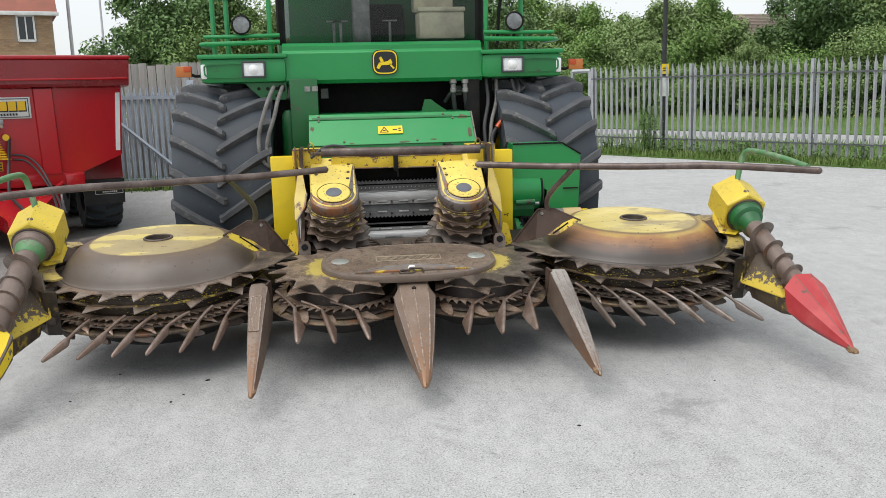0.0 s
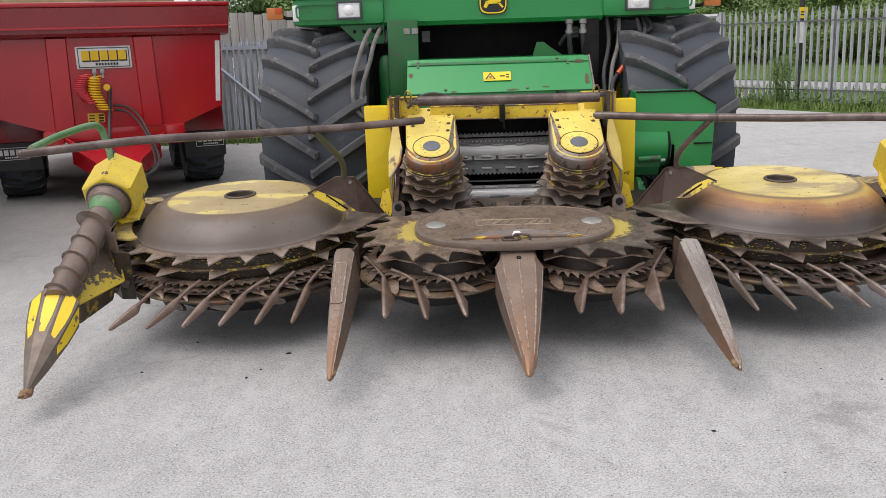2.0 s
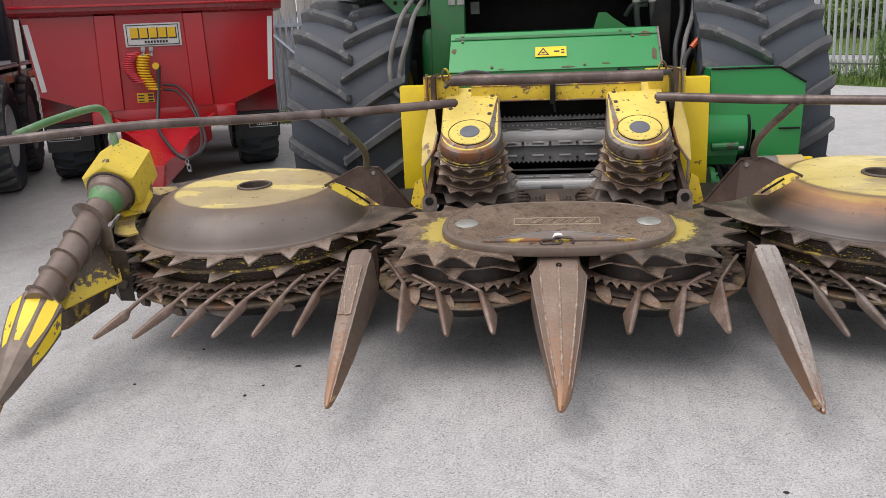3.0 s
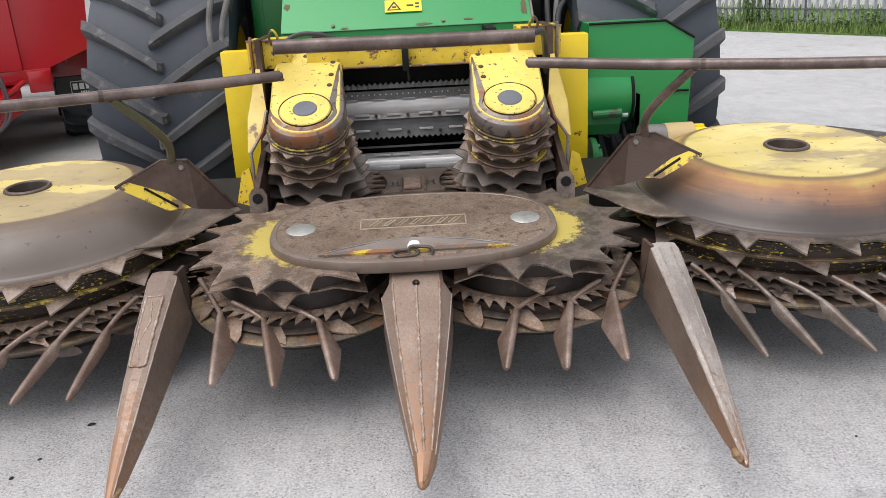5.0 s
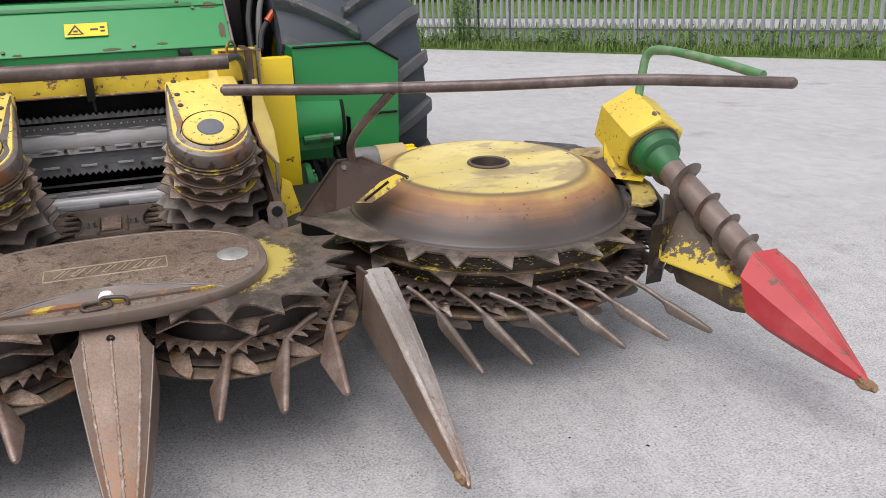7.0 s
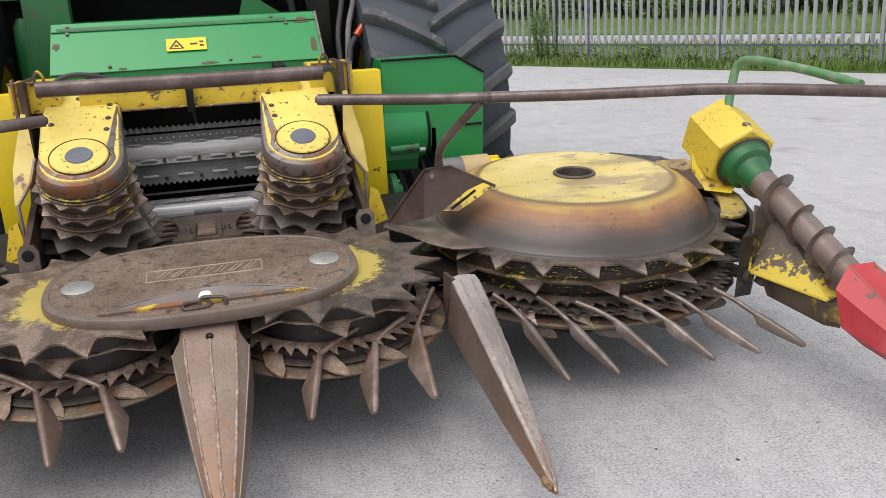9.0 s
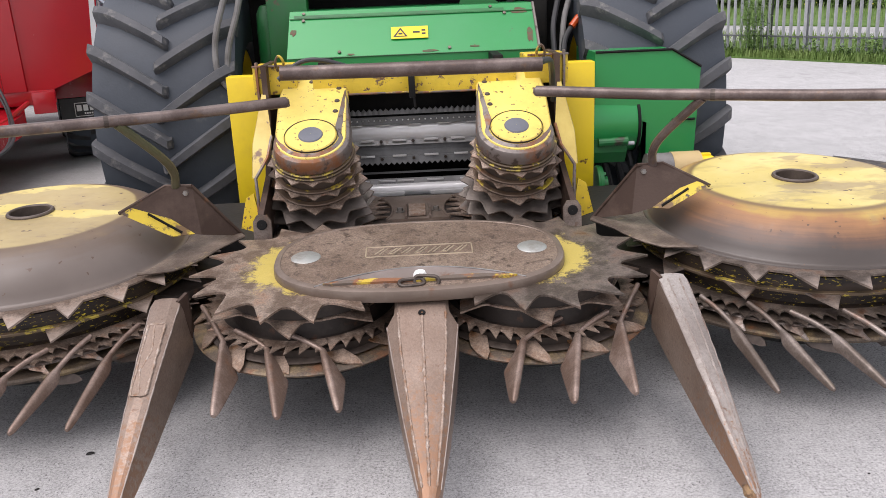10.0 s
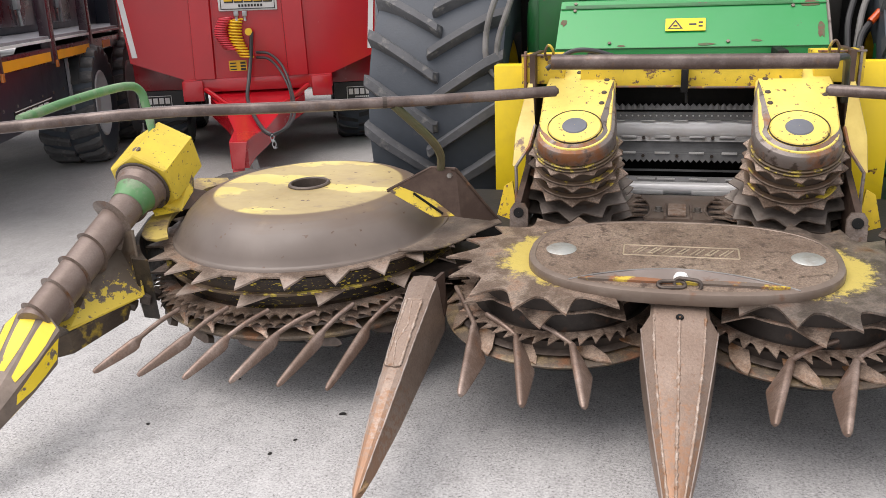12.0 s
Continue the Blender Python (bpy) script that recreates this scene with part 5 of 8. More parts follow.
# ---- pointed crop dividers between the rows ----
def spear_sections(secs):
    """secs: y, z of the ridge, half widths of the top, of the shoulder and of the foot, heights of shoulder and foot, x of the axis."""
    rings = []
    for y, z, wt, ws, wf, hs, hf, cx in secs:
        rings.append([(cx - wf, y, z - hf), (cx - ws, y, z - hs), (cx - wt, y, z - 0.004), (cx, y, z), (cx + wt, y, z - 0.004), (cx + ws, y, z - hs), (cx + wf, y, z - hf)])
    return rings


bm = bmesh.new()
ring_faces(bm, spear_sections([
    (-0.225, -0.03, 0.082, 0.09, 0.09, 0.014, 0.14, 0), (-0.335, -0.052, 0.082, 0.095, 0.096, 0.016, 0.17, 0), (-0.372, -0.067, 0.083, 0.121, 0.122, 0.032, 0.18, 0), (-0.5, -0.115, 0.074, 0.105, 0.106, 0.028, 0.17, 0),
    (-0.75, -0.212, 0.049, 0.069, 0.07, 0.022, 0.12, 0), (-0.96, -0.298, 0.022, 0.033, 0.033, 0.016, 0.06, 0), (-1.045, -0.336, 0.011, 0.017, 0.016, 0.012, 0.02, -0.008),
    (-1.058, -0.346, 0.004, 0.006, 0.005, 0.006, 0.012, -0.009)]))
spear = hpart("point_divider", bm, M_SPEAR, "long rusty pointed steel divider", smooth=14)
for q in (-1, 0, 1):
    bm = bmesh.new()
    pts = [(-0.34, -0.0535, 0.082), (-0.5, -0.1135, 0.074), (-0.75, -0.2105, 0.049), (-0.96, -0.2965, 0.022)]
    bead(bm, [(q * w, y, z - (0.004 if q else 0.001)) for y, z, w in pts], 0.0034 if q else 0.0042, 4 + q, 0.006)
    hpart("weld_seam", bm, M_SEAM, "lumpy rusty weld seam", spear)
for q in (-1, 1):
    bm = bmesh.new()
    tube(bm, [(q * w, y, z - h) for y, z, w, h in ((-0.372, -0.067, 0.121, 0.032), (-0.5, -0.115, 0.105, 0.028), (-0.75, -0.212, 0.069, 0.022), (-0.96, -0.298, 0.033, 0.016))], 0.003, 6)
    hpart("rubbed_edge", bm, M_EDGE, "bright rubbed edge", spear)
bm = bmesh.new()
torn_tip(bm, (0.0, -1.032, -0.34), (0.011, 0.02, 0.011), 3.0)
hpart("worn_point", bm, M_RUSTTIP, "flaky rusty point", spear, smooth=50)
bm = bmesh.new()
lathe(bm, [(0.004, 0.002), (0.011, 0.004), (0.013, 0.0)], 14, pose(0.0, -0.352, -0.057, 20))
hpart("bolt_hole", bm, M_BLACK, "", spear)

# narrow ones: a top of three facets, a wide sloping wall towards the middle
for s in (-1, 1):
    bm = bmesh.new()
    secs = [(-0.165, -0.047, 0.046, 0.014, 0.1, 0.908), (-0.2, -0.05, 0.05, 0.02, 0.2, 0.908), (-0.45, -0.125, 0.042, 0.016, 0.165, 0.908), (-0.72, -0.212, 0.032, 0.012, 0.115, 0.905),
            (-0.94, -0.29, 0.019, 0.008, 0.06, 0.902), (-1.035, -0.328, 0.011, 0.006, 0.025, 0.9), (-1.058, -0.34, 0.004, 0.004, 0.012, 0.899)]
    if s > 0:
        secs = [(y, z, w, drop, tall, cx - 0.028 * (y + 0.165)) for y, z, w, drop, tall, cx in secs]
    rings = []
    for y, z, w, drop, tall, cx in secs:
        rings.append([(s * x, y, zz) for x, zz in ((cx - w * (1.45 if s < 0 else 1.35), z - tall), (cx - w, z - drop * 0.4), (cx - w * 0.42, z), (cx + w * 0.42, z), (cx + w, z - drop * 0.4), (cx + w * 1.25, z - tall))])
    ring_faces(bm, rings)
    # upward faces take the second material, a lighter grey on the right
    for f in bm.faces:
        f.normal_update()
        f.material_index = 1 if abs(f.normal.z) > 0.55 else 0
    spear = hpart("point_divider", bm, [M_SPEAR, M_SPEARG if s > 0 else M_SPEAR],
                  "narrow pointed steel divider, upward faces lighter grey" if s > 0 else "narrow rusty pointed steel divider with a patch", smooth=12)
    for q in (-1, 1):
        bm = bmesh.new()
        bead(bm, [(s * (cx + q * w), y, z - drop * 0.4) for y, z, w, drop, tall, cx in secs[1:6]], 0.0022, 9 + q, 0.02)
        hpart("rubbed_edge", bm, M_EDGE, "bright rubbed edge", spear)
    # upright ear behind the top
    bm = bmesh.new()
    ear = [(s * 0.862, -0.19, -0.05), (s * 0.838, -0.15, -0.036), (s * 0.832, -0.16, -0.17), (s * 0.835, -0.19, -0.2)]
    ring_faces(bm, [ear, [(x + s * 0.012, y + 0.004, z) for x, y, z in ear]])
    hpart("ear_plate", bm, M_BRKT, "dark ear plate", spear)
    if s < 0:
        bm = bmesh.new()
        a0, a1, b0, b1 = (0.942, -0.3, -0.0795), (0.885, -0.3, -0.0795), (0.936, -0.6, -0.1735), (0.886, -0.6, -0.1735)
        ring_faces(bm, [[(s * x, y, z - 0.002) for x, y, z in (a0, a1, b1, b0)], [(s * x, y, z + 0.0035) for x, y, z in (a0, a1, b1, b0)]])
        hpart("welded_patch", bm, M_SPEAR, "welded repair patch", spear)
        bm = bmesh.new()
        rim_ = [Vector((s * x, y, z + 0.003)) for x, y, z in (a0, a1, b1, b0, a0)]
        for p_, q_, sd in zip(rim_, rim_[1:], range(4)):
            bead(bm, [p_, q_], 0.004, 20 + sd)
        bead(bm, [(s * 0.922, -0.3, -0.0765), (s * 0.905, -0.42, -0.114), (s * 0.926, -0.5, -0.139), (s * 0.91, -0.6, -0.1705)], 0.003, 31)
        hpart("patch_weld", bm, M_SEAM, "uneven weld round the patch", spear)
    else:
        for q in (-0.42, 0.42):
            bm = bmesh.new()
            bead(bm, [(s * (cx + q * w), y, z + 0.0005) for y, z, w, drop, tall, cx in secs[1:6]], 0.0027, 14, 0.005)
            hpart("weld_seam", bm, M_BRIGHTSEAM, "rubbed bright weld seam", spear)
    bm = bmesh.new()
    torn_tip(bm, (s * (0.91 if s > 0 else 0.888), -1.012, -0.336), (0.016, 0.036, 0.013) if s > 0 else (0.013, 0.03, 0.01), 5.0 + s)
    hpart("worn_point", bm, M_RUSTTIP, "bent flaky rusty point", spear, smooth=50)


# ---- crop lifting fingers ----
def finger(s, root, bend, tip, wing):
    """A thin bent rod that ends in a tapering blade with a rounded back; points are x, y, z of the header's frame."""
    bm = bmesh.new()
    r, b, t = (Vector((s * p[0], p[1], p[2])) for p in (root, bend, tip))
    tube(bm, smooth_path([r, r.lerp(b, 0.5) + Vector((0, 0, 0.006)), b, b.lerp(t, 0.08)], 5), 0.0095, 8)
    wide = wing > 0.04
    d = (t - b).normalized()
    down = Vector((-s * 0.67, 0, -0.74)) if wide else Vector((-s * 0.55, 0.1, -0.82))
    down = (down - d * down.dot(d)).normalized()
    nrm = d.cross(down).normalized()
    table = ((0, 0.0095, 0.01), (0.05, 0.0125, 0.02), (0.2, 0.0135, 0.047), (0.36, 0.0135, 0.074), (0.4, 0.0135, 0.075), (0.7, 0.0125, 0.046), (0.95, 0.011, 0.02), (1.0, 0.006, 0.011)) if wide else (
        (0, 0.0095, 0.01), (0.05, 0.0115, 0.015), (0.14, 0.0145, 0.029), (0.22, 0.0152, 0.031), (0.5, 0.0146, 0.025), (0.75, 0.0128, 0.018), (0.95, 0.0102, 0.012), (1.0, 0.0055, 0.007))
    rings = []
    for f, rr, dep in table:
        p = b.lerp(t, f)
        rings.append([p + nrm * rr * math.cos(math.pi * k / 5) - down * rr * math.sin(math.pi * k / 5) for k in range(6)]
                     + [p - nrm * 0.0042 + down * dep, p + nrm * 0.0042 + down * dep])
    ring_faces(bm, rings)
    hpart("crop_finger", bm, M_FINGERD if s > 0 and not wide else M_FINGER, "bent steel finger with a tapering pointed blade", smooth=50)


for s in (-1, 1):
    for i, (rx, ry, bx, by, tx, ty) in enumerate(((0.49, -0.29, 0.343, -0.39, 0.28, -0.645), (0.66, -0.26, 0.537, -0.36, 0.473, -0.665), (0.82, -0.06, 0.7, -0.295, 0.678, -0.635))):
        finger(s, (rx, ry, -0.14), (bx, by, -0.165), (tx, ty, -0.24), 0.057)
    for i, (rx, ry, bx, by) in enumerate(((1.03, -0.16, 1.09, -0.32), (1.18, -0.23, 1.24, -0.39), (1.3, -0.31, 1.4, -0.43), (1.486, -0.32, 1.575, -0.48), (1.655, -0.32, 1.724, -0.47), (1.84, -0.36, 1.905, -0.53))):
        finger(s, (rx, ry, -0.15), (bx, by, -0.18), (1.125 + i * 0.176, -0.67 - 0.005 * i, -0.24), 0.024)


# ---- side brackets with hazard plates, stays and long crop bars ----
def hw(x, y, z):
    """World point in the header's frame."""
    return HM.inverted() @ Vector((x, y, z))


M_GRIME = mat("caked_grime", (0.0938, 0.0688, 0.0525), (0.213, 0.163, 0.125), 6, 0.45, 0.65, 0.55, 0.42, 0.2, 0.8, 110, (0.325, 0.25, 0.125), 10, 0.62, 0.72)
M_STAYG = mat("olive_painted_rod", (0.085, 0.085, 0.04), (0.13, 0.105, 0.07), 7, 0.45, 0.65, 0.45, 0.38, 0.1, 0.2, 90, (0.1, 0.065, 0.045), 12, 0.58, 0.7)
M_STRIP = mat("chipped_guard_strip", (0.64, 0.47, 0.04), (0.1, 0.068, 0.045), 20, 0.54, 0.58, 0.45, 0.5, 0, 0.2, 80, (0.17, 0.1, 0.04), 9, 0.52, 0.6)
for s in (-1, 1):
    t1, t2, low, crease, foot, send, sbot, stop = [hw(s * x, y, z) for x, y, z in (
        (0.998, 1.242, 0.856), (0.892, 1.237, 0.854), (1.131, 1.067, 0.797), (0.868, 1.204, 0.66), (0.732, 1.336, 0.612), (0.888, 1.19, 0.668), (0.963, 1.128, 0.678), (1.055, 1.15, 0.812))]
    back = Vector((0, 0.009, 0.003))
    if s > 0:
        stop, send = low.lerp(stop, 0.7), sbot.lerp(send, 0.7)
        send, sbot = send.lerp(stop, 0.16), sbot.lerp(low, 0.16)
    bm = bmesh.new()
    for poly in ((t1, t2, crease, send, sbot, low), (t2, foot, crease)):
        ring_faces(bm, [list(poly), [p + back for p in poly]])
    tube(bm, [low, t1, t2], 0.008, 8)
    tube(bm, [t2, foot], 0.007, 8)
    br = hpart("bar_bracket", bm, M_BRKT, "triangular dark brown sheet bracket", smooth=25)
    bm = bmesh.new()
    front = Vector((0, -0.006, 0.004))
    hz = [low + front, stop + front, send + front, sbot + front]
    ring_faces(bm, [hz, [p - front * 1.4 for p in hz]])
    hpart("guard_strip", bm, M_STRIP, "chipped yellow guard strip with a dark groove", br)
    bm = bmesh.new()
    g0, g1 = hz[0].lerp(hz[1], 0.62), hz[3].lerp(hz[2], 0.62)
    tube(bm, [g0.lerp(g1, 0.25) + front * 0.3, g0.lerp(g1, 0.92) + front * 0.3], 0.005, 6)
    hpart("dark_groove", bm, M_BLACK, "", br)
    bm = bmesh.new()
    lathe(bm, [(0.012, 0.004), (0.019, 0.006), (0.024, 0.003), (0.024, 0.0)], 16, HM.inverted() @ pose(s * 0.985, 1.233, 0.826, 68, 0, 0))
    hpart("slot_rim", bm, M_YBAND, "", br)
    bm = bmesh.new()
    tube(bm, smooth_path([hw(s * 0.955, 1.235, 0.85), hw(s * 0.945, 1.2, 0.92), hw(s * 0.965, 1.12, 1.0), hw(s * 1.06, 0.985, 1.145)], 6), 0.017, 10)
    hpart("bar_stay", bm, M_STAYG if s < 0 else M_TUBE, "bent stay rod with olive paint remains" if s < 0 else "bent brown stay rod")
    for x, z in ((0.915, 0.83),):
        bm = bmesh.new()
        rod(bm, hw(s * x, 1.232, z), hw(s * x, 1.215, z), 0.011, seg=6)
        hpart("bracket_bolt", bm, M_BOLT, "", br)
    # long brown crop bar, slightly cranked
    bm = bmesh.new()
    pts = [(0.486, 1.232, 1.168), (0.9, 1.055, 1.158), (1.4, 0.84, 1.158), (1.78, 0.67, 1.166), (1.95, 0.59, 1.163), (2.36, 0.4, 1.14)]
    tube(bm, [hw(s * x, y, z) for x, y, z in pts], 0.021, 14)
    bmesh.ops.create_uvsphere(bm, u_segments=14, v_segments=8, radius=0.0215, matrix=Matrix.Translation(hw(s * 2.36, 0.4, 1.14)))
    rod(bm, hw(s * 0.49, 1.2305, 1.168), hw(s * 0.478, 1.2365, 1.168), 0.018, 0.012, 14)
    bar = hpart("crop_bar", bm, M_TUBE, "long brown steel crop guide bar")
    bm = bmesh.new()
    j0, j1 = hw(s * 1.085, 0.9755, 1.158), hw(s * 1.1, 0.969, 1.158)
    rod(bm, j0, j1, 0.0222, seg=14)
    hpart("bar_joint", bm, M_CHAIN, "", bar, smooth=20)
    # flat deck plates between the rotors
    bm = bmesh.new()
    deck = [(0.74, 0.24), (0.86, 0.42), (1.1, 0.36), (1.1, 0.1), (0.95, 0.06)]
    plate(bm, [(s * x, y) for x, y in deck], 0.03, pose(0, 0, -0.15))
    hpart("deck_plate", bm, M_WALL, "dark deck plate between the rotors")
    bm = bmesh.new()
    deck = [(1.065, 0.015), (0.938, 0.036), (0.89, 0.08), (0.85, 0.133), (0.82, 0.19), (0.798, 0.238), (0.721, 0.346), (0.76, 0.43), (0.95, 0.42)]
    deck += [(1.576 + 0.632 * math.cos(radians(a)), 0.375 + 0.632 * math.sin(radians(a))) for a in (184, 190, 196, 202, 208, 213)]
    plate(bm, [(s * x, y) for x, y in deck], 0.009, pose(0, 0, -0.026))
    tube(bm, [(s * x, y, -0.029) for x, y in deck[:7]], 0.007, 6)
    hpart("deck_flap", bm, M_GRIME, "pointed deck plate caked with grime")

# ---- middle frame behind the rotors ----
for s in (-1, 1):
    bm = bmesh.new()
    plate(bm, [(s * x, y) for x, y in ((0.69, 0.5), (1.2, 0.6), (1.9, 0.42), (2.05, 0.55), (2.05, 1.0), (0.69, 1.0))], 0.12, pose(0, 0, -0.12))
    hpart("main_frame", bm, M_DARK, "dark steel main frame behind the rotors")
# unseen sheets, added to stop light reaching the ground under the rotors
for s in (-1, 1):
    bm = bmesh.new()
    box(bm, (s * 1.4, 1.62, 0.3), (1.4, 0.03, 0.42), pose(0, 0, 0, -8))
    part("rear_sheet", bm, M_DARK, header, "unseen dark sheet added to block light under the frame")
# added middle sheet closes the same gap below the feed floor
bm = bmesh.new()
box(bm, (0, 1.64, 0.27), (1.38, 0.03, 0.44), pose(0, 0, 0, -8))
part("rear_sheet", bm, M_DARK, header, "unseen dark sheet added to block light under the frame")
bm = bmesh.new()
box(bm, (0, 1.78, 0.5), (1.34, 1.1, 0.02))
floor_ob = part("feed_floor", bm, M_COVER, header, "muddy feed floor plate")
bm = bmesh.new()
arc = [(0.15, 1.8), (0.132, 1.86), (0.124, 1.94), (0.128, 2.02), (0.142, 2.1), (0.175, 2.18), (0.24, 2.26)]
plate(bm, [(x, y) for x, y in arc] + [(-x, y) for x, y in reversed(arc)], 0.014, pose(0, 0, 0.526))
for sx in (-1, 1):
    tube(bm, [(sx * x, y, 0.526) for x, y in arc], 0.006, 6)
pad = part("floor_pad", bm, M_COVEDGE, floor_ob, "raised centre plate with hollow sides", 25)
bm = bmesh.new()
box(bm, (-0.004, 1.93, 0.535), (0.082, 0.2, 0.014), bevel=0.005)
part("pad_block", bm, M_SEAM, pad, "rusty block on the plate")
for s in (-1, 1):
    bm = bmesh.new()
    box(bm, (s * 0.058, 1.92, 0.53), (0.012, 0.24, 0.02), bevel=0.003)
    part("pad_rib", bm, M_STEEL, pad)
    bm = bmesh.new()
    teeth = [(0.36, 1.76), (0.23, 1.79)]
    for i in range(5):
        y = 1.84 + 0.095 * i
        teeth += [(0.212 - 0.004 * i, y - 0.03), (0.14 + 0.012 * max(0, i - 2) ** 1.5, y + 0.004), (0.21, y + 0.026)]
    teeth += [(0.25, 2.3), (0.36, 2.3)]
    plate(bm, [(s * x, y) for x, y in teeth], 0.008, pose(0, 0, 0.532))
    part("floor_scraper", bm, M_TOOTH, floor_ob, "steel plate with pointed teeth")
    # thin dark sheet draws the shade that shows between the teeth
    bm = bmesh.new()
    plate(bm, [(s * x, y) for x, y in ((0.125, 1.78), (0.215, 1.78), (0.215, 2.24), (0.18, 2.2), (0.13, 2.06))], 0.003, pose(0, 0, 0.516))
    part("floor_slot", bm, M_WALL, floor_ob, "dark sheet standing in for shade under the teeth")
    bm = bmesh.new()
    rod(bm, (s * 0.088, 1.93, 0.526), (s * 0.088, 1.93, 0.548), 0.015, seg=6)
    rod(bm, (s * 0.088, 1.93, 0.526), (s * 0.088, 1.93, 0.531), 0.022, seg=12)
    part("floor_bolt", bm, M_BOLT, pad)

# ---- outer screw dividers ----
def screw_divider(s):
    ax0, ax1 = Vector((2.275, 1.36, 0.89)), Vector((2.27 if s > 0 else 2.252, 0.36, 0.455))
    d = (ax1 - ax0).normalized()

    def at(f):
        p = ax0.lerp(ax1, f)
        p = Vector((s * p.x, p.y, p.z))
        dd = Vector((s * d.x, d.y, d.z))
        return HM.inverted() @ Matrix.Translation(p) @ dd.to_track_quat("Z", "Y").to_matrix().to_4x4()

    # hexagonal gear housing
    bm = bmesh.new()
    m0 = at(0)
    prof = [(0.125, -0.006), (0.155, 0.004), (0.158, 0.012), (0.158, 0.255), (0.154, 0.264), (0.146, 0.27), (0.11, 0.274)]
    rings = [[m0 @ Vector((r * math.cos(math.pi / 3 * i + 0.52), r * math.sin(math.pi / 3 * i + 0.52), z)) for i in range(6)] for r, z in prof]
    ring_faces(bm, rings)
    house = hpart("gear_housing", bm, M_YHOUSE, "yellow hexagonal gear housing", smooth=20)
    bm = bmesh.new()
    lathe(bm, [(0.02, 0.27), (0.112, 0.272), (0.112, 0.29), (0.106, 0.295), (0.1, 0.335), (0.08, 0.35), (0.02, 0.36)], 36, m0)
    hpart("shaft_collar", bm, M_DGREEN if s > 0 else M_SCREW, "round shaft collar", house)
    bm = bmesh.new()
    lathe(bm, [(0.018, 0.0), (0.018, 0.012), (0.012, 0.014), (0.001, 0.014)], 8, m0 @ pose(0, 0, 0.22) @ pose(0, 0.143, 0, -90))
    hpart("bolt_head", bm, M_STEEL, "", house)
    bm = bmesh.new()
    lathe(bm, [(0.105, 0.268), (0.12, 0.274), (0.125, 0.279), (0.12, 0.284), (0.105, 0.286)], 30, m0)
    hpart("grime_ring", bm, M_GRIME2 if s > 0 else M_CHAIN, "greasy dirt ring", house)
    kt = 0.83 if s > 0 else 1.0
    # tapering green neck and brown screw tube
    bm = bmesh.new()
    lathe(bm, [(0.08, 0.345), (kt * 0.074, 0.39), (kt * 0.0715, 0.425), (kt * 0.0705, 0.435)] if s > 0 else [(0.092, 0.335), (0.084, 0.355), (0.074, 0.4), (0.0712, 0.425)], 28, m0)
    hpart("shaft_neck", bm, M_DGREEN if s > 0 else M_LGREEN, "worn green neck of the screw", house)
    bm = bmesh.new()
    lathe(bm, [(kt * 0.0695, 0.42), (kt * 0.07, 0.6), (kt * 0.066, 1.13), (0.02, 1.13)], 28, m0)
    hpart("screw_tube", bm, M_SCREW, "brown screw tube", house)
    # helical flight, closer wound towards the point
    bm = bmesh.new()
    o0, dz_ = Vector((s * ax0.x, ax0.y, ax0.z)), Vector((s * d.x, d.y, d.z))
    sight = Vector((s * 0.57, 0.785, -0.24))
    e2 = -(sight - dz_ * sight.dot(dz_)).normalized()
    e1 = e2.cross(dz_).normalized()
    if e1.x * s < 0:
        e1 = -e1
    marks = ((0.345, -0.62), (0.505, 0.0), (0.685, 1.0), (0.825, 2.0), (0.948, 3.0), (1.08, 4.0))
    rt = 0.058 if s > 0 else 0.066
    va, vb, vc = [], [], []
    n = 180
    for i in range(n + 1):
        tn = -0.62 + 4.95 * i / n if s < 0 else -0.62 + 4.5 * i / n
        for (z0, t0), (z1, t1) in zip(marks, marks[1:]):
            if tn <= t1 or t1 == 4.0:
                z = z0 + (z1 - z0) * (tn - t0) / (t1 - t0)
                break
        a = 2 * math.pi * tn
        out = rt + 0.047 - (0.024 if s > 0 else 0.03) * min(1.0, max(0.0, tn) / 0.9)
        if i < 12:
            out = rt - 0.004 + (out - rt + 0.004) * i / 12
        for store, r, dz in ((va, rt - 0.006, 0), (vb, out, 0.004), (vc, rt - 0.006, 0.008)):
            store.append(HM.inverted() @ (o0 + dz_ * (z + dz) + e1 * r * math.cos(a) + e2 * r * math.sin(a)))
    ring_faces(bm, [[va[i], vb[i], vc[i]] for i in range(n + 1)])
    hpart("screw_flight", bm, M_STEEL, "thin welded screw flight", house, smooth=60)
    # foot of the housing, bolted to the guard
    bm = bmesh.new()
    ft = [(2.15, 1.32, 0.86), (2.27, 1.24, 0.84), (2.27, 1.12, 0.7), (2.2, 1.07, 0.655), (2.13, 1.17, 0.655), (2.12, 1.26, 0.72)]
    ring_faces(bm, [[hw(s * x, y, z) for x, y, z in ft], [hw(s * (x + 0.012), y + 0.03, z) for x, y, z in ft]])
    hpart("housing_foot", bm, M_YWORN, "chipped yellow foot of the housing", house, smooth=20)
    bm = bmesh.new()
    rod(bm, hw(s * 2.205, 1.13, 0.715), hw(s * 2.2, 1.1, 0.705), 0.026, seg=10)
    hpart("foot_bolt", bm, M_CHAIN, "greasy bolt", house)
    bm = bmesh.new()
    br_ = [(2.12, 1.27, 0.73), (2.13, 1.17, 0.66), (2.02, 1.32, 0.655), (1.99, 1.45, 0.645)]
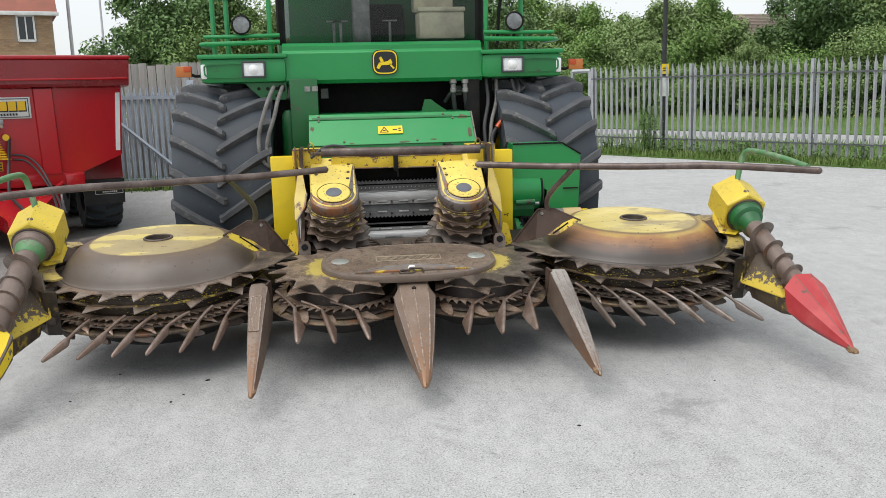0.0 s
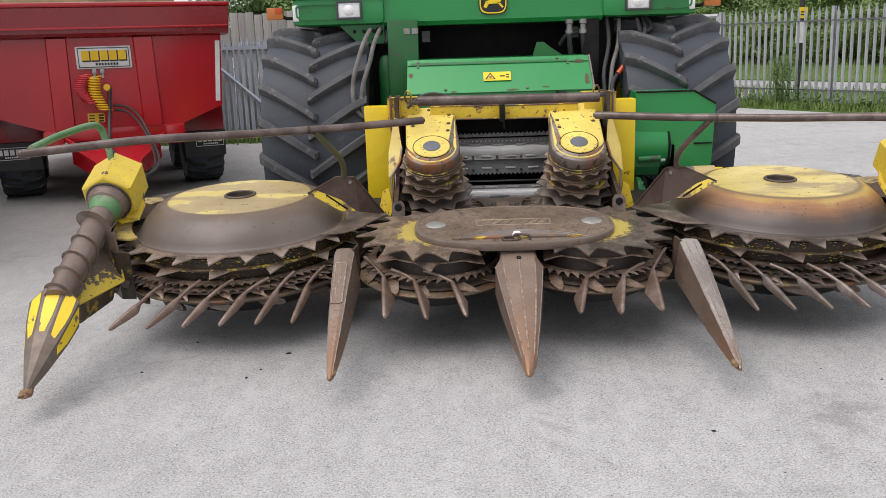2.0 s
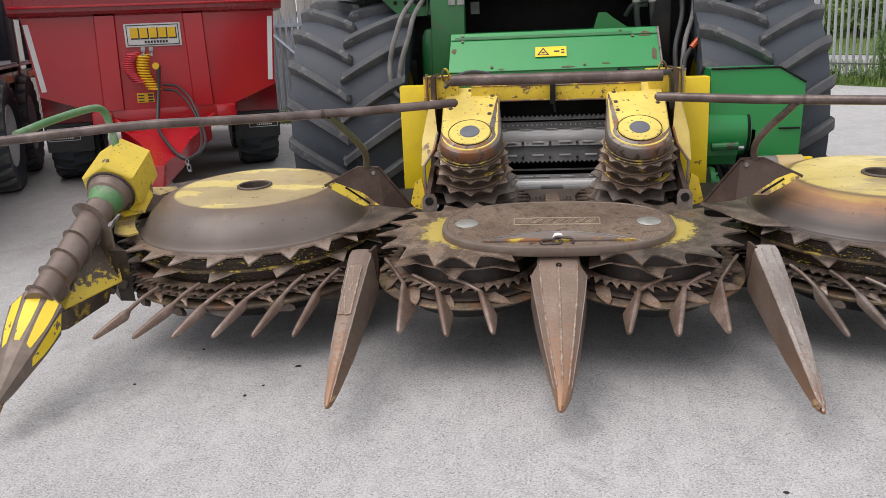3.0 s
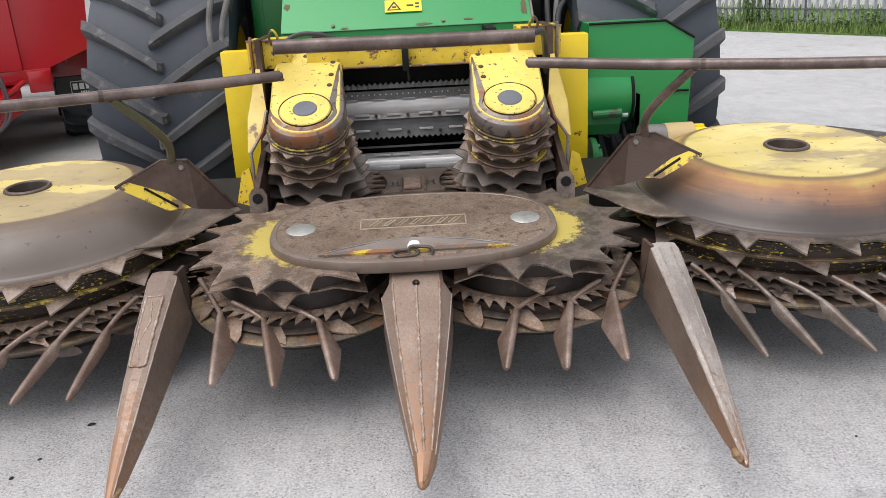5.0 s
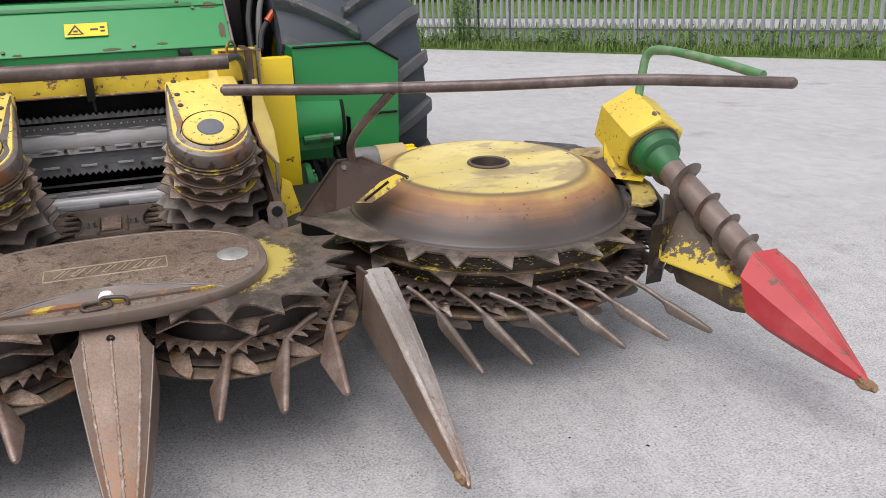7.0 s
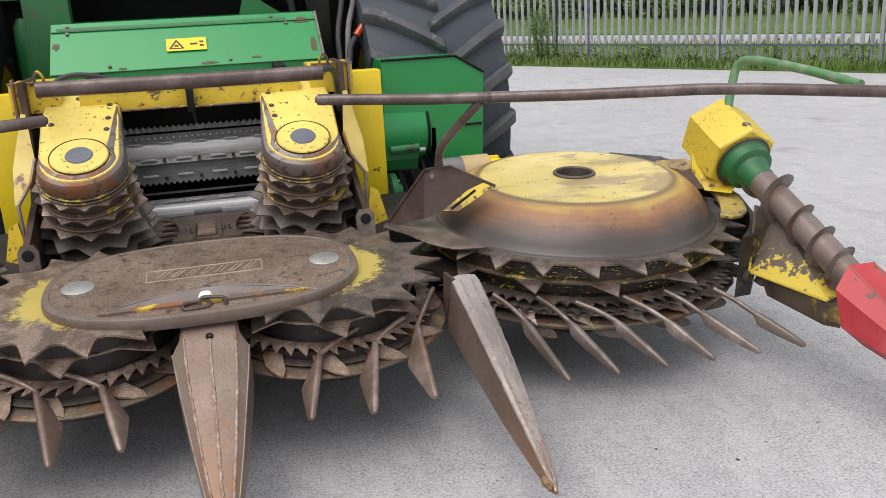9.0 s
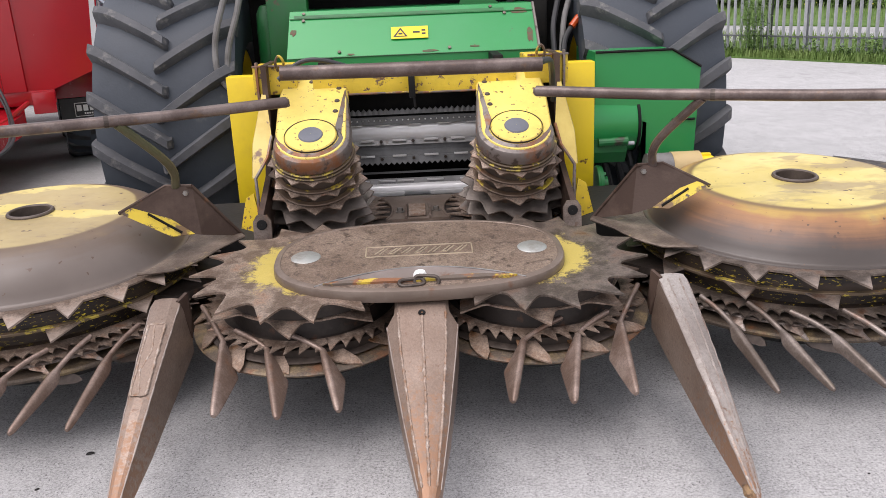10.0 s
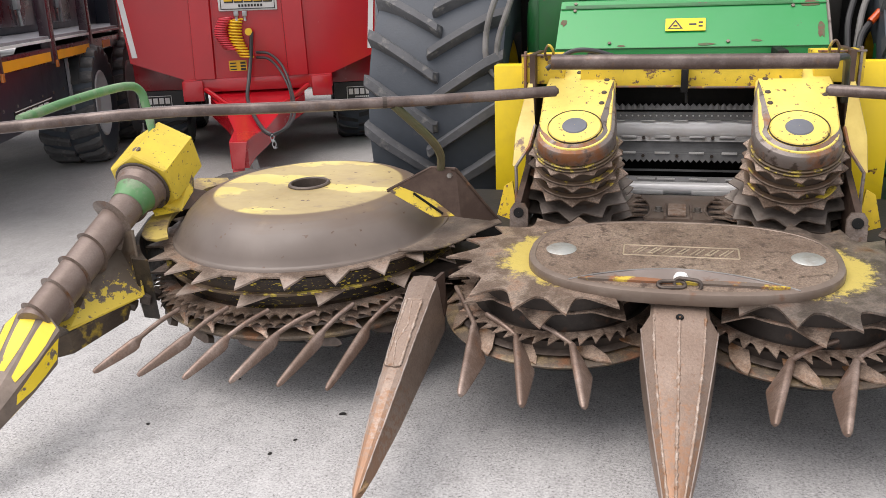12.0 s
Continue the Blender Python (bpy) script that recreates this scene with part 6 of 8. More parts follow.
    ring_faces(bm, [[hw(s * x, y, z) for x, y, z in br_], [hw(s * (x + 0.006), y + 0.006, z + 0.004) for x, y, z in br_]])
    hpart("foot_bracket", bm, M_BRKT, "dark brown bracket", house)
    # faceted nose cone
    bm = bmesh.new()
    c0, c1 = Vector((2.268, 0.318, 0.397)) if s < 0 else Vector((2.283, 0.335, 0.42)), Vector((2.292, -0.15, 0.235)) if s > 0 else Vector((2.245, -0.1, 0.14))
    rows = []
    for f, w, h in ((0.0, 0.1, 0.085), (0.04, 0.132, 0.115), (0.3, 0.11, 0.1)) + ((0.65, 0.064, 0.074), (0.93, 0.02, 0.028), (1.0, 0.004, 0.006)) if s < 0 else ((0.0, 0.1, 0.1), (0.03, 0.138, 0.13), (0.3, 0.109, 0.105), (0.65, 0.06, 0.066), (0.93, 0.02, 0.026), (1.0, 0.004, 0.006)):
        p = c0.lerp(c1, f)
        row = []
        for k in range(8):
            a = math.pi / 4 * k + math.pi / 8
            row.append(hw(s * (p.x + w * math.cos(a)), p.y + 0.45 * h * math.sin(a), p.z + h * math.sin(a) - (0.03 if math.sin(a) < 0 else 0) * (1 - f)))
        rows.append(row)
    ring_faces(bm, rows)
    cone = hpart("nose_cone", bm, M_CONE if s > 0 else M_NOSE, "faded red nose cone" if s > 0 else "brown nose cone with yellow patches", smooth=20)
    if s < 0:
        for k in range(8):
            j = (k + 1) % 8
            bm = bmesh.new()
            lo, hi = [], []
            for i, f, u in ((1, 0.06, 0.2), (1, 0.6, 0.14), (2, 0.1, 0.16), (2, 0.6, 0.3)):
                row_a, row_b = rows[i], rows[i + 1]
                mid = sum(row_a, Vector()) / 8 * (1 - f) + sum(row_b, Vector()) / 8 * f
                for w in (u, 1 - u):
                    p = row_a[k].lerp(row_a[j], w).lerp(row_b[k].lerp(row_b[j], w), f)
                    out = (p - mid).normalized()
                    lo.append(p - out * 0.002)
                    hi.append(p + out * 0.002)
            order = (0, 2, 4, 6, 7, 5, 3, 1)
            vl, vh = [[bm.verts.new(pts[q]) for q in range(8)] for pts in (lo, hi)]
            for q in (0, 2, 4):
                bm.faces.new((vh[q], vh[q + 1], vh[q + 3], vh[q + 2]))
                bm.faces.new((vl[q], vl[q + 2], vl[q + 3], vl[q + 1]))
            for q, w in zip(order, order[1:] + order[:1]):
                bm.faces.new((vl[q], vl[w], vh[w], vh[q]))
            hpart("painted_facet", bm, M_NOSEY, "chipped yellow paint", cone)
    bm = bmesh.new()
    e0 = c0.lerp(c1, 0.97)
    torn_tip(bm, hw(s * e0.x, e0.y, e0.z - 0.012), (0.026, 0.05, 0.016), 8.0 + s)
    hpart("nose_tip", bm, M_RUSTTIP, "rusty worn tip caked with dirt", cone, smooth=50)
    if s > 0:
        for k in (1, 2):
            bm = bmesh.new()
            tube(bm, [rows[i][k] for i in range(1, 5)], 0.0028, 6, 0.0016)
            hpart("cone_ridge", bm, M_CONEEDGE, "paint rubbed off along the ridge", cone)
    # side sheet below the screw: paint is left along its lower edge
    A, E, D, C, B = (Vector((s * x, y, z)) for x, y, z in ((2.14, 0.81, 0.668), (2.27, 0.86, 0.62), (2.285, 0.44, 0.405), (2.205, 0.435, 0.38), (2.1, 0.768, 0.405)))
    ex = (C - B).normalized()
    ez = ex.cross(A - B).normalized() * s
    ey = ez.cross(ex)
    if ey.dot(A - B) < 0:
        ey = -ey
    sm = Matrix((ex, ey, ez)).transposed().to_4x4()
    sm.translation = B
    inv = sm.inverted()
    bm = bmesh.new()
    loc = [inv @ p for p in (A, E, D, C, B)]
    for tri in ((0, 1, 4), (1, 2, 3), (1, 3, 4)):
        lo = [loc[k] for k in tri]
        ring_faces(bm, [lo, [p + Vector((0, 0, -0.004 * s)) for p in lo]])
    tube(bm, [loc[0], loc[4], loc[3]], 0.006, 6)
    ob = part("side_sheet", bm, M_YSHEET, header, "sloping side sheet, yellow paint left along its lower edge")
    ob.matrix_basis = sm
    # beam below, with a cut end
    bm = bmesh.new()
    top_ = [hw(s * x, y, z) for x, y, z in ((2.13, 0.735, 0.392), (2.25, 0.85, 0.42), (2.29, 0.5, 0.39), (2.25, 0.4, 0.35), (2.2, 0.43, 0.368))]
    low_ = [hw(s * x, y, z) for x, y, z in ((2.15, 0.715, 0.315), (2.25, 0.83, 0.32), (2.29, 0.5, 0.285), (2.25, 0.41, 0.275), (2.21, 0.45, 0.278))]
    ring_faces(bm, [low_, top_])
    beam = hpart("divider_beam", bm, M_GRIME2, "dark divider beam with paint remains")
    bm = bmesh.new()
    for x, y, z, r_ in ((2.1, 0.79, 0.39, 0.022), (2.14, 0.745, 0.37, 0.017), (2.1, 0.86, 0.38, 0.02)):
        box(bm, hw(s * x, y, z), (r_ * 2, r_ * 2.4, r_ * 2), pose(0, 0, 0, 10, 20, 15), bevel=0.006)
    hpart("hinge_block", bm, M_CHAIN, "", beam)
    # curved guard round the big rotor
    bm = bmesh.new()
    outl = []
    for k in range(11):
        a = radians(-38 + 66 * k / 10)
        outl.append((s * (1.576 + 0.622 * math.cos(a)), 0.372 + 0.622 * math.sin(a)))
    outl += [(s * x, y) for x, y in ((2.16, 0.7), (2.26, 0.6), (2.275, 0.45), (2.27, 0.3), (2.255, 0.18), (2.235, 0.08), (2.2, 0.0), (2.15, -0.04), (2.1, -0.045))]
    ring_faces(bm, [[(x, y, -0.014) for x, y in outl], [(x, y, -0.004 + 0.05 * max(0.0, min(1.0, y / 0.5)) * max(0.0, (abs(x) - 2.1) / 0.17)) for x, y in outl]])
    hpart("rotor_guard", bm, M_GUARDY, "yellow sheet guard beside the rotor", smooth=20)
    bm = bmesh.new()
    outl = [(s * (1.576 + 0.74 * math.cos(radians(a))), 0.372 + 0.74 * math.sin(radians(a))) for a in range(-50, 21, 5)]
    outl += [(s * x, y) for x, y in ((2.29, 0.85), (2.36, 0.7), (2.33, 0.25), (2.22, -0.08), (2.13, -0.19))]
    plate(bm, outl, 0.265, pose(0, 0, -0.03))
    hpart("end_frame", bm, M_ENDF, "dark end frame below the guard")
    bm = bmesh.new()
    plate(bm, [(s * x, y) for x, y in ((2.06, 0.62), (2.27, 0.4), (2.27, 0.85), (2.05, 1.0), (1.95, 0.85))], 0.25, pose(0, 0, -0.02))
    hpart("end_frame", bm, M_ENDF, "dark end frame below the guard")
    # green tube loop above the housing
    bm = bmesh.new()
    tube(bm, smooth_path([hw(s * 2.28, 1.25, 0.99), hw(s * 2.31, 1.27, 1.1), hw(s * 2.33, 1.265, 1.175), hw(s * 2.35, 1.18, 1.2), hw(s * 2.4, 0.9, 1.175), hw(s * 2.42, 0.62, 1.14)], 6), 0.019, 12)
    hpart("loop_tube", bm, M_LGREEN, "worn green tube loop")


M_CONEEDGE = mat("rubbed_red_ridge", (0.36, 0.12, 0.1), (0.2, 0.14, 0.12), 22, 0.42, 0.6, 0.5, 0.45, 0.1, 0.2, 90)
# near-black base holds the shade of the gap between rotor and divider
M_ENDF = mat("shaded_end_frame", (0.0225, 0.018, 0.0142), (0.0525, 0.039, 0.027), 8, 0.46, 0.64, 0.5, 0.4, 0.2, 0.6, 70, (0.16, 0.11, 0.04), 14, 0.6, 0.68)
M_NOSE = mat("brown_nose", (0.13, 0.1, 0.078), (0.2, 0.155, 0.125), 5, 0.45, 0.65, 0.5, 0.42, 0.2, 0.25, 90)
M_NOSEY = mat("chipped_nose_yellow", (0.75, 0.55, 0.025), (0.13, 0.1, 0.078), 12, 0.6, 0.63, 0.45, 0.55, 0, 0.15, 80)
for side in (-1, 1):
    screw_divider(side)

# ---- gathering drums and yellow intake frame ----
FT = 28
M_YRING = mat("rusty_ring_with_paint", (0.13, 0.085, 0.055), (0.5, 0.37, 0.04), 6, 0.54, 0.58, 0.5, 0.45, 0.15, 0.3, 80, RUST, 14, 0.56, 0.68)
M_YFLARE = mat("dusty_flare_yellow", (0.6, 0.47, 0.12), (0.46, 0.33, 0.07), 4, 0.42, 0.66, 0.45, 0.55, 0, 0.12, 80, (0.16, 0.09, 0.05), 12, 0.6, 0.66)
M_CAPC = mat("blue_grey_cap", (0.15, 0.16, 0.185), (0.19, 0.195, 0.215), 6, 0.45, 0.7, 0.42, 0.36, 0.4, 0.1, 90)
M_DISCG = mat("dark_grey_disc", (0.14, 0.116, 0.1), (0.225, 0.195, 0.17), 6, 0.46, 0.7, 0.45, 0.38, 0.35, 0.3, 80, (0.15, 0.08, 0.045), 10, 0.6, 0.75)
for s in (-1, 1):
    fm = HM.inverted() @ pose(s * 0.45, 1.6, 0.97, FT)
    bm = bmesh.new()
    out = [(0.158 * math.cos(radians(a)), 0.158 * math.sin(radians(a))) for a in range(180, 361, 12)] + [(0.15, 0.36), (0.13, 0.47), (-0.15, 0.47), (-0.168, 0.3)]
    out = [(-s * x, y) for x, y in out]
    ring_faces(bm, [[fm @ Vector((x, y, -0.07)) for x, y in out], [fm @ Vector((x, y, -0.012)) for x, y in out], [fm @ Vector((x * 0.95, y * 0.96, 0.0)) for x, y in out]])
    drum = hpart("drum_housing", bm, M_YDUST, "yellow drum housing rubbed to bare metal at its rim")
    # thick bare rim round the front and up the inner edge
    bm = bmesh.new()
    base = [(math.cos(radians(a)) * 0.16, math.sin(radians(a)) * 0.16, math.cos(radians(a)), math.sin(radians(a))) for a in range(172, 361, 9)]
    base += [(0.158, 0.06, 1, 0), (0.154, 0.16, 1, 0.02), (0.15, 0.27, 1, 0.02), (0.145, 0.34, 1, 0.03)]
    rings = []
    for i, (x, y, nx, ny) in enumerate(base):
        f = min(1.0, i / 4, (len(base) - 1 - i) / 3) * 0.9 + 0.1
        rings.append([fm @ Vector((-s * (x + nx * d * f), y + ny * d * f, z)) for d, z in ((0.0, -0.074), (0.014, -0.072), (0.0165, -0.066), (0.0135, -0.022), (0.008, -0.012), (-0.002, -0.006), (-0.034 - 0.018 * (i > 20), 0.007), (-0.037 - 0.018 * (i > 20), 0.001), (-0.02, -0.04))])
    ring_faces(bm, rings)
    hpart("rim_band", bm, M_RUBBED, "bare rubbed rim", drum, smooth=28)
    bm = bmesh.new()
    lathe(bm, [(0.001, 0.01), (0.108, 0.01), (0.115, 0.002)], 40, fm)
    hpart("drum_cap", bm, M_YDUST, "round yellow cap", drum)
    bm = bmesh.new()
    lathe(bm, [(0.1148, 0.003), (0.115, 0.0085), (0.1165, 0.0085), (0.117, 0.002)], 40, fm)
    hpart("cap_seam", bm, M_CHAIN, "rusty seam round the cap", drum)
    bm = bmesh.new()
    lathe(bm, [(0.001, 0.016), (0.05, 0.015), (0.056, 0.008)], 28, fm)
    hpart("cap_centre", bm, M_CAPC, "blue-grey steel centre", drum)
    for x, y in ((0.1, 0.18), (0.105, 0.26), (0.11, 0.36), (-0.02, 0.42), (-0.12, 0.24)):
        bm = bmesh.new()
        lathe(bm, [(0.001, 0.005), (0.01, 0.004), (0.013, 0.0)], 10, fm @ pose(-s * x, y, 0))
        hpart("rivet", bm, M_CHAIN, "", drum)
    bm = bmesh.new()
    lathe(bm, [(0.15, -0.072), (0.168, -0.074), (0.166, -0.12), (0.158, -0.13), (0.154, -0.26), (0.15, -0.5)], 36, fm)
    core = hpart("drum_core", bm, M_YRUST, "dark gathering drum with toothed discs")
    for z, r in ((-0.082, 0.182), (-0.097, 0.185), (-0.17, 0.187), (-0.24, 0.189)):
        bm = bmesh.new()
        lathe(bm, [(0.165, z + 0.005), (r - 0.004, z + 0.005), (r, z + 0.002), (r - 0.002, z - 0.003), (0.165, z - 0.004)], 40, fm)
        hpart("ring", bm, M_YBAND if z > -0.1 else M_YRING, "chipped yellow ring", core)
    for k, (z, n, r0, r1, v, c) in enumerate(((-0.104, 14, 0.187, 0.208, 0.2, 1.25), (-0.177, 13, 0.189, 0.214, 0.2, 1.25), (-0.248, 12, 0.194, 0.228, 0.1, 1.25),
                                              (-0.315, 11, 0.204, 0.25, 0.05, 1.3), (-0.378, 11, 0.21, 0.257, 0.05, 1.3), (-0.442, 11, 0.212, 0.26, 0.05, 1.3))):
        bm = bmesh.new()
        toothed(bm, n, 0.1, r0, r1, 0.006, fm @ pose(0, 0, z, 0, 0, 7 * k), 0.05, v, c, 0.006, 51 + k)
        hpart("toothed_disc", bm, M_TOOTH if k < 3 else M_DISCG, "" if k < 3 else "dark grey toothed disc", core)
    # yellow box post and flange, given in world coordinates
    bm = bmesh.new()
    box(bm, (s * 0.82, 2.2, 0.83), (0.18, 0.1, 0.72), bevel=0.006)
    post = part("frame_post", bm, M_YELLOW, header, "clean yellow box post")
    bm = bmesh.new()
    for z in (0.56, 1.06):
        rod(bm, (s * 0.755, 2.145, z), (s * 0.755, 2.155, z), 0.012, seg=10)
    part("bolt_hole", bm, M_BLACK, post)
    bm = bmesh.new()
    pr = [(1.86, 1.26), (2.15, 1.26), (2.15, 0.62), (1.5, 0.52), (1.38, 0.56), (1.42, 0.66), (1.72, 0.78), (1.86, 1.0)]
    ring_faces(bm, [[(s * 0.66, y, z) for y, z in pr], [(s * 0.685, y, z) for y, z in pr]])
    part("cheek_plate", bm, M_BRKT, header, "dark cheek plate beside the drum")
    bm = bmesh.new()
    pr = [(s * 0.672, 1.86, 1.13), (s * 0.69, 1.86, 1.13), (s * 0.722, 1.69, 0.93), (s * 0.722, 1.605, 0.795), (s * 0.7, 1.59, 0.8), (s * 0.652, 1.64, 0.88), (s * 0.64, 1.72, 0.96)]
    ring_faces(bm, [pr, [(x + s * 0.004, y + 0.014, z + 0.002) for x, y, z in pr]])
    part("cheek_flare", bm, M_YFLARE, header, "dusty yellow flared sheet")
    bm = bmesh.new()
    pr = [(s * 0.725, 1.605, 0.725), (s * 0.765, 1.62, 0.7), (s * 0.805, 1.62, 0.54), (s * 0.72, 1.56, 0.545), (s * 0.7, 1.56, 0.62)]
    ring_faces(bm, [pr, [(x, y + 0.02, z) for x, y, z in pr]])
    part("cheek_foot", bm, M_YCHIP, header, "chipped yellow foot of the cheek plate")
    bm = bmesh.new()
    tube(bm, [(s * 0.64, 1.72, 0.96), (s * 0.652, 1.636, 0.88), (s * 0.705, 1.588, 0.797), (s * 0.7, 1.57, 0.73), (s * 0.7, 1.555, 0.57)], 0.008, 6)
    part("cheek_edge", bm, M_RUBBED, header, "rusty sheet edge")
    bm = bmesh.new()
    out = [(-0.038, -0.06), (0.038, -0.06), (0.038, 0.035), (0.022, 0.062), (-0.022, 0.062), (-0.038, 0.035)]
    plate(bm, out, 0.02, pose(s * 0.655, 1.36, 0.625, 80))
    lug = part("lifting_lug", bm, M_STEEL, header, "rounded steel lifting lug with a hole")
    bm = bmesh.new()
    lathe(bm, [(0.001, 0.002), (0.02, 0.002), (0.022, 0.0)], 16, pose(s * 0.655, 1.356, 0.648, 80))
    part("lug_hole", bm, M_BLACK, lug)
    bm = bmesh.new()
    box(bm, (s * 0.635, 2.04, 1.185), (0.2, 0.22, 0.13), bevel=0.005)
    fl = part("corner_flange", bm, M_YCHIP, header, "rusty chipped yellow corner of the frame")
    bm = bmesh.new()
    box(bm, (s * 0.715, 1.93, 1.12), (0.012, 0.03, 0.3), bevel=0.003)
    box(bm, (s * 0.64, 1.925, 1.252), (0.19, 0.022, 0.008), bevel=0.002)
    part("flange_edge", bm, M_RUBBED, fl, "rusty edge")
    bm = bmesh.new()
    tube(bm, smooth_path([(s * 0.585, 1.9, 1.23), (s * 0.58, 1.87, 1.275), (s * 0.6, 1.87, 1.3), (s * 0.618, 1.88, 1.27), (s * 0.612, 1.9, 1.23)], 5), 0.006, 8)
    part("lifting_ring", bm, M_YRING, fl, "small rusty wire ring")

bm = bmesh.new()
box(bm, (-0.235, 1.95, 1.15), (0.45, 0.06, 0.085), bevel=0.006)
part("cross_beam", bm, M_YCHIP, header, "chipped yellow cross beam")
bm = bmesh.new()
box(bm, (0.25, 1.95, 1.145), (0.48, 0.06, 0.085), bevel=0.006)
part("cross_beam", bm, M_YCHIP, header, "chipped yellow cross beam")
for x0, x1, z in ((-0.46, -0.012, 1.1925), (0.012, 0.49, 1.1875), (-0.46, -0.012, 1.1075), (0.012, 0.49, 1.1025)):
    bm = bmesh.new()
    tube(bm, [(x0 + (x1 - x0) * i / 12, 1.92, z) for i in range(13)], 0.0055, 6)
    part("beam_edge", bm, M_LIP, header, "rusty chipped beam edge")
bm = bmesh.new()
rod(bm, (-0.515, 1.335, 1.268), (0.525, 1.345, 1.26), 0.029, seg=18)
for s in (-1, 1):
    rod(bm, (s * 0.47, 1.35, 1.255), (s * 0.6, 1.92, 1.22), 0.013, seg=10)
part("top_bar", bm, M_TUBE, header, "thick rusty brown top bar")
bm = bmesh.new()
box(bm, (0.0, 1.88, 1.145), (0.03, 0.1, 0.11), bevel=0.004)
rod(bm, (0.006, 1.84, 1.1), (0.012, 1.84, 1.045), 0.006, seg=8)
part("latch", bm, M_BLACK, header, "dark latch under the beam")
bm = bmesh.new()
tube(bm, smooth_path([(0.52, 1.36, 1.27), (0.58, 1.5, 1.26), (0.63, 1.75, 1.19), (0.65, 1.84, 1.05)], 6), 0.014, 10)
part("cable", bm, M_HOSE, header)
bm = bmesh.new()
tube(bm, smooth_path([(-0.6, 1.8, 1.2), (-0.5, 1.83, 1.27), (-0.4, 1.84, 1.275), (-0.27, 1.86, 1.235)], 6), 0.011, 10)
part("cable", bm, M_HOSE, header)


# ---- forage harvester ----
AX = (1.3, 3.2, 0.86)
harv = thing("forage_harvester", (0, 3.4, 0), "big green self-propelled forage harvester with a dark cab and large tyres", "harvester")


def tyre_mesh(r, w, lug_h, hub):
    """Bare tyre round the x axis at the origin."""
    bm = bmesh.new()
    seg = 72
    prof = [(hub, -w * 0.36), (hub + 0.02, -w * 0.44), (r * 0.75, -w * 0.5), (r * 0.9, -w * 0.49), (r - lug_h - 0.02, -w * 0.43), (r - lug_h, -w * 0.3), (r - lug_h, 0.0),
            (r - lug_h, w * 0.3), (r - lug_h - 0.02, w * 0.43), (r * 0.9, w * 0.49), (r * 0.75, w * 0.5), (hub + 0.02, w * 0.44), (hub, w * 0.36)]
    rings = [[(x, rr * math.cos(2 * math.pi * i / seg), rr * math.sin(2 * math.pi * i / seg)) for i in range(seg)] for rr, x in prof]
    ring_faces(bm, rings, True, False, False)
    return finish("tyre", bm, M_RUBBER, 30)


def lug_mesh(side, r, w, lug_h, lw, sweep, material):
    """One slanting tread lug with rounded edges, from near the middle of the tread to its shoulder; its inner end lies at angle 0."""
    bm = bmesh.new()
    rings = []
    steps = 9
    for k in range(-1, steps + 1):
        f = max(0, k) / steps
        x = side * w * (0.505 * f ** 0.95 - 0.02 * (1 - f)) if sweep > 0.2 else side * w * (0.05 + 0.45 * f)
        a = -sweep * f ** 0.92
        drop = max(0.0, f - 0.8)
        base = r - lug_h - 0.02 - 0.18 * drop
        topr = r - 0.16 * drop - (lug_h * 0.45 if k < 0 else 0)
        if k < 0:
            x -= side * 0.018
        half = lw * (0.85 + 0.25 * f) / r
        rings.append([(x, rr * math.cos(a + q), rr * math.sin(a + q)) for rr, q in (
            (base, -half * 1.3), (topr - 0.012, -half * 0.98), (topr, -half * 0.7), (topr, half * 0.7), (topr - 0.012, half * 0.98), (base, half * 1.3))])
    ring_faces(bm, rings)
    return finish("lug", bm, material, 40)


def add_lugs(tyre, meshes, count):
    """Lugs as parts of a tyre, left and right ones half a pitch apart."""
    for side, d in zip((0, 1), meshes):
        for i in range(count):
            o = new("lug", d)
            o.parent = tyre
            o.matrix_basis = pose(0, 0, 0, 360 / count * (i + 0.5 * side))


def put(name, d, parent, m, label=""):
    o = new(name, d)
    o.parent = parent
    o.matrix_parent_inverse = ROOT.get(parent.name, Matrix())
    o.matrix_basis = m
    return tagged(o, label)


TYRE = tyre_mesh(0.885, 0.76, 0.055, 0.42)
LUGS = [lug_mesh(side, 0.885, 0.76, 0.055, 0.034, 0.3, M_LUG) for side in (-1, 1)]
bm = bmesh.new()
lathe(bm, [(0.1, 0.1), (0.3, 0.06), (0.36, 0.16), (0.41, 0.2), (0.42, 0.27), (0.44, 0.27)], 40, pose(0, 0, 0, 0, 90))
lathe(bm, [(0.44, -0.27), (0.42, -0.27), (0.4, -0.1), (0.4, 0.2)], 40, pose(0, 0, 0, 0, 90))
RIM = finish("rim", bm, M_YELLOW)
for s in (-1, 1):
    # chevrons point the same way on both tyres
    t = put("wheel_tyre", TYRE, harv, pose(s * AX[0], AX[1], AX[2], 0, 0, 0) @ pose(0, 0, 0, 181 if s < 0 else 187.5), "tall tractor tyre with deep chevron lugs")
    add_lugs(t, LUGS, 20)
    r_ = new("rim", RIM)
    r_.parent = t
    r_.matrix_basis = pose(0, 0, 0, 0, 0, 0 if s > 0 else 180)


def gbox(name, c, size, material, label="", bevel=0.012, m=None, parent=None):
    bm = bmesh.new()
    box(bm, c, size, m, bevel)
    return part(name, bm, material, parent or harv, label)


# front panel under the cab, with a stepped upper lip
bm = bmesh.new()
pr = [(2.86, 1.72), (2.83, 1.75), (2.83, 1.96), (2.86, 1.985), (2.86, 2.02), (2.92, 2.045), (3.4, 2.05), (3.4, 1.72)]
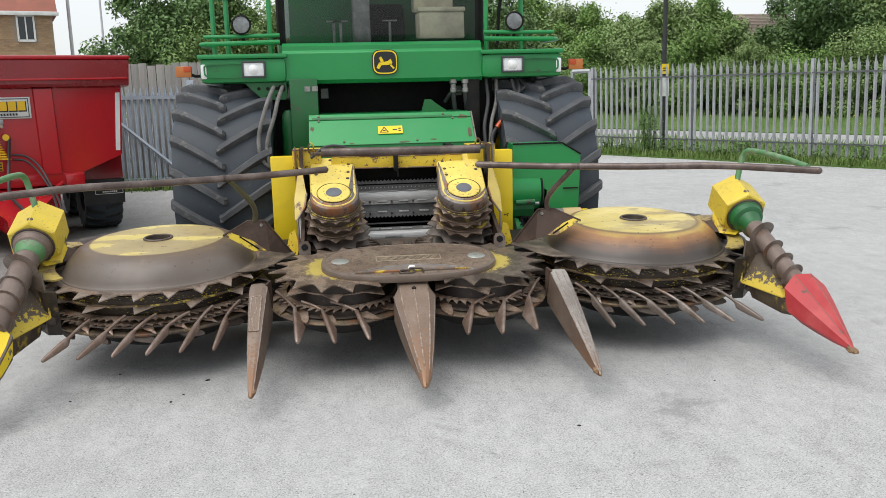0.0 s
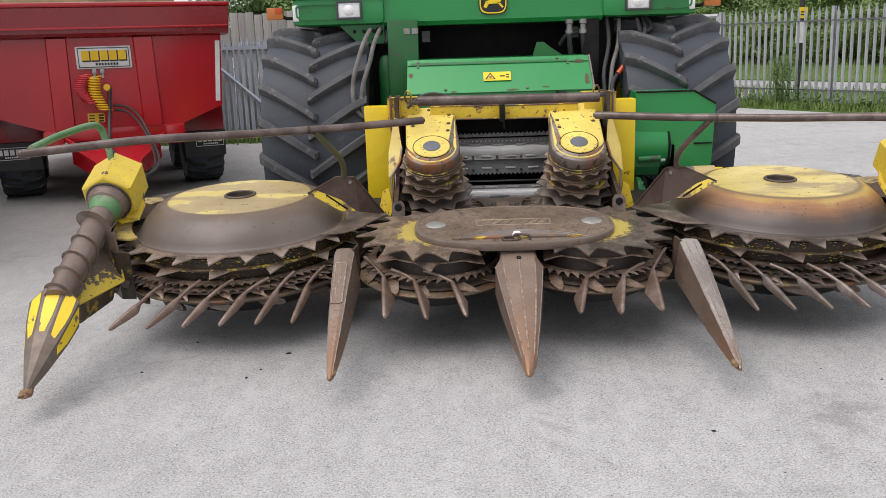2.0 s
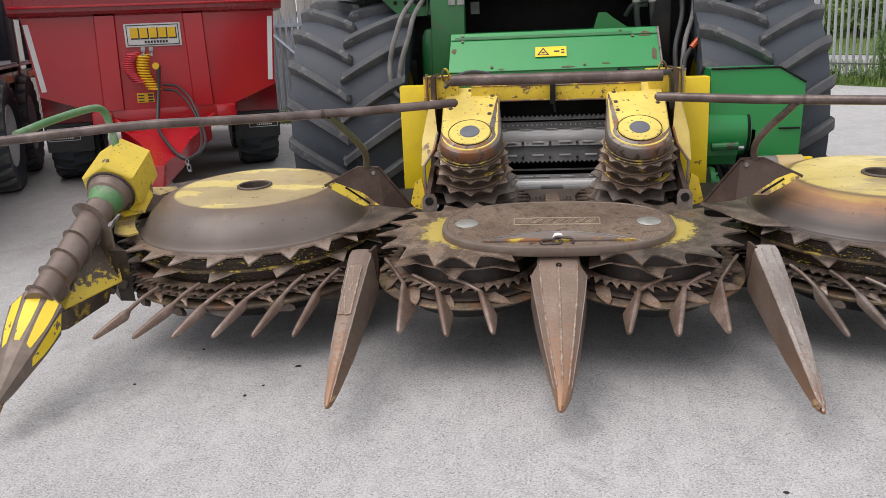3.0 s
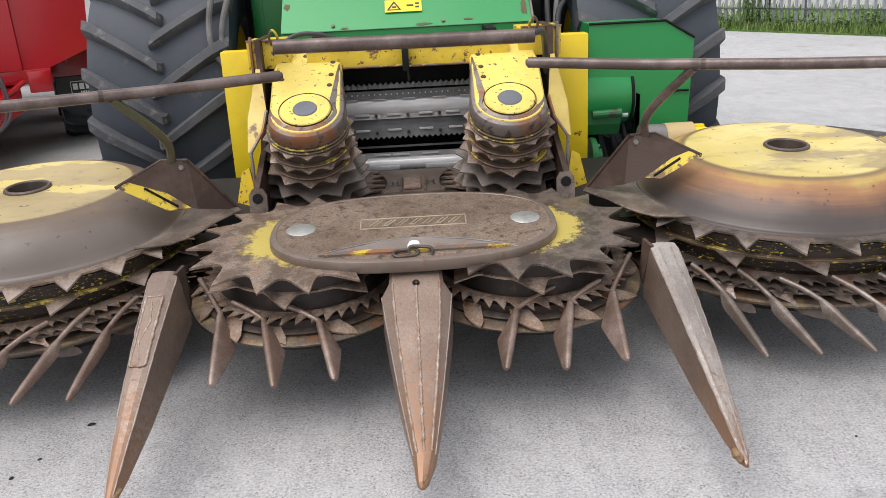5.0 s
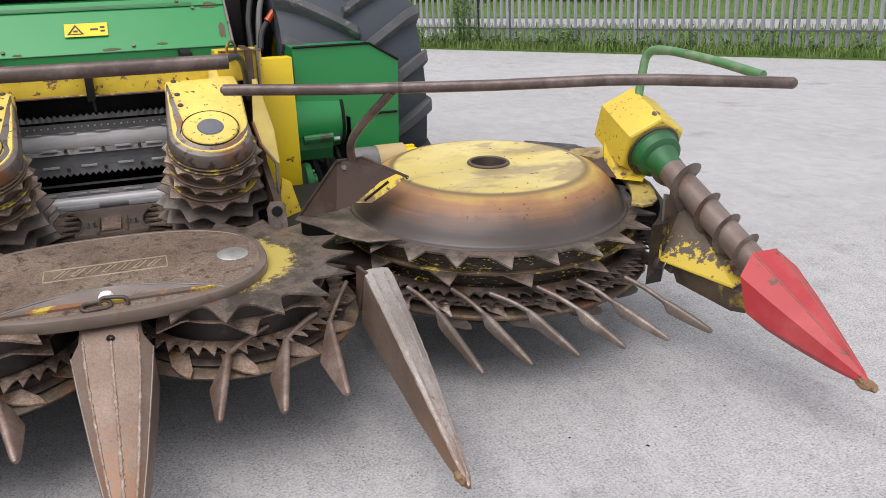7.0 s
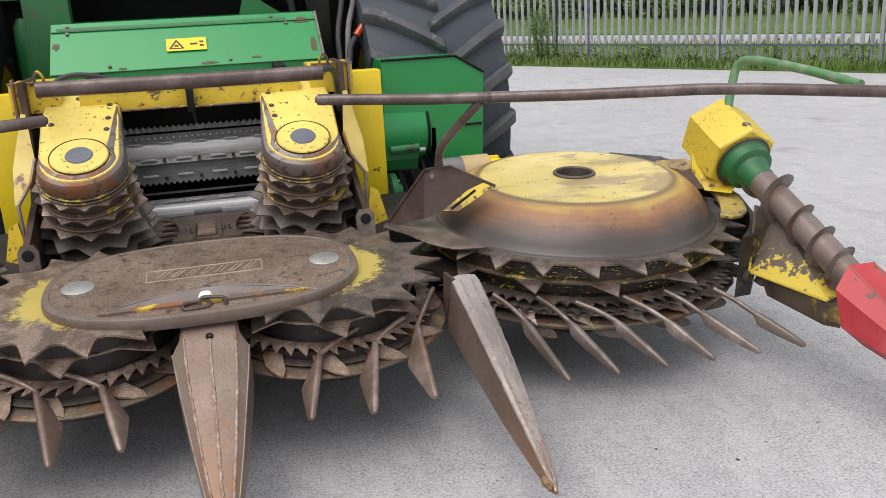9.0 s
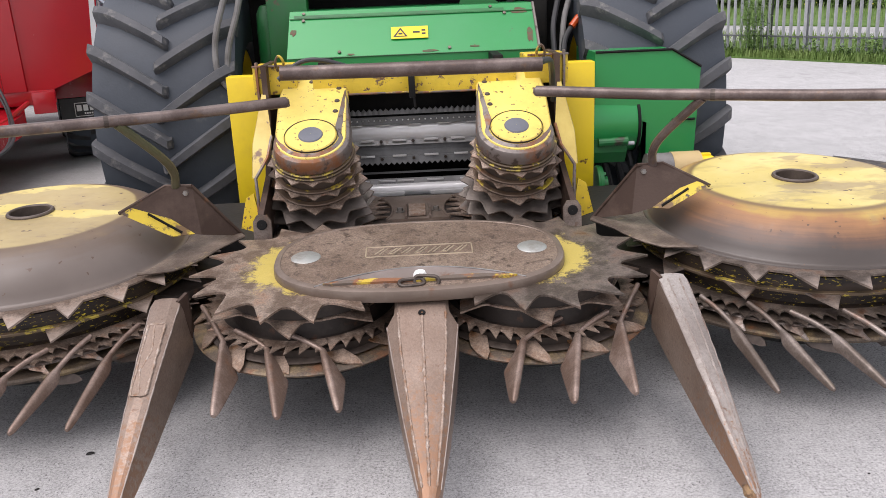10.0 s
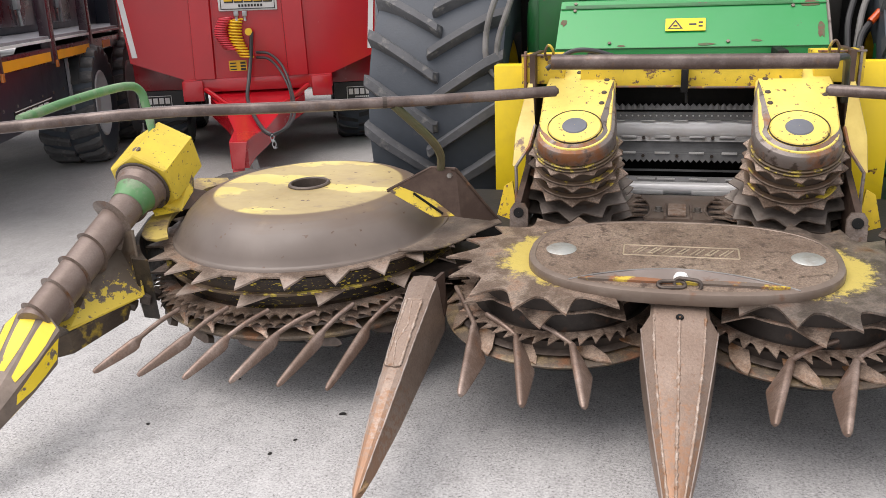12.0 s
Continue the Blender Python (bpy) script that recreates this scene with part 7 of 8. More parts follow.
ring_faces(bm, [[(-0.82, y, z) for y, z in pr], [(0.8, y, z) for y, z in pr]])
part("front_panel", bm, M_GREEN, harv, "broad green front panel", 25)
# badge: plain shield shape with a plain leaping shape
bm = bmesh.new()
out = stadium(0.105, 0.1, 3.6, 40)
ring_faces(bm, [[(x - 0.0, 2.832, 1.88 + y) for x, y in out], [(x, 2.815, 1.88 + y) for x, y in out]])
badge = part("badge", bm, M_INK, harv, "black badge with a yellow border and plain yellow mark")
bm = bmesh.new()
o1, o2 = stadium(0.098, 0.093, 3.6, 40), stadium(0.089, 0.084, 3.6, 40)
vs = [[bm.verts.new((x, 2.812, 1.88 + y)) for x, y in o] for o in (o1, o2)]
for i in range(40):
    bm.faces.new((vs[0][i], vs[0][(i + 1) % 40], vs[1][(i + 1) % 40], vs[1][i]))
part("badge_border", bm, M_LABEL, badge)
bm = bmesh.new()
for outl in ([(-0.055, 0.0), (0.02, 0.012), (0.045, 0.03), (0.06, 0.0), (0.045, -0.018), (-0.03, -0.02)], [(-0.055, -0.005), (-0.03, -0.02), (-0.05, -0.05), (-0.07, -0.04)], [(-0.035, 0.005), (-0.01, 0.01), (-0.03, 0.05), (-0.048, 0.04)], [(0.03, -0.012), (0.05, -0.012), (0.078, -0.045), (0.064, -0.05)]):
    ring_faces(bm, [[(x, 2.8125, 1.875 + y) for x, y in outl], [(x, 2.81, 1.875 + y) for x, y in outl]])
part("badge_mark", bm, M_LABEL, badge)

for s in (-1, 1):
    # lamp boxes at both ends, rounded, with a darker slot
    bm = bmesh.new()
    box(bm, (s * 1.13, 3.0, 1.835), (0.68, 0.42, 0.2), bevel=0.05)
    lamp_box = part("lamp_box", bm, M_GREEN, harv, "rounded green lamp housing")
    gbox("housing_lip", (s * 1.13, 2.99, 1.945), (0.7, 0.44, 0.035), M_GREEN, "", 0.015, None, lamp_box)
    bm = bmesh.new()
    sl = stadium(0.235, 0.058, 5.0, 40)
    si = stadium(0.222, 0.046, 5.0, 40)
    ring_faces(bm, [[(s * (1.2 + x), yy, 1.838 + z) for x, z in o] for yy, o in ((2.783, sl), (2.777, sl), (2.777, si), (2.788, si))], True, False, True)
    part("lamp_recess", bm, M_DGREEN2, lamp_box, "rounded recess in the housing")
    bm = bmesh.new()
    box(bm, (s * 1.045, 2.79, 1.842), (0.165, 0.035, 0.11), bevel=0.012)
    hl = part("headlight", bm, M_LAMP, harv, "rectangular clear headlight")
    bm = bmesh.new()
    for dx, dz, sx, sz in ((0, 0.058, 0.18, 0.014), (0, -0.058, 0.18, 0.014), (0.086, 0, 0.014, 0.13), (-0.086, 0, 0.014, 0.13)):
        box(bm, (s * 1.045 + dx, 2.775, 1.842 + dz), (sx, 0.03, sz), bevel=0.004)
    part("bezel", bm, M_BEZEL, hl, "dark bezel")
    bm = bmesh.new()
    lathe(bm, [(0.001, 0.012), (0.03, 0.008), (0.042, 0.0)], 20, pose(s * 1.045, 2.772, 1.842, 90))
    part("bulb_bowl", bm, M_CHROME, hl)
    bm = bmesh.new()
    box(bm, (s * 1.435, 2.81, 1.83), (0.05, 0.06, 0.12), bevel=0.018)
    part("side_light", bm, M_LAMP, lamp_box, "white side light")
    bm = bmesh.new()
    box(bm, (s * 1.6, 2.87, 1.835), (0.12, 0.05, 0.085), bevel=0.008)
    ind = part("indicator", bm, M_AMBER, harv, "amber and orange indicator lamp on an arm")
    gbox("red_half", (s * 1.57, 2.866, 1.855), (0.058, 0.05, 0.045), M_ORANGE, "", 0.004, None, ind)
    bm = bmesh.new()
    tube(bm, [(s * 1.45, 2.9, 1.8), (s * 1.52, 2.88, 1.8), (s * 1.56, 2.88, 1.82)], 0.012, 8)
    part("arm", bm, M_BLACK, ind)
    # railing over the lamp box
    bm = bmesh.new()
    tube(bm, [(s * 0.84, 2.95, 2.06), (s * 1.42, 2.95, 2.05), (s * 1.47, 3.0, 2.05), (s * 1.47, 3.5, 2.06)], 0.019, 10)
    tube(bm, [(s * 0.84, 2.98, 2.115), (s * 1.2, 2.98, 2.11), (s * 1.45, 3.02, 2.11)], 0.016, 10)
    rail = part("guard_rail", bm, M_GREEN, harv, "green tubular platform railing")
    posts = ((1.38, 3.1), (1.27, 3.1), (0.92, 3.02)) if s < 0 else ((0.87, 3.02), (1.25, 3.4))
    for x, y in posts:
        bm = bmesh.new()
        rod(bm, (s * x, y, 1.95), (s * x, y, 3.0), 0.02, seg=10)
        part("rail_post", bm, M_GREEN, rail)
    bm = bmesh.new()
    tube(bm, [(s * 1.38, 3.1, 2.99), (s * 0.92, 3.02, 2.99)], 0.02, 10)
    tube(bm, [(s * 1.38, 3.1, 2.42), (s * 0.92, 3.02, 2.42)], 0.016, 10)
    part("rail_bar", bm, M_GREEN, rail)
    # round work lamp
    c = Vector((-1.14, 2.98, 2.2)) if s < 0 else Vector((1.1, 2.98, 2.2))
    bm = bmesh.new()
    lathe(bm, [(0.02, -0.06), (0.06, -0.05), (0.075, 0.0), (0.08, 0.03), (0.068, 0.035)], 28, Matrix.Translation(c) @ pose(0, 0, 0, 90))
    wl_ = part("work_lamp", bm, M_BLACK, harv, "round black work lamp on a bracket")
    bm = bmesh.new()
    lathe(bm, [(0.001, 0.036), (0.045, 0.034), (0.066, 0.028)], 28, Matrix.Translation(c) @ pose(0, 0, 0, 90))
    part("lens", bm, M_LENS, wl_)
    bm = bmesh.new()
    rod(bm, c + Vector((0, 0.02, -0.06)), c + Vector((0.01, 0.03, -0.16)), 0.014, seg=8)
    part("bracket", bm, M_BLACK, wl_)

# perforated green bracket under the lamp box
bm = bmesh.new()
pr = [(-1.13, 1.735), (-0.8, 1.735), (-0.8, 1.6), (-0.99, 1.6)]
ring_faces(bm, [[(x, 2.84, z) for x, z in pr], [(x, 2.86, z) for x, z in pr]])
pb = part("perforated_bracket", bm, M_DGREEN, harv, "green bracket plate with round holes")
for x, z, r in ((-0.95, 1.69, 0.014), (-1.02, 1.69, 0.014), (-0.88, 1.69, 0.014), (-0.95, 1.63, 0.014), (-0.88, 1.63, 0.014), (-0.84, 1.69, 0.03)):
    bm = bmesh.new()
    rod(bm, (x, 2.836, z), (x, 2.842, z), r, seg=14)
    part("hole", bm, M_BLACK, pb)

# ---- cab ----
for s in (-1, 1):
    for pts, r in (([(s * 0.84, 3.2, 2.05), (s * 0.83, 3.1, 2.6), (s * 0.8, 3.2, 3.5)], 0.035), ([(s * 0.84, 4.8, 2.05), (s * 0.84, 4.8, 3.5)], 0.05)):
        bm = bmesh.new()
        tube(bm, pts, r, 6)
        part("cab_pillar", bm, M_BLACK, harv, "dark cab pillar")
gbox("cab_roof", (0, 4.0, 3.55), (1.8, 1.9, 0.16), M_GREEN, "green cab roof", 0.05)
gbox("cab_floor", (0, 4.0, 2.03), (1.68, 1.7, 0.06), M_BLACK, "", 0.01)
gbox("cab_rear", (0, 4.86, 2.7), (1.66, 0.05, 1.4), M_BLACK, "dark rear wall of the cab", 0.01)
M_CABGLASS = bpy.data.materials.new("tinted_cab_glass")
M_CABGLASS.use_nodes = True
gb = M_CABGLASS.node_tree.nodes["Principled BSDF"]
gb.inputs["Base Color"].default_value = (0.32, 0.36, 0.36, 1)
gb.inputs["Roughness"].default_value, gb.inputs["IOR"].default_value, gb.inputs["Transmission Weight"].default_value = 0.02, 1.45, 1.0
bm = bmesh.new()
g = [(-0.81, 3.2, 2.06), (0.81, 3.2, 2.06), (0.8, 3.1, 2.6), (0.78, 3.2, 3.48), (-0.78, 3.2, 3.48), (-0.8, 3.1, 2.6)]
v = [bm.verts.new(p) for p in g]
bm.faces.new((v[0], v[1], v[2], v[5]))
bm.faces.new((v[5], v[2], v[3], v[4]))
ws = part("windscreen", bm, M_CABGLASS, harv, "large tinted windscreen")
ws.visible_shadow = False
for s in (-1, 1):
    bm = bmesh.new()
    v = [bm.verts.new((s * 0.845, y, z)) for y, z in ((3.22, 2.06), (4.78, 2.06), (4.78, 3.48), (3.22, 3.48))]
    bm.faces.new(v)
    sg = part("side_window", bm, M_CABGLASS, harv, "tinted side window")
    sg.visible_shadow = False
M_BEIGE = mat("beige_box", (0.75, 0.66, 0.48), (0.42, 0.38, 0.3), 4, 0.4, 0.7, 0.7, bump=0.1)
bx = gbox("console_box", (0.55, 3.5, 2.2), (0.4, 0.3, 0.24), M_BEIGE, "beige box standing in the cab", 0.02)
gbox("box_lid", (0.55, 3.5, 2.335), (0.42, 0.32, 0.04), M_BEIGE, "", 0.012, None, bx)
gbox("paper_tray", (0.52, 3.7, 2.42), (0.36, 0.2, 0.16), M_BEIGE, "", 0.01)
bm = bmesh.new()
for x in (-0.4, -0.34, 0.1):
    rod(bm, (x, 3.5, 2.06), (x, 3.5, 2.24), 0.012, seg=8)
    box(bm, (x, 3.5, 2.25), (0.13, 0.06, 0.012))
part("pedal_stand", bm, M_IRON, harv)
gbox("steering_column", (-0.15, 3.6, 2.35), (0.16, 0.2, 0.6), M_IRON, "grey steering column", 0.03)
gbox("seat_base", (0.05, 4.25, 2.25), (0.5, 0.5, 0.4), M_BLACK, "", 0.06)
gbox("seat_back", (0.05, 4.5, 2.75), (0.5, 0.16, 0.7), M_BLACK, "dark operator seat", 0.06)
bm = bmesh.new()
tube(bm, [(0.98, 3.1, 2.02), (1.0, 3.12, 2.3), (1.05, 3.1, 2.6)], 0.014, 8)
box(bm, (1.13, 3.08, 2.45), (0.24, 0.06, 0.1), bevel=0.03)
part("mirror_arm", bm, M_BLACK, harv, "black mirror on an arm")

# ---- body behind and under the panel ----
gbox("engine_body", (0, 5.6, 1.9), (1.9, 2.6, 1.6), M_DGREEN, "", 0.06)
gbox("rear_body", (0, 7.6, 1.5), (2.2, 2.2, 1.8), M_GREEN, "", 0.1)
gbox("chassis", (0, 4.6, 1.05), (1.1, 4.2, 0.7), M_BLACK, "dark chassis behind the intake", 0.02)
# unseen axle, added to close off light from behind the header
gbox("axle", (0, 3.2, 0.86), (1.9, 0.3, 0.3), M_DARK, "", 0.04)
# near-black panel stands in for the shade inside the cavity
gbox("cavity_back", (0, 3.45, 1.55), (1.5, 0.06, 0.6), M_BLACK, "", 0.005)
for s in (-1, 1):
    bm = bmesh.new()
    box(bm, (s * 1.25, 7.6, 0.62), (0.5, 1.24, 1.24), bevel=0.3)
    part("rear_tyre", bm, M_RUBBER, harv)
# green side posts of the intake
bm = bmesh.new()
box(bm, (-0.66, 2.75, 1.45), (0.22, 0.1, 0.62), bevel=0.01)
post = part("intake_post", bm, M_DGREEN, harv, "green intake side post")
bm = bmesh.new()
for x in (-0.63, -0.57):
    box(bm, (x, 2.697, 1.68), (0.045, 0.004, 0.04))
part("small_label", bm, M_IRON, post, "tiny pale label")
gbox("intake_post", (0.72, 2.9, 1.45), (0.12, 0.1, 0.6), M_BLACK, "", 0.01)
bm = bmesh.new()
lathe(bm, [(0.001, 0.3), (0.04, 0.29), (0.06, 0.25), (0.065, 0.15), (0.065, -0.2), (0.05, -0.3), (0.001, -0.3)], 28, pose(-0.79, 2.85, 1.22))
part("tank", bm, M_DGREEN, harv, "rounded green tank")
for s in (-1, 1):
    gbox("inner_shield", (s * 0.84, 3.05, 1.25), (0.16, 0.04, 1.1), M_BLACK, "dark shield beside the tyre", 0.006)
M_HOODRUST = mat("rust_through_green", (0.12, 0.055, 0.032), (0.05, 0.09, 0.035), 40, 0.45, 0.6, 0.7, 0.6, 0, 0.3, 120)
# feed housing hood
bm = bmesh.new()
pr = [(2.56, 1.475), (2.3, 1.25), (2.3, 1.15), (3.3, 1.15), (3.3, 1.475)]
ring_faces(bm, [[(-0.625, y, z) for y, z in pr], [(0.66, y, z) for y, z in pr]])
hood = part("feed_hood", bm, M_GREEN, harv, "green feed housing hood with chipped edges", 20)
bm = bmesh.new()
box(bm, (-0.05, 2.525, 1.447), (1.1, 0.02, 0.006), pose(0, 0, 0, 40))
part("hood_fold", bm, M_DGREEN, hood)
bm = bmesh.new()
tube(bm, [(0.657, 2.305, 1.255), (0.657, 2.43, 1.366), (0.657, 2.56, 1.474)], 0.008, 6)
part("hood_edge", bm, M_RUBBED, hood, "rusty right edge of the hood")
bm = bmesh.new()
for y, z in ((2.515, 1.437), (2.3, 1.25)):
    tube(bm, [(-0.622, y - 0.003, z + 0.002), (0.655, y - 0.003, z + 0.002)], 0.0035, 6)
part("hood_lip", bm, M_DGREEN, hood, "thin pressed lip across the hood")
for k, (x, f, w, h) in enumerate(((0.58, 0.82, 0.05, 0.03), (-0.6, 0.55, 0.02, 0.03), (0.1, 0.06, 0.05, 0.012), (0.62, 0.3, 0.02, 0.06), (-0.3, 0.05, 0.03, 0.01), (-0.03, 0.88, 0.045, 0.014), (0.33, 0.12, 0.03, 0.01))):
    rr_ = random.Random(400 + k)
    out = [(w * math.cos(2 * math.pi * i / 12) * rr_.uniform(0.5, 1), h * math.sin(2 * math.pi * i / 12) * rr_.uniform(0.5, 1)) for i in range(12)]
    bm = bmesh.new()
    plate(bm, out, 0.0012, Matrix.Translation((x, 2.3 + 0.26 * f - 0.0012, 1.25 + 0.225 * f + 0.0014)) @ pose(0, 0, 0, 40.9))
    part("paint_chip", bm, M_HOODRUST, hood)
for x, f in ((-0.55, 0.93), (0.43, 0.93), (-0.55, 0.78), (0.5, 0.78), (-0.36, 0.1), (0.2, 0.1)):
    bm = bmesh.new()
    y, z = 2.3 + 0.26 * f, 1.25 + 0.225 * f
    rod(bm, (x, y - 0.001, z + 0.001), (x, y - 0.006, z + 0.0065), 0.009, seg=6)
    part("hood_bolt", bm, M_STEEL, hood)
bm = bmesh.new()
ctr = Vector((0.0, 2.412, 1.35))
box(bm, ctr + Vector((0, -0.004, 0.004)), (0.19, 0.085, 0.002), pose(0, 0, 0, 41))
lab = part("warning_label", bm, M_LABEL, hood, "yellow warning label with a triangle")
bm = bmesh.new()
tm = Matrix.Translation(ctr + Vector((0, -0.0055, 0.0055))) @ pose(0, 0, 0, 41)
tri_o, tri_i = [(-0.085, -0.03), (-0.01, -0.03), (-0.047, 0.035)], [(-0.072, -0.024), (-0.023, -0.024), (-0.047, 0.02)]
vo, vi = [bm.verts.new(tm @ Vector((x, y, 0))) for x, y in tri_o], [bm.verts.new(tm @ Vector((x, y, 0))) for x, y in tri_i]
for i in range(3):
    bm.faces.new((vo[i], vo[(i + 1) % 3], vi[(i + 1) % 3], vi[i]))
for x, y, w, h in ((0.035, 0.0, 0.035, 0.012), (0.072, 0.012, 0.02, 0.012), (0.072, -0.012, 0.02, 0.012), (-0.047, -0.008, 0.02, 0.012)):
    plate(bm, [(x - w / 2, y - h / 2), (x + w / 2, y - h / 2), (x + w / 2, y + h / 2), (x - w / 2, y + h / 2)], 0.0004, tm)
part("label_mark", bm, M_INK, lab)
bm = bmesh.new()
pr = [(0.28, 1.475), (0.5, 1.475), (0.41, 1.535), (0.36, 1.575), (0.31, 1.575)]
ring_faces(bm, [[(x, 2.75, z) for x, z in pr], [(x, 2.78, z) for x, z in pr]])
part("hood_bracket", bm, M_DGREEN, harv)
for x in (-0.5, 0.62):
    gbox("small_sign", (x, 3.0, 1.64), (0.06, 0.01, 0.08), M_GHOSE, "", 0.001)
for x in (0.56, 0.66):
    bm = bmesh.new()
    lathe(bm, [(0.001, 0.0), (0.03, 0.0), (0.03, -0.03), (0.022, -0.035), (0.022, -0.07), (0.028, -0.075), (0.028, -0.1), (0.018, -0.11), (0.001, -0.11)], 14, pose(x, 2.86, 1.73))
    cp = part("hydraulic_coupling", bm, M_IRON, harv, "steel hydraulic coupling")
    bm = bmesh.new()
    tube(bm, [(x, 2.86, 1.625), (x + 0.005, 2.87, 1.55), (x + 0.02, 2.9, 1.46)], 0.019, 10)
    part("coupling_hose", bm, M_HOSE, cp, "thick black hose")

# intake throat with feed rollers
# near-black walls: the shade of the throat is put into their colour
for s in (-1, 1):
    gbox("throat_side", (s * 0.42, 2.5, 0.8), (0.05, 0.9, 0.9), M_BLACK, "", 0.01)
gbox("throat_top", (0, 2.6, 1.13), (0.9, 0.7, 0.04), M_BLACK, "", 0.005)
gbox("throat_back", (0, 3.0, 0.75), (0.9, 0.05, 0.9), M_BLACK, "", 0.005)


def feed_roller(y, z, r, label):
    bm = bmesh.new()
    rod(bm, (-0.4, y, z), (0.4, y, z), r, seg=40)
    part("feed_roller", bm, M_CHROME, harv, label)


feed_roller(2.462, 0.838, 0.062, "smooth polished upper feed roller")
feed_roller(2.405, 0.53, 0.034, "smooth polished lower feed roller")


def strip_bar(y, z0, z1, material, label="", up=0.0, down=0.0, lean=0.012):
    """A steel strip across the throat from height z0 to z1; its upper or lower edge may be cut into teeth."""
    bm = bmesh.new()
    n = 27
    rings = []
    for k in range(2 * n + 1):
        x = -0.395 + 0.79 * k / (2 * n)
        lo, hi = z0 - (down if k % 2 else 0), z1 + (up if k % 2 else 0)
        rings.append([(x, y, lo), (x, y + lean, hi), (x, y + lean + 0.008, hi), (x, y + 0.008, lo)])
    ring_faces(bm, rings)
    return part("toothed_strip" if up or down else "cross_strip", bm, material, harv, label, 20)


def strip_pads(strip, y, z, w, h, xs, material, label=""):
    for x in xs:
        bm = bmesh.new()
        box(bm, (x, y, z), (w, 0.006, h), bevel=0.0015)
        part("wear_pad", bm, material, strip, label)


def strip_bolts(strip, y, z, xs, r=0.009):
    for x in xs:
        bm = bmesh.new()
        rod(bm, (x, y, z), (x, y - 0.012, z), r, seg=6)
        part("strip_bolt", bm, M_CHAIN, strip)


strip_bar(2.4, 0.938, 0.953, M_STRIPST, "grey strip with a toothed upper edge", up=0.015)
dots = strip_bar(2.4, 0.886, 0.925, M_STRIPD, "dark strip with a row of bright rivets")
for i in range(25):
    bm = bmesh.new()
    rod(bm, (-0.36 + 0.03 * i, 2.407, 0.907), (-0.36 + 0.03 * i, 2.4, 0.907), 0.0042, seg=6)
    part("rivet", bm, M_BRIGHTPAD, dots)
strip_pads(dots, 2.398, 0.882, 0.07, 0.006, (-0.31, -0.16, 0.0, 0.16, 0.31), M_BRIGHTPAD, "bright rubbed edge")
low_strip = strip_bar(2.4, 0.776, 0.798, M_STRIPST, "grey bolted strip under the roller")
strip_pads(low_strip, 2.397, 0.801, 0.075, 0.011, (-0.255, -0.085, 0.085, 0.23), M_BRIGHTPAD, "bright wear pad")
strip_bolts(low_strip, 2.4, 0.796, (-0.18, -0.01, 0.16))
strip_bar(2.42, 0.71, 0.782, M_STRIPD, "dark smooth band between the strips", lean=0.02)
mid_strip = strip_bar(2.4, 0.682, 0.712, M_STRIPD, "dark grey strip with a toothed lower edge", down=0.015)
strip_pads(mid_strip, 2.398, 0.717, 0.075, 0.011, (-0.255, -0.085, 0.085, 0.245), M_BRIGHTPAD, "bright wear pad")
strip_bolts(mid_strip, 2.403, 0.702, (-0.18, -0.01, 0.16))
strip_bar(2.44, 0.612, 0.622, M_STRIPD, "thin dark bar", lean=0.002)
base_strip = strip_bar(2.4, 0.562, 0.59, M_STRIPST, "grey strip above the lower roller")
strip_pads(base_strip, 2.399, 0.58, 0.09, 0.01, (-0.3, -0.16, -0.06, 0.1, 0.28), M_BRIGHTPAD, "bright wear pad")
sill = strip_bar(2.38, 0.498, 0.508, M_STRIPD, "dark throat sill")
strip_pads(sill, 2.37, 0.514, 0.26, 0.022, (-0.2, 0.2), M_BRIGHTPAD, "bright rubbed sill plate")

M_TAN = mat("stained_tan_plastic", (0.46, 0.34, 0.16), (0.36, 0.25, 0.11), 6, 0.45, 0.7, 0.5, bump=0.1)
# right-hand green box with a cut corner, drive parts below
bm = bmesh.new()
pr = [(0.93, 1.225), (1.32, 1.225), (1.47, 1.135), (1.45, 0.62), (1.2, 0.62), (1.2, 0.86), (0.93, 0.95)]
ring_faces(bm, [[(x, 2.24, z) for x, z in pr], [(x, 2.75, z) for x, z in pr]])
rb = part("side_cover", bm, M_GREEN, harv, "green sheet side cover with a cut corner", 20)
bm = bmesh.new()
tube(bm, [(0.93, 2.235, 1.225), (1.32, 2.235, 1.225), (1.47, 2.235, 1.135)], 0.007, 6)
tube(bm, [(1.33, 2.233, 0.87), (1.45, 2.233, 0.87)], 0.006, 6)
part("edge_trim", bm, M_BLACK, rb)
bm = bmesh.new()
lathe(bm, [(0.001, -0.04), (0.165, -0.04), (0.165, 0.0), (0.158, 0.01), (0.148, 0.26), (0.142, 0.27), (0.12, 0.275), (0.001, 0.275)], 36, pose(0.9, 2.35, 0.85, 0, 90))
gear = part("gear_case", bm, M_GREEN, harv, "round green gear case with a dark seam")
bm = bmesh.new()
lathe(bm, [(0.148, 0.248), (0.153, 0.25), (0.153, 0.262), (0.146, 0.266)], 36, pose(0.9, 2.35, 0.85, 0, 90))
part("case_seam", bm, M_BLACK, gear)
bm = bmesh.new()
pr = [(2.2, 0.79), (2.2, 0.72), (2.24, 0.66), (2.34, 0.66), (2.34, 0.79)]
ring_faces(bm, [[(0.92, y, z) for y, z in pr], [(1.09, y, z) for y, z in pr]])
rod(bm, (0.94, 2.185, 0.775), (1.09, 2.185, 0.78), 0.022, seg=12)
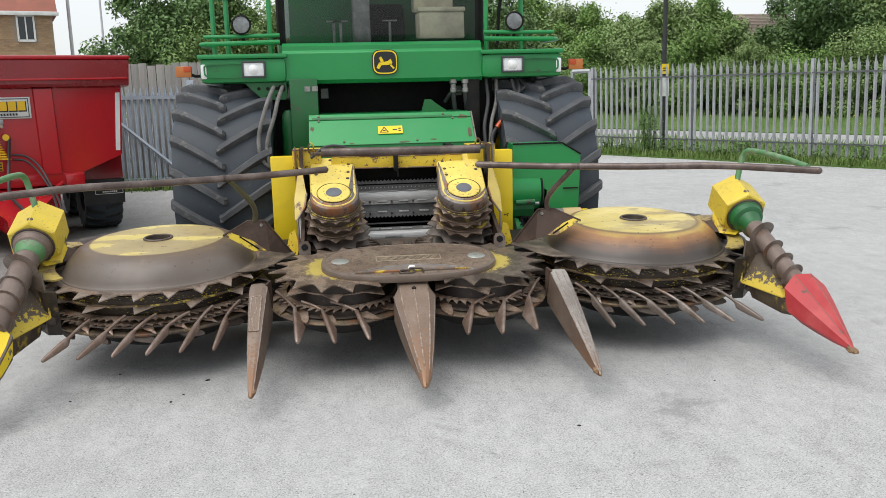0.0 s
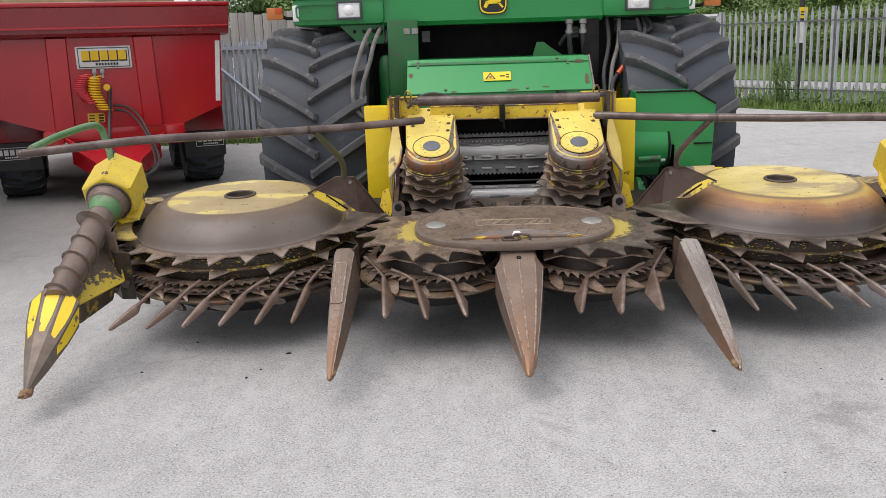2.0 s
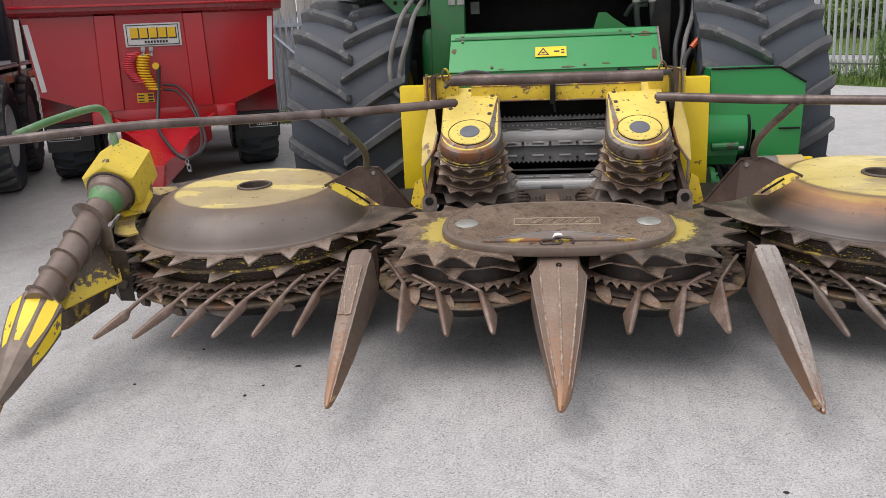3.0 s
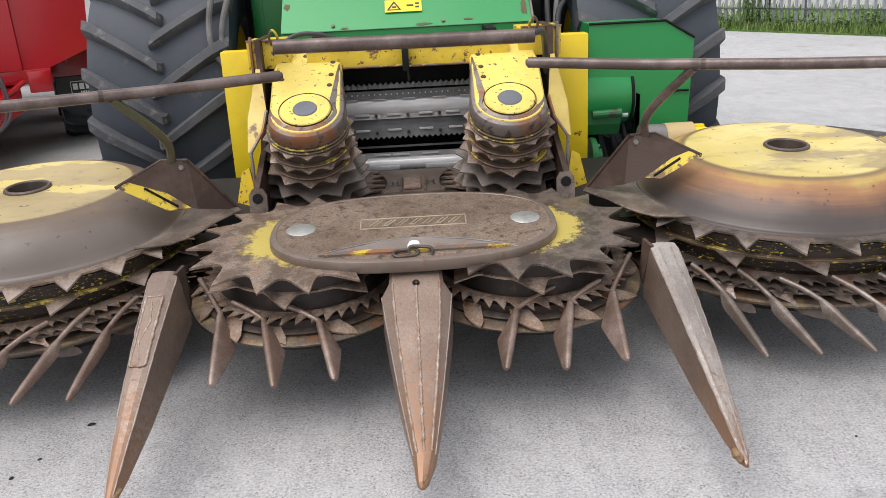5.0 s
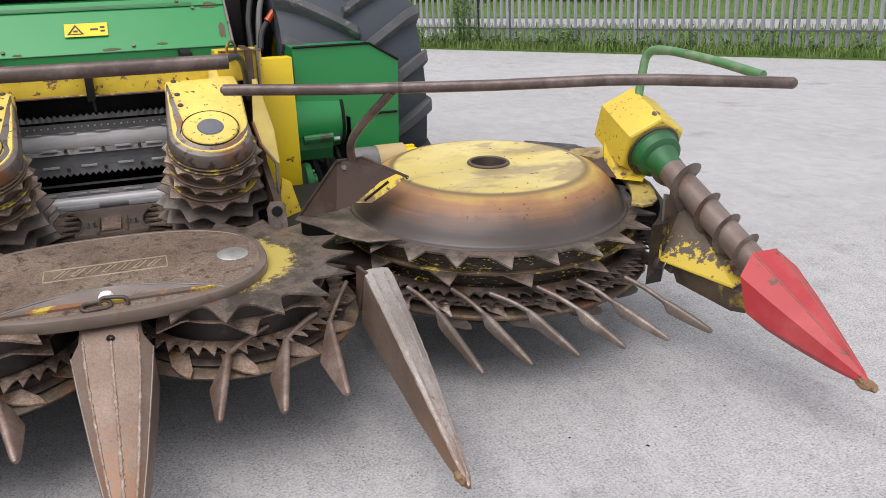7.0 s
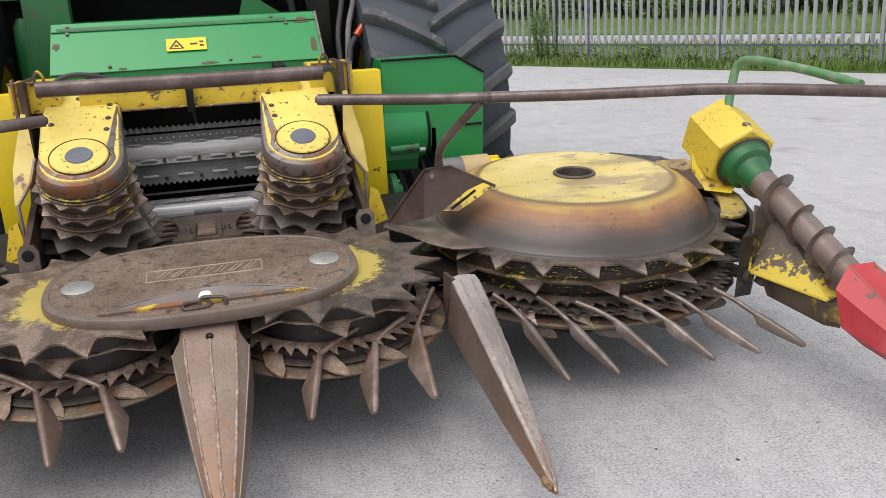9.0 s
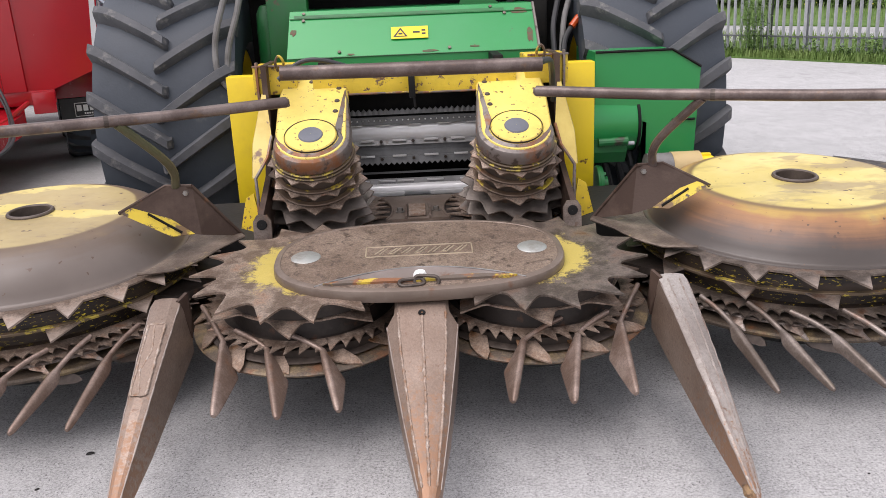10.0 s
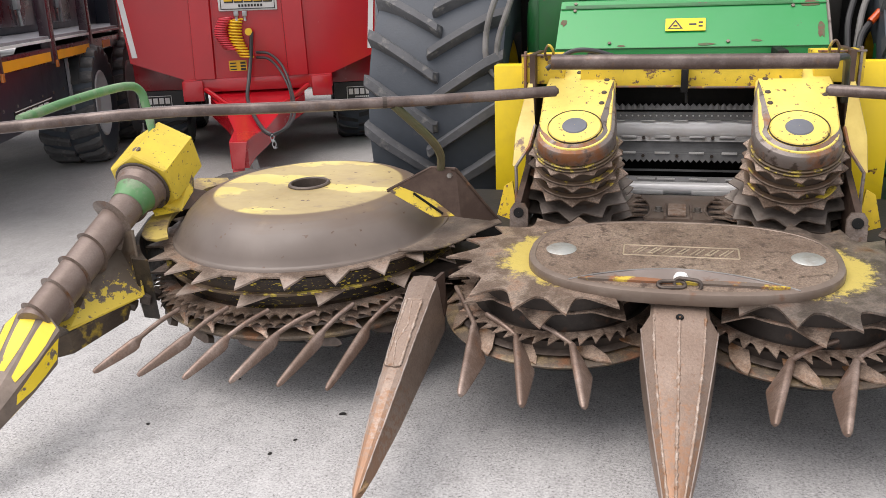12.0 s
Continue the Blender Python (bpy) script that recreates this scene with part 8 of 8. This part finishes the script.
valve = part("valve_block", bm, M_DGREEN2, harv, "green hydraulic valve bracket", 25)
bm = bmesh.new()
rod(bm, (1.09, 2.19, 0.765), (1.125, 2.19, 0.765), 0.011, seg=8)
part("valve_stem", bm, M_GALV, valve, "pale bolt end")
bm = bmesh.new()
lathe(bm, [(0.001, 0.0), (0.1, 0.0), (0.105, 0.012), (0.1, 0.03), (0.05, 0.035), (0.045, 0.06), (0.001, 0.06)], 24, pose(0.93, 2.2, 0.55, 0, 90))
for i in range(6):
    a = math.pi / 3 * i
    rod(bm, (0.955, 2.2 + 0.075 * math.cos(a), 0.55 + 0.075 * math.sin(a)), (0.975, 2.2 + 0.075 * math.cos(a), 0.55 + 0.075 * math.sin(a)), 0.012, seg=6)
part("shaft_flange", bm, M_DGREEN2, harv, "green bolted shaft flange")
bm = bmesh.new()
pr = [(1.2, 0.86), (1.27, 0.9), (1.27, 0.6), (1.2, 0.6)]
ring_faces(bm, [[(x, 2.25, z) for x, z in pr], [(x, 2.33, z) for x, z in pr]])
part("cover_stay", bm, M_DGREEN, harv, "green stay with rusty bolts")
bm = bmesh.new()
rod(bm, (1.14, 2.0, 0.66), (1.26, 2.0, 0.66), 0.085, seg=20)
coup = part("drive_guard", bm, M_GHOSE, harv, "grey and cream drive shaft guard")
bm = bmesh.new()
rod(bm, (1.26, 2.0, 0.66), (1.4, 2.0, 0.66), 0.088, seg=20)
part("guard_sleeve", bm, M_TAN, coup, "cream plastic sleeve")
bm = bmesh.new()
rod(bm, (1.4, 2.0, 0.66), (1.47, 2.0, 0.66), 0.06, seg=14)
for i in range(5):
    a = i * 1.25
    box(bm, (1.44, 2.0 + 0.06 * math.cos(a), 0.66 + 0.06 * math.sin(a)), (0.05, 0.03, 0.03), bevel=0.006)
part("universal_joint", bm, M_YELLOW, coup, "yellow universal joint")
for k in range(6):
    bm = bmesh.new()
    x = 0.9 + 0.07 * k
    tube(bm, smooth_path([(x, 2.5, 0.9), (x + 0.05, 2.35, 0.6), (x + 0.12, 2.45, 0.4), (x + 0.2, 2.7, 0.35)], 4), 0.02, 8)
    part("hose", bm, M_HOSE, harv)

# hoses hanging between panel and tyres
for pts, mm in (([(-0.9, 2.8, 1.7), (-0.922, 2.5, 1.61), (-0.958, 2.45, 1.505), (-0.992, 2.44, 1.4), (-1.01, 2.44, 1.308), (-1.007, 2.42, 1.217), (-0.986, 2.42, 1.147), (-0.941, 2.42, 1.1), (-0.87, 2.45, 1.07)], M_GHOSE),
                ([(-0.83, 2.8, 1.7), (-0.854, 2.5, 1.595), (-0.882, 2.45, 1.48), (-0.926, 2.44, 1.357), (-0.948, 2.44, 1.271), (-0.949, 2.42, 1.185), (-0.93, 2.42, 1.115), (-0.88, 2.45, 1.05)], M_GHOSE),
                ([(-0.8, 2.9, 1.72), (-0.78, 2.84, 1.66), (-0.79, 2.8, 1.6)], M_HOSE),
                ([(0.84, 2.9, 1.74), (0.85, 2.85, 1.55), (0.8, 2.75, 1.35), (0.78, 2.6, 1.2)], M_HOSE),
                ([(0.93, 2.9, 1.72), (0.92, 2.85, 1.55), (0.86, 2.75, 1.38), (0.82, 2.6, 1.2)], M_GHOSE),
                ([(1.1, 2.9, 1.72), (1.1, 2.8, 1.62), (1.0, 2.75, 1.45), (0.86, 2.65, 1.3), (0.82, 2.55, 1.2)], M_HOSE),
                ([(1.12, 2.92, 1.74), (1.16, 2.85, 1.66), (1.08, 2.82, 1.62), (1.05, 2.85, 1.72)], M_HOSE),
                ([(0.5, 2.95, 1.55), (0.55, 2.9, 1.62), (0.66, 2.9, 1.63), (0.7, 2.95, 1.52)], M_HOSE)):
    bm = bmesh.new()
    tube(bm, smooth_path(pts, 6), 0.016, 10)
    part("hose", bm, mm, harv)
bm = bmesh.new()
tube(bm, [(0.93, 2.69, 1.385), (0.885, 2.665, 1.335)], 0.02, 10)
part("hose_sleeve", bm, M_ORANGE, harv, "short bright red hose sleeve")


# ---- red tipping trailer ----
TM = pose(-4.055, 5.78, 0, 0, 0, 23.83)          # x across its front, y towards its tail
M_SIGNY = mat("sign_yellow", (0.8, 0.5, 0.01), None, rough=0.4, bump=0)
M_REDHOSE = mat("red_coil_hose", (0.6, 0.05, 0.07), None, rough=0.35, bump=0.05)
M_YHOSE = mat("yellow_coil_hose", (0.8, 0.5, 0.02), None, rough=0.35, bump=0.05)
M_MUDFLAP = mat("black_mudguard", (0.015, 0.015, 0.016), (0.035, 0.034, 0.033), 5, 0.45, 0.7, 0.45, 0.6, 0, 0.1, 50)
M_TRED = mat("deep_red_rim", (0.26, 0.006, 0.012), (0.22, 0.006, 0.012), 2, 0.4, 0.8, 0.25, 0.32, 0, 0.03, 30, coat=0.3)
tr = thing("tipping_trailer", (-4.3, 6.8, 0), "glossy red tipping trailer with coiled air hoses, parked behind the header", "trailer")


def lpart(name, bm, material, parent, m, label="", smooth=30.0, top=True):
    ob = part(name, bm, material, parent, label, smooth)
    if top:
        ob.matrix_basis = m
    return ob


def tp(name, bm, material, label="", parent=None, smooth=30.0):
    return lpart(name, bm, material, parent or tr, TM, label, smooth, parent is None)


# body: front wall with sloped lower corners
bm = bmesh.new()
out = [(-0.7, 0.8), (0.74, 0.8), (1.19, 0.98), (1.24, 1.76), (-1.26, 1.76), (-1.19, 0.98)]
ring_faces(bm, [[(x, 0, z) for x, z in out], [(x, 5.0, z) for x, z in out]])
body = tp("body", bm, M_RED, "red tipper body", smooth=20)
bm = bmesh.new()
out = [(-1.36, 1.76), (1.32, 1.76), (1.34, 2.1), (-1.38, 2.1)]
ring_faces(bm, [[(x * 0.985, -0.0, z) for x, z in out], [(x, -0.07, z - 0.01 if z > 2 else z + 0.02) for x, z in out], [(x, -0.09, z - 0.03 if z > 2 else z + 0.05) for x, z in out]][::-1] + [[(x, 5.05, z) for x, z in out]])
rim = tp("top_rim", bm, M_TRED, "broad darker red rim round the body", smooth=20)
bm = bmesh.new()
box(bm, (-0.02, -0.1, 1.86), (2.66, 0.02, 0.025), bevel=0.006)
tp("rim_fold", bm, M_RED, "", rim)
bm = bmesh.new()
box(bm, (-0.02, -0.03, 2.1), (2.74, 0.14, 0.05), bevel=0.02)
tp("rim_edge", bm, M_RED, "", rim)
for x in (-0.475, 0.395):
    bm = bmesh.new()
    w = 0.105
    f = 1.0 if x > 0 else -1.0
    pr = [(x - w, 1.76), (x + w, 1.76), (x + w + 0.02 * f, 0.8), (x - w + 0.02 * f, 0.8)]
    ring_faces(bm, [[(a, 0.0, z) for a, z in pr], [(a + (0.012 if a < x else -0.012), -0.045, z) for a, z in pr]])
    tp("rib", bm, M_RED, "", body, 20)
for f in (-1, 1):
    bm = bmesh.new()
    xt, xb = (1.2, 1.15) if f > 0 else (1.225, 1.145)
    pr = [(f * (xt - 0.028), 1.7), (f * (xt + 0.022), 1.7), (f * (xb + 0.022), 1.03), (f * (xb - 0.028), 1.03)]
    ring_faces(bm, [[(a, -0.001, z) for a, z in pr], [(a, -0.006, z) for a, z in pr]])
    tp("reflector_strip", bm, M_WHITE, "white reflective strip", body)
# maker's board: border and plain blocks
bm = bmesh.new()
box(bm, (-0.02, -0.012, 1.555), (0.56, 0.016, 0.235), bevel=0.006)
board = tp("maker_board", bm, M_WPAINT, "white board with plain yellow and black blocks")
bm = bmesh.new()
for dx, dz, sx, sz in ((0, 0.1, 0.52, 0.008), (0, -0.1, 0.52, 0.008), (0.256, 0, 0.008, 0.2), (-0.256, 0, 0.008, 0.2)):
    box(bm, (-0.02 + dx, -0.022, 1.555 + dz), (sx, 0.004, sz))
for i in range(5):
    w = 0.085
    box(bm, (-0.205 + i * 0.093 + 0.008, -0.022, 1.57), (w, 0.004, 0.115))
for i in range(8):
    box(bm, (-0.1 + i * 0.03, -0.022, 1.485), (0.02, 0.004, 0.024))
tp("block_shadow", bm, M_INK, "", board)
bm = bmesh.new()
for i in range(5):
    box(bm, (-0.205 + i * 0.093, -0.026, 1.577), (0.078, 0.004, 0.1))
tp("yellow_block", bm, M_SIGNY, "", board)


def coil(x, z0, z1, r, turns, bow, lean):
    """A coiled hose hanging in a bow."""
    pts = []
    n = turns * 12
    for i in range(n + 1):
        f = i / n
        a = 2 * math.pi * turns * f
        pts.append((x + bow * math.sin(f * math.pi) + lean * f * f + r * math.cos(a), -0.12 + r * math.sin(a), z1 + (z0 - z1) * f))
    return pts


bm = bmesh.new()
tube(bm, coil(-0.23, 1.08, 1.38, 0.055, 14, -0.07, 0.03), 0.0095, 6)
tp("air_hose", bm, M_REDHOSE, "red coiled air hose")
bm = bmesh.new()
tube(bm, coil(-0.135, 1.0, 1.36, 0.058, 13, -0.035, 0.07), 0.0095, 6)
tp("air_hose", bm, M_YHOSE, "yellow coiled air hose")
for x in (-0.135, -0.055):
    bm = bmesh.new()
    box(bm, (x, -0.06, 1.41), (0.045, 0.05, 0.05), bevel=0.01)
    rod(bm, (x, -0.06, 1.39), (x, -0.07, 1.34), 0.014, seg=8)
    tp("coupling_head", bm, M_GALV, "bright hose coupling")
bm = bmesh.new()
rod(bm, (-0.03, -0.08, 1.24), (-0.03, -0.14, 1.24), 0.035, seg=14)
tp("hose_valve", bm, M_YHOSE)
for pts in ([(-0.0, -0.12, 1.24), (-0.03, -0.16, 1.0), (-0.06, -0.28, 0.8), (-0.075, -0.5, 0.64), (0.0, -0.95, 0.53), (0.09, -1.3, 0.45), (0.155, -1.4, 0.42)],
            [(0.02, -0.06, 1.04), (0.15, -0.1, 1.02), (0.27, -0.2, 0.9), (0.34, -0.45, 0.7), (0.36, -0.95, 0.54), (0.29, -1.25, 0.46), (0.165, -1.4, 0.42)],
            [(0.02, -0.06, 0.99), (0.14, -0.1, 0.97), (0.25, -0.2, 0.85), (0.33, -0.45, 0.66), (0.32, -0.95, 0.5), (0.24, -1.25, 0.43), (0.15, -1.38, 0.41)]):
    bm = bmesh.new()
    tube(bm, smooth_path(pts, 6), 0.0185 if pts[0][0] == 0 else 0.013, 8)
    tp("hydraulic_hose", bm, M_HOSE, "black hydraulic hose")
bm = bmesh.new()
box(bm, (-0.17, -0.005, 0.915), (0.17, 0.006, 0.1))
st = tp("sticker", bm, M_SIGNY, "yellow sticker with small dark bars")
for i in range(3):
    for x, w, h in ((-0.215, 0.06, 0.012), (-0.12, 0.05, 0.018)):
        bm = bmesh.new()
        box(bm, (x, -0.009, 0.94 - 0.03 * i), (w, 0.003, h))
        tp("sticker_bar", bm, M_INK, "", st)
# chassis front and drawbar
bm = bmesh.new()
box(bm, (0.02, 0.05, 0.735), (1.46, 0.16, 0.13), bevel=0.012)
for x in (-0.62, 0.64):
    box(bm, (x, -0.03, 0.69), (0.2, 0.1, 0.2), bevel=0.012)
tp("front_beam", bm, M_RED, "red chassis beam")
bm = bmesh.new()
secs = [(0.1, -0.46, 0.46, 0.44, 0.68), (-0.1, -0.46, 0.46, 0.44, 0.62), (-0.7, -0.26, 0.22, 0.36, 0.52), (-1.2, -0.17, 0.11, 0.3, 0.45), (-1.4, -0.18, 0.01, 0.24, 0.43), (-1.62, -0.185, -0.04, 0.19, 0.415)]
ring_faces(bm, [[(x0, y, z0), (x1, y, z0), (x1, y, z1), (x0, y, z1)] for y, x0, x1, z0, z1 in secs])
drawbar = tp("drawbar", bm, M_RED, "red box drawbar tapering to its hitch", smooth=20)
for f in (-1, 1):
    bm = bmesh.new()
    tube(bm, [(f * 0.5, -0.06, 0.7), (f * 0.3, -0.3, 0.58), (f * 0.06, -0.62, 0.5)], 0.025, 8)
    tp("drawbar_rib", bm, M_RED, "", drawbar)
bm = bmesh.new()
pr = [(-0.184, 0.414), (-0.041, 0.41), (-0.08, 0.195), (-0.17, 0.195)]
ring_faces(bm, [[(x, -1.62, z) for x, z in pr], [(x * 0.98, -1.66, z) for x, z in pr]])
tp("end_plate", bm, M_CONE, "pale red end plate", drawbar, 20)
bm = bmesh.new()
rod(bm, (-0.13, -1.6, 0.2), (-0.13, -1.6, 0.12), 0.05, 0.055, 16)
rod(bm, (-0.14, -1.6, 0.145), (-0.155, -1.7, 0.13), 0.035, 0.04, 12)
tp("towing_eye", bm, M_CONE, "red towing eye", drawbar)
bm = bmesh.new()
rod(bm, (-0.02, -1.3, 0.2), (0.0, -1.3, 0.1), 0.03, seg=10)
tp("grease_bolt", bm, M_GALV, "", drawbar)
bm = bmesh.new()
for i in range(4):
    mm = pose(0.16 + 0.006 * i, -1.4, 0.4 - 0.03 * i, 90 * (i % 2), 0, 0)
    tube(bm, [mm @ Vector((0.016 * math.cos(t), 0, 0.024 * math.sin(t))) for t in [k * math.pi / 5 for k in range(11)]], 0.005, 5)
tp("safety_chain", bm, M_GALV, "hanging galvanised chain")
bm = bmesh.new()
box(bm, (0.0, 2.5, 0.62), (0.9, 4.6, 0.24), bevel=0.02)
tp("chassis", bm, M_TRED, "red chassis")
TT = tyre_mesh(0.5, 0.44, 0.006, 0.26)
TLUGS = [lug_mesh(side, 0.5, 0.44, 0.005, 0.034, 0.1, M_MUDFLAP) for side in (-1, 1)]
for f in (-1, 1):
    bm = bmesh.new()
    pr = [(f * 0.78, 0.66), (f * 1.26, 0.66), (f * 1.25, 0.36), (f * 0.78, 0.35)]
    ring_faces(bm, [[(x, 0.42, z) for x, z in pr], [(x, 0.47, z) for x, z in pr]])
    mg = tp("mudguard", bm, M_MUDFLAP, "black mudguard with a plain pale mark")
    bm = bmesh.new()
    box(bm, (f * 0.99, 0.85, 0.98), (0.52, 0.9, 0.05), bevel=0.02)
    tp("mudguard_top", bm, M_RED, "", mg)
    bm = bmesh.new()
    box(bm, (f * 1.0, 0.44, 0.82), (0.5, 0.04, 0.31), bevel=0.008)
    tp("mudguard_front", bm, M_TRED, "deep red mudguard front", mg)
    bm = bmesh.new()
    for dx, dz, sx, sz in ((0, 0.065, 0.32, 0.006), (0, -0.065, 0.32, 0.006), (0.16, 0, 0.006, 0.13), (-0.16, 0, 0.006, 0.13)):
        box(bm, (f * 1.07 + dx, 0.412, 0.545 + dz), (sx, 0.004, sz))
    for i in range(5):
        box(bm, (f * 1.07 - 0.12 + i * 0.06, 0.412, 0.56), (0.045, 0.004, 0.06))
    for i in range(8):
        box(bm, (f * 1.07 - 0.07 + i * 0.022, 0.412, 0.505), (0.015, 0.004, 0.016))
    tp("pale_mark", bm, M_WPAINT, "", mg)
    for y in (0.95, 2.4):
        o = new("wheel_tyre", TT)
        o.parent = tr
        o.matrix_parent_inverse = ROOT[tr.name]
        o.matrix_basis = TM @ pose(f * 1.02, y, 0.5)
        tagged(o, "narrow black trailer tyre")
        add_lugs(o, TLUGS, 22)
        bm = bmesh.new()
        lathe(bm, [(0.001, 0.06), (0.12, 0.06), (0.2, 0.02), (0.24, 0.1), (0.27, 0.14)], 28, pose(0, 0, 0, 0, 90 * f))
        q = new("rim", finish("rim", bm, M_RED))
        q.parent = o

# ---- dark dump trailer beside it ----
DM = pose(-5.6, 5.3, 0, 0, 0, 23.83)             # x towards its near side, y towards its tail
M_PLUM = mat("dark_plum_paint", (0.028, 0.012, 0.018), (0.04, 0.02, 0.026), 3, 0.45, 0.7, 0.25, 0.4, 0, 0.05, 40, coat=0.3)
M_NAVY = mat("black_blue_panel", (0.02, 0.023, 0.034), (0.03, 0.034, 0.046), 3, 0.45, 0.7, 0.3, 0.45, 0, 0.05, 40)
M_STRIPE = mat("amber_stripe", (0.85, 0.36, 0.01), None, rough=0.35, bump=0.03)
M_DECK = mat("grey_step_plate", (0.24, 0.24, 0.26), (0.16, 0.16, 0.17), 6, 0.45, 0.7, 0.5, bump=0.4, bump_scale=60)
dt = thing("dump_trailer", (-6.5, 6.0, 0), "dark plum dump trailer with an amber side stripe and knobbly tyres", "trailer")


def dp(name, bm, material, label="", parent=None, smooth=30.0):
    return lpart(name, bm, material, parent or dt, DM, label, smooth, parent is None)


bm = bmesh.new()
box(bm, (-0.02, 0.0, 1.15), (0.05, 5.8, 0.12), bevel=0.008)
rail = dp("side_rail", bm, M_PLUM, "dark side rail")
for y0, y1 in ((-2.9, -1.32), (-1.1, 0.05), (0.65, 1.0), (2.2, 2.9)):
    bm = bmesh.new()
    box(bm, (0.007, (y0 + y1) / 2, 1.14), (0.006, y1 - y0, 0.075))
    dp("amber_stripe", bm, M_STRIPE, "amber reflective stripe", rail)
bm = bmesh.new()
box(bm, (-0.25, 0.0, 1.29), (0.5, 5.8, 0.03), bevel=0.006)
step = dp("side_step", bm, M_DECK, "grey chequered side step")
bm = bmesh.new()
box(bm, (0.003, 0.0, 1.27), (0.02, 5.8, 0.02))
dp("step_edge", bm, M_WPAINT, "pale step edge", step)
bm = bmesh.new()
box(bm, (-1.4, 0.4, 1.95), (1.8, 6.6, 1.3), bevel=0.03)
dp("body", bm, M_NAVY, "dark tipper body")
bm = bmesh.new()
box(bm, (-0.41, 2.86, 1.95), (0.28, 0.07, 1.3), bevel=0.012)
dp("tail_flange", bm, M_NAVY, "dark flange at the tail of the body")
for y in (-2.6, -1.2, 0.15, 1.6, 2.7):
    bm = bmesh.new()
    box(bm, (-0.03, y, 1.75), (0.09, 0.13, 1.35), bevel=0.012)
    dp("stanchion", bm, M_PLUM, "dark plum body stanchion")
    bm = bmesh.new()
    box(bm, (0.02, y, 1.075), (0.02, 0.05, 0.06), bevel=0.006)
    dp("marker_lamp", bm, M_AMBER)
for y in (-1.9, -0.5, 0.9):
    bm = bmesh.new()
    box(bm, (-0.48, y, 1.72), (0.05, 1.1, 0.7), bevel=0.02)
    pn = dp("locker_panel", bm, M_PLUM, "dark plum side panel")
    bm = bmesh.new()
    box(bm, (-0.44, y, 1.62), (0.05, 0.1, 0.2), bevel=0.01)
    rod(bm, (-0.43, y, 1.52), (-0.43, y + 0.03, 1.38), 0.016, seg=8)
    dp("latch", bm, M_GALV, "galvanised latch", pn)
bm = bmesh.new()
box(bm, (-0.12, -1.75, 0.86), (0.05, 2.4, 0.5), bevel=0.01)
guard = dp("side_guard", bm, M_NAVY, "dark side guard panel")
bm = bmesh.new()
box(bm, (-0.09, -1.65, 0.73), (0.01, 1.0, 0.12))
lp = dp("name_strip", bm, M_INK, "black strip with plain pale bars", guard)
bm = bmesh.new()
for i in range(5):
    box(bm, (-0.083, -2.0 + i * 0.165, 0.73), (0.004, 0.12, 0.07))
for dz in (0.055, -0.055):
    box(bm, (-0.083, -1.65, 0.73 + dz), (0.004, 0.98, 0.008))
dp("pale_bar", bm, M_WPAINT, "", lp)
bm = bmesh.new()
for i in range(7):
    rod(bm, (-0.094, -2.7 + i * 0.33, 0.82), (-0.086, -2.7 + i * 0.33, 0.82), 0.012, seg=8)
dp("guard_bolt", bm, M_BOLT, "", guard)
bm = bmesh.new()
box(bm, (-0.08, -0.53, 0.85), (0.02, 0.05, 0.5))
dp("guard_edge", bm, M_DECK, "", guard)
bm = bmesh.new()
for y in (0.12, 1.62):
    n = 14
    top = [(y + 0.72 * math.cos(math.pi * k / n), 0.55 + 0.66 * math.sin(math.pi * k / n)) for k in range(2, n - 1)]
    ring_faces(bm, [[(-0.6, a, z) for a, z in top] + [(-0.6, a, z + 0.03) for a, z in top[::-1]], [(0.0, a, z) for a, z in top] + [(0.0, a, z + 0.03) for a, z in top[::-1]]])
dp("wheel_arch", bm, M_MUDFLAP, "black wheel arch")
bm = bmesh.new()
box(bm, (-1.2, 0.0, 0.85), (0.9, 5.8, 0.35), bevel=0.02)
dp("chassis", bm, M_NAVY, "dark chassis")
DT = tyre_mesh(0.585, 0.55, 0.035, 0.3)
DLUGS = [lug_mesh(side, 0.585, 0.55, 0.035, 0.05, 0.12, M_DUSTY) for side in (-1, 1)]
bm = bmesh.new()
lathe(bm, [(0.001, 0.2), (0.1, 0.2), (0.12, 0.15), (0.21, 0.14), (0.25, 0.2), (0.29, 0.245), (0.31, 0.256), (0.325, 0.25), (0.325, 0.22)], 32, pose(0, 0, 0, 0, 90))
DRIM = finish("rim", bm, M_POLE)
for y in (0.12, 1.62):
    for x, turn in ((-0.2, 0), (-2.1, 180)):
        o = new("wheel_tyre", DT)
        o.parent = dt
        o.matrix_parent_inverse = ROOT[dt.name]
        o.matrix_basis = DM @ pose(x, y, 0.585, 17, 0, 0)
        tagged(o, "wide knobbly trailer tyre")
        add_lugs(o, DLUGS, 20)
        q = new("rim", DRIM)
        q.parent = o
        q.matrix_basis = pose(0, 0, 0, 0, 0, turn)
        tagged(q, "pale grey steel rim")
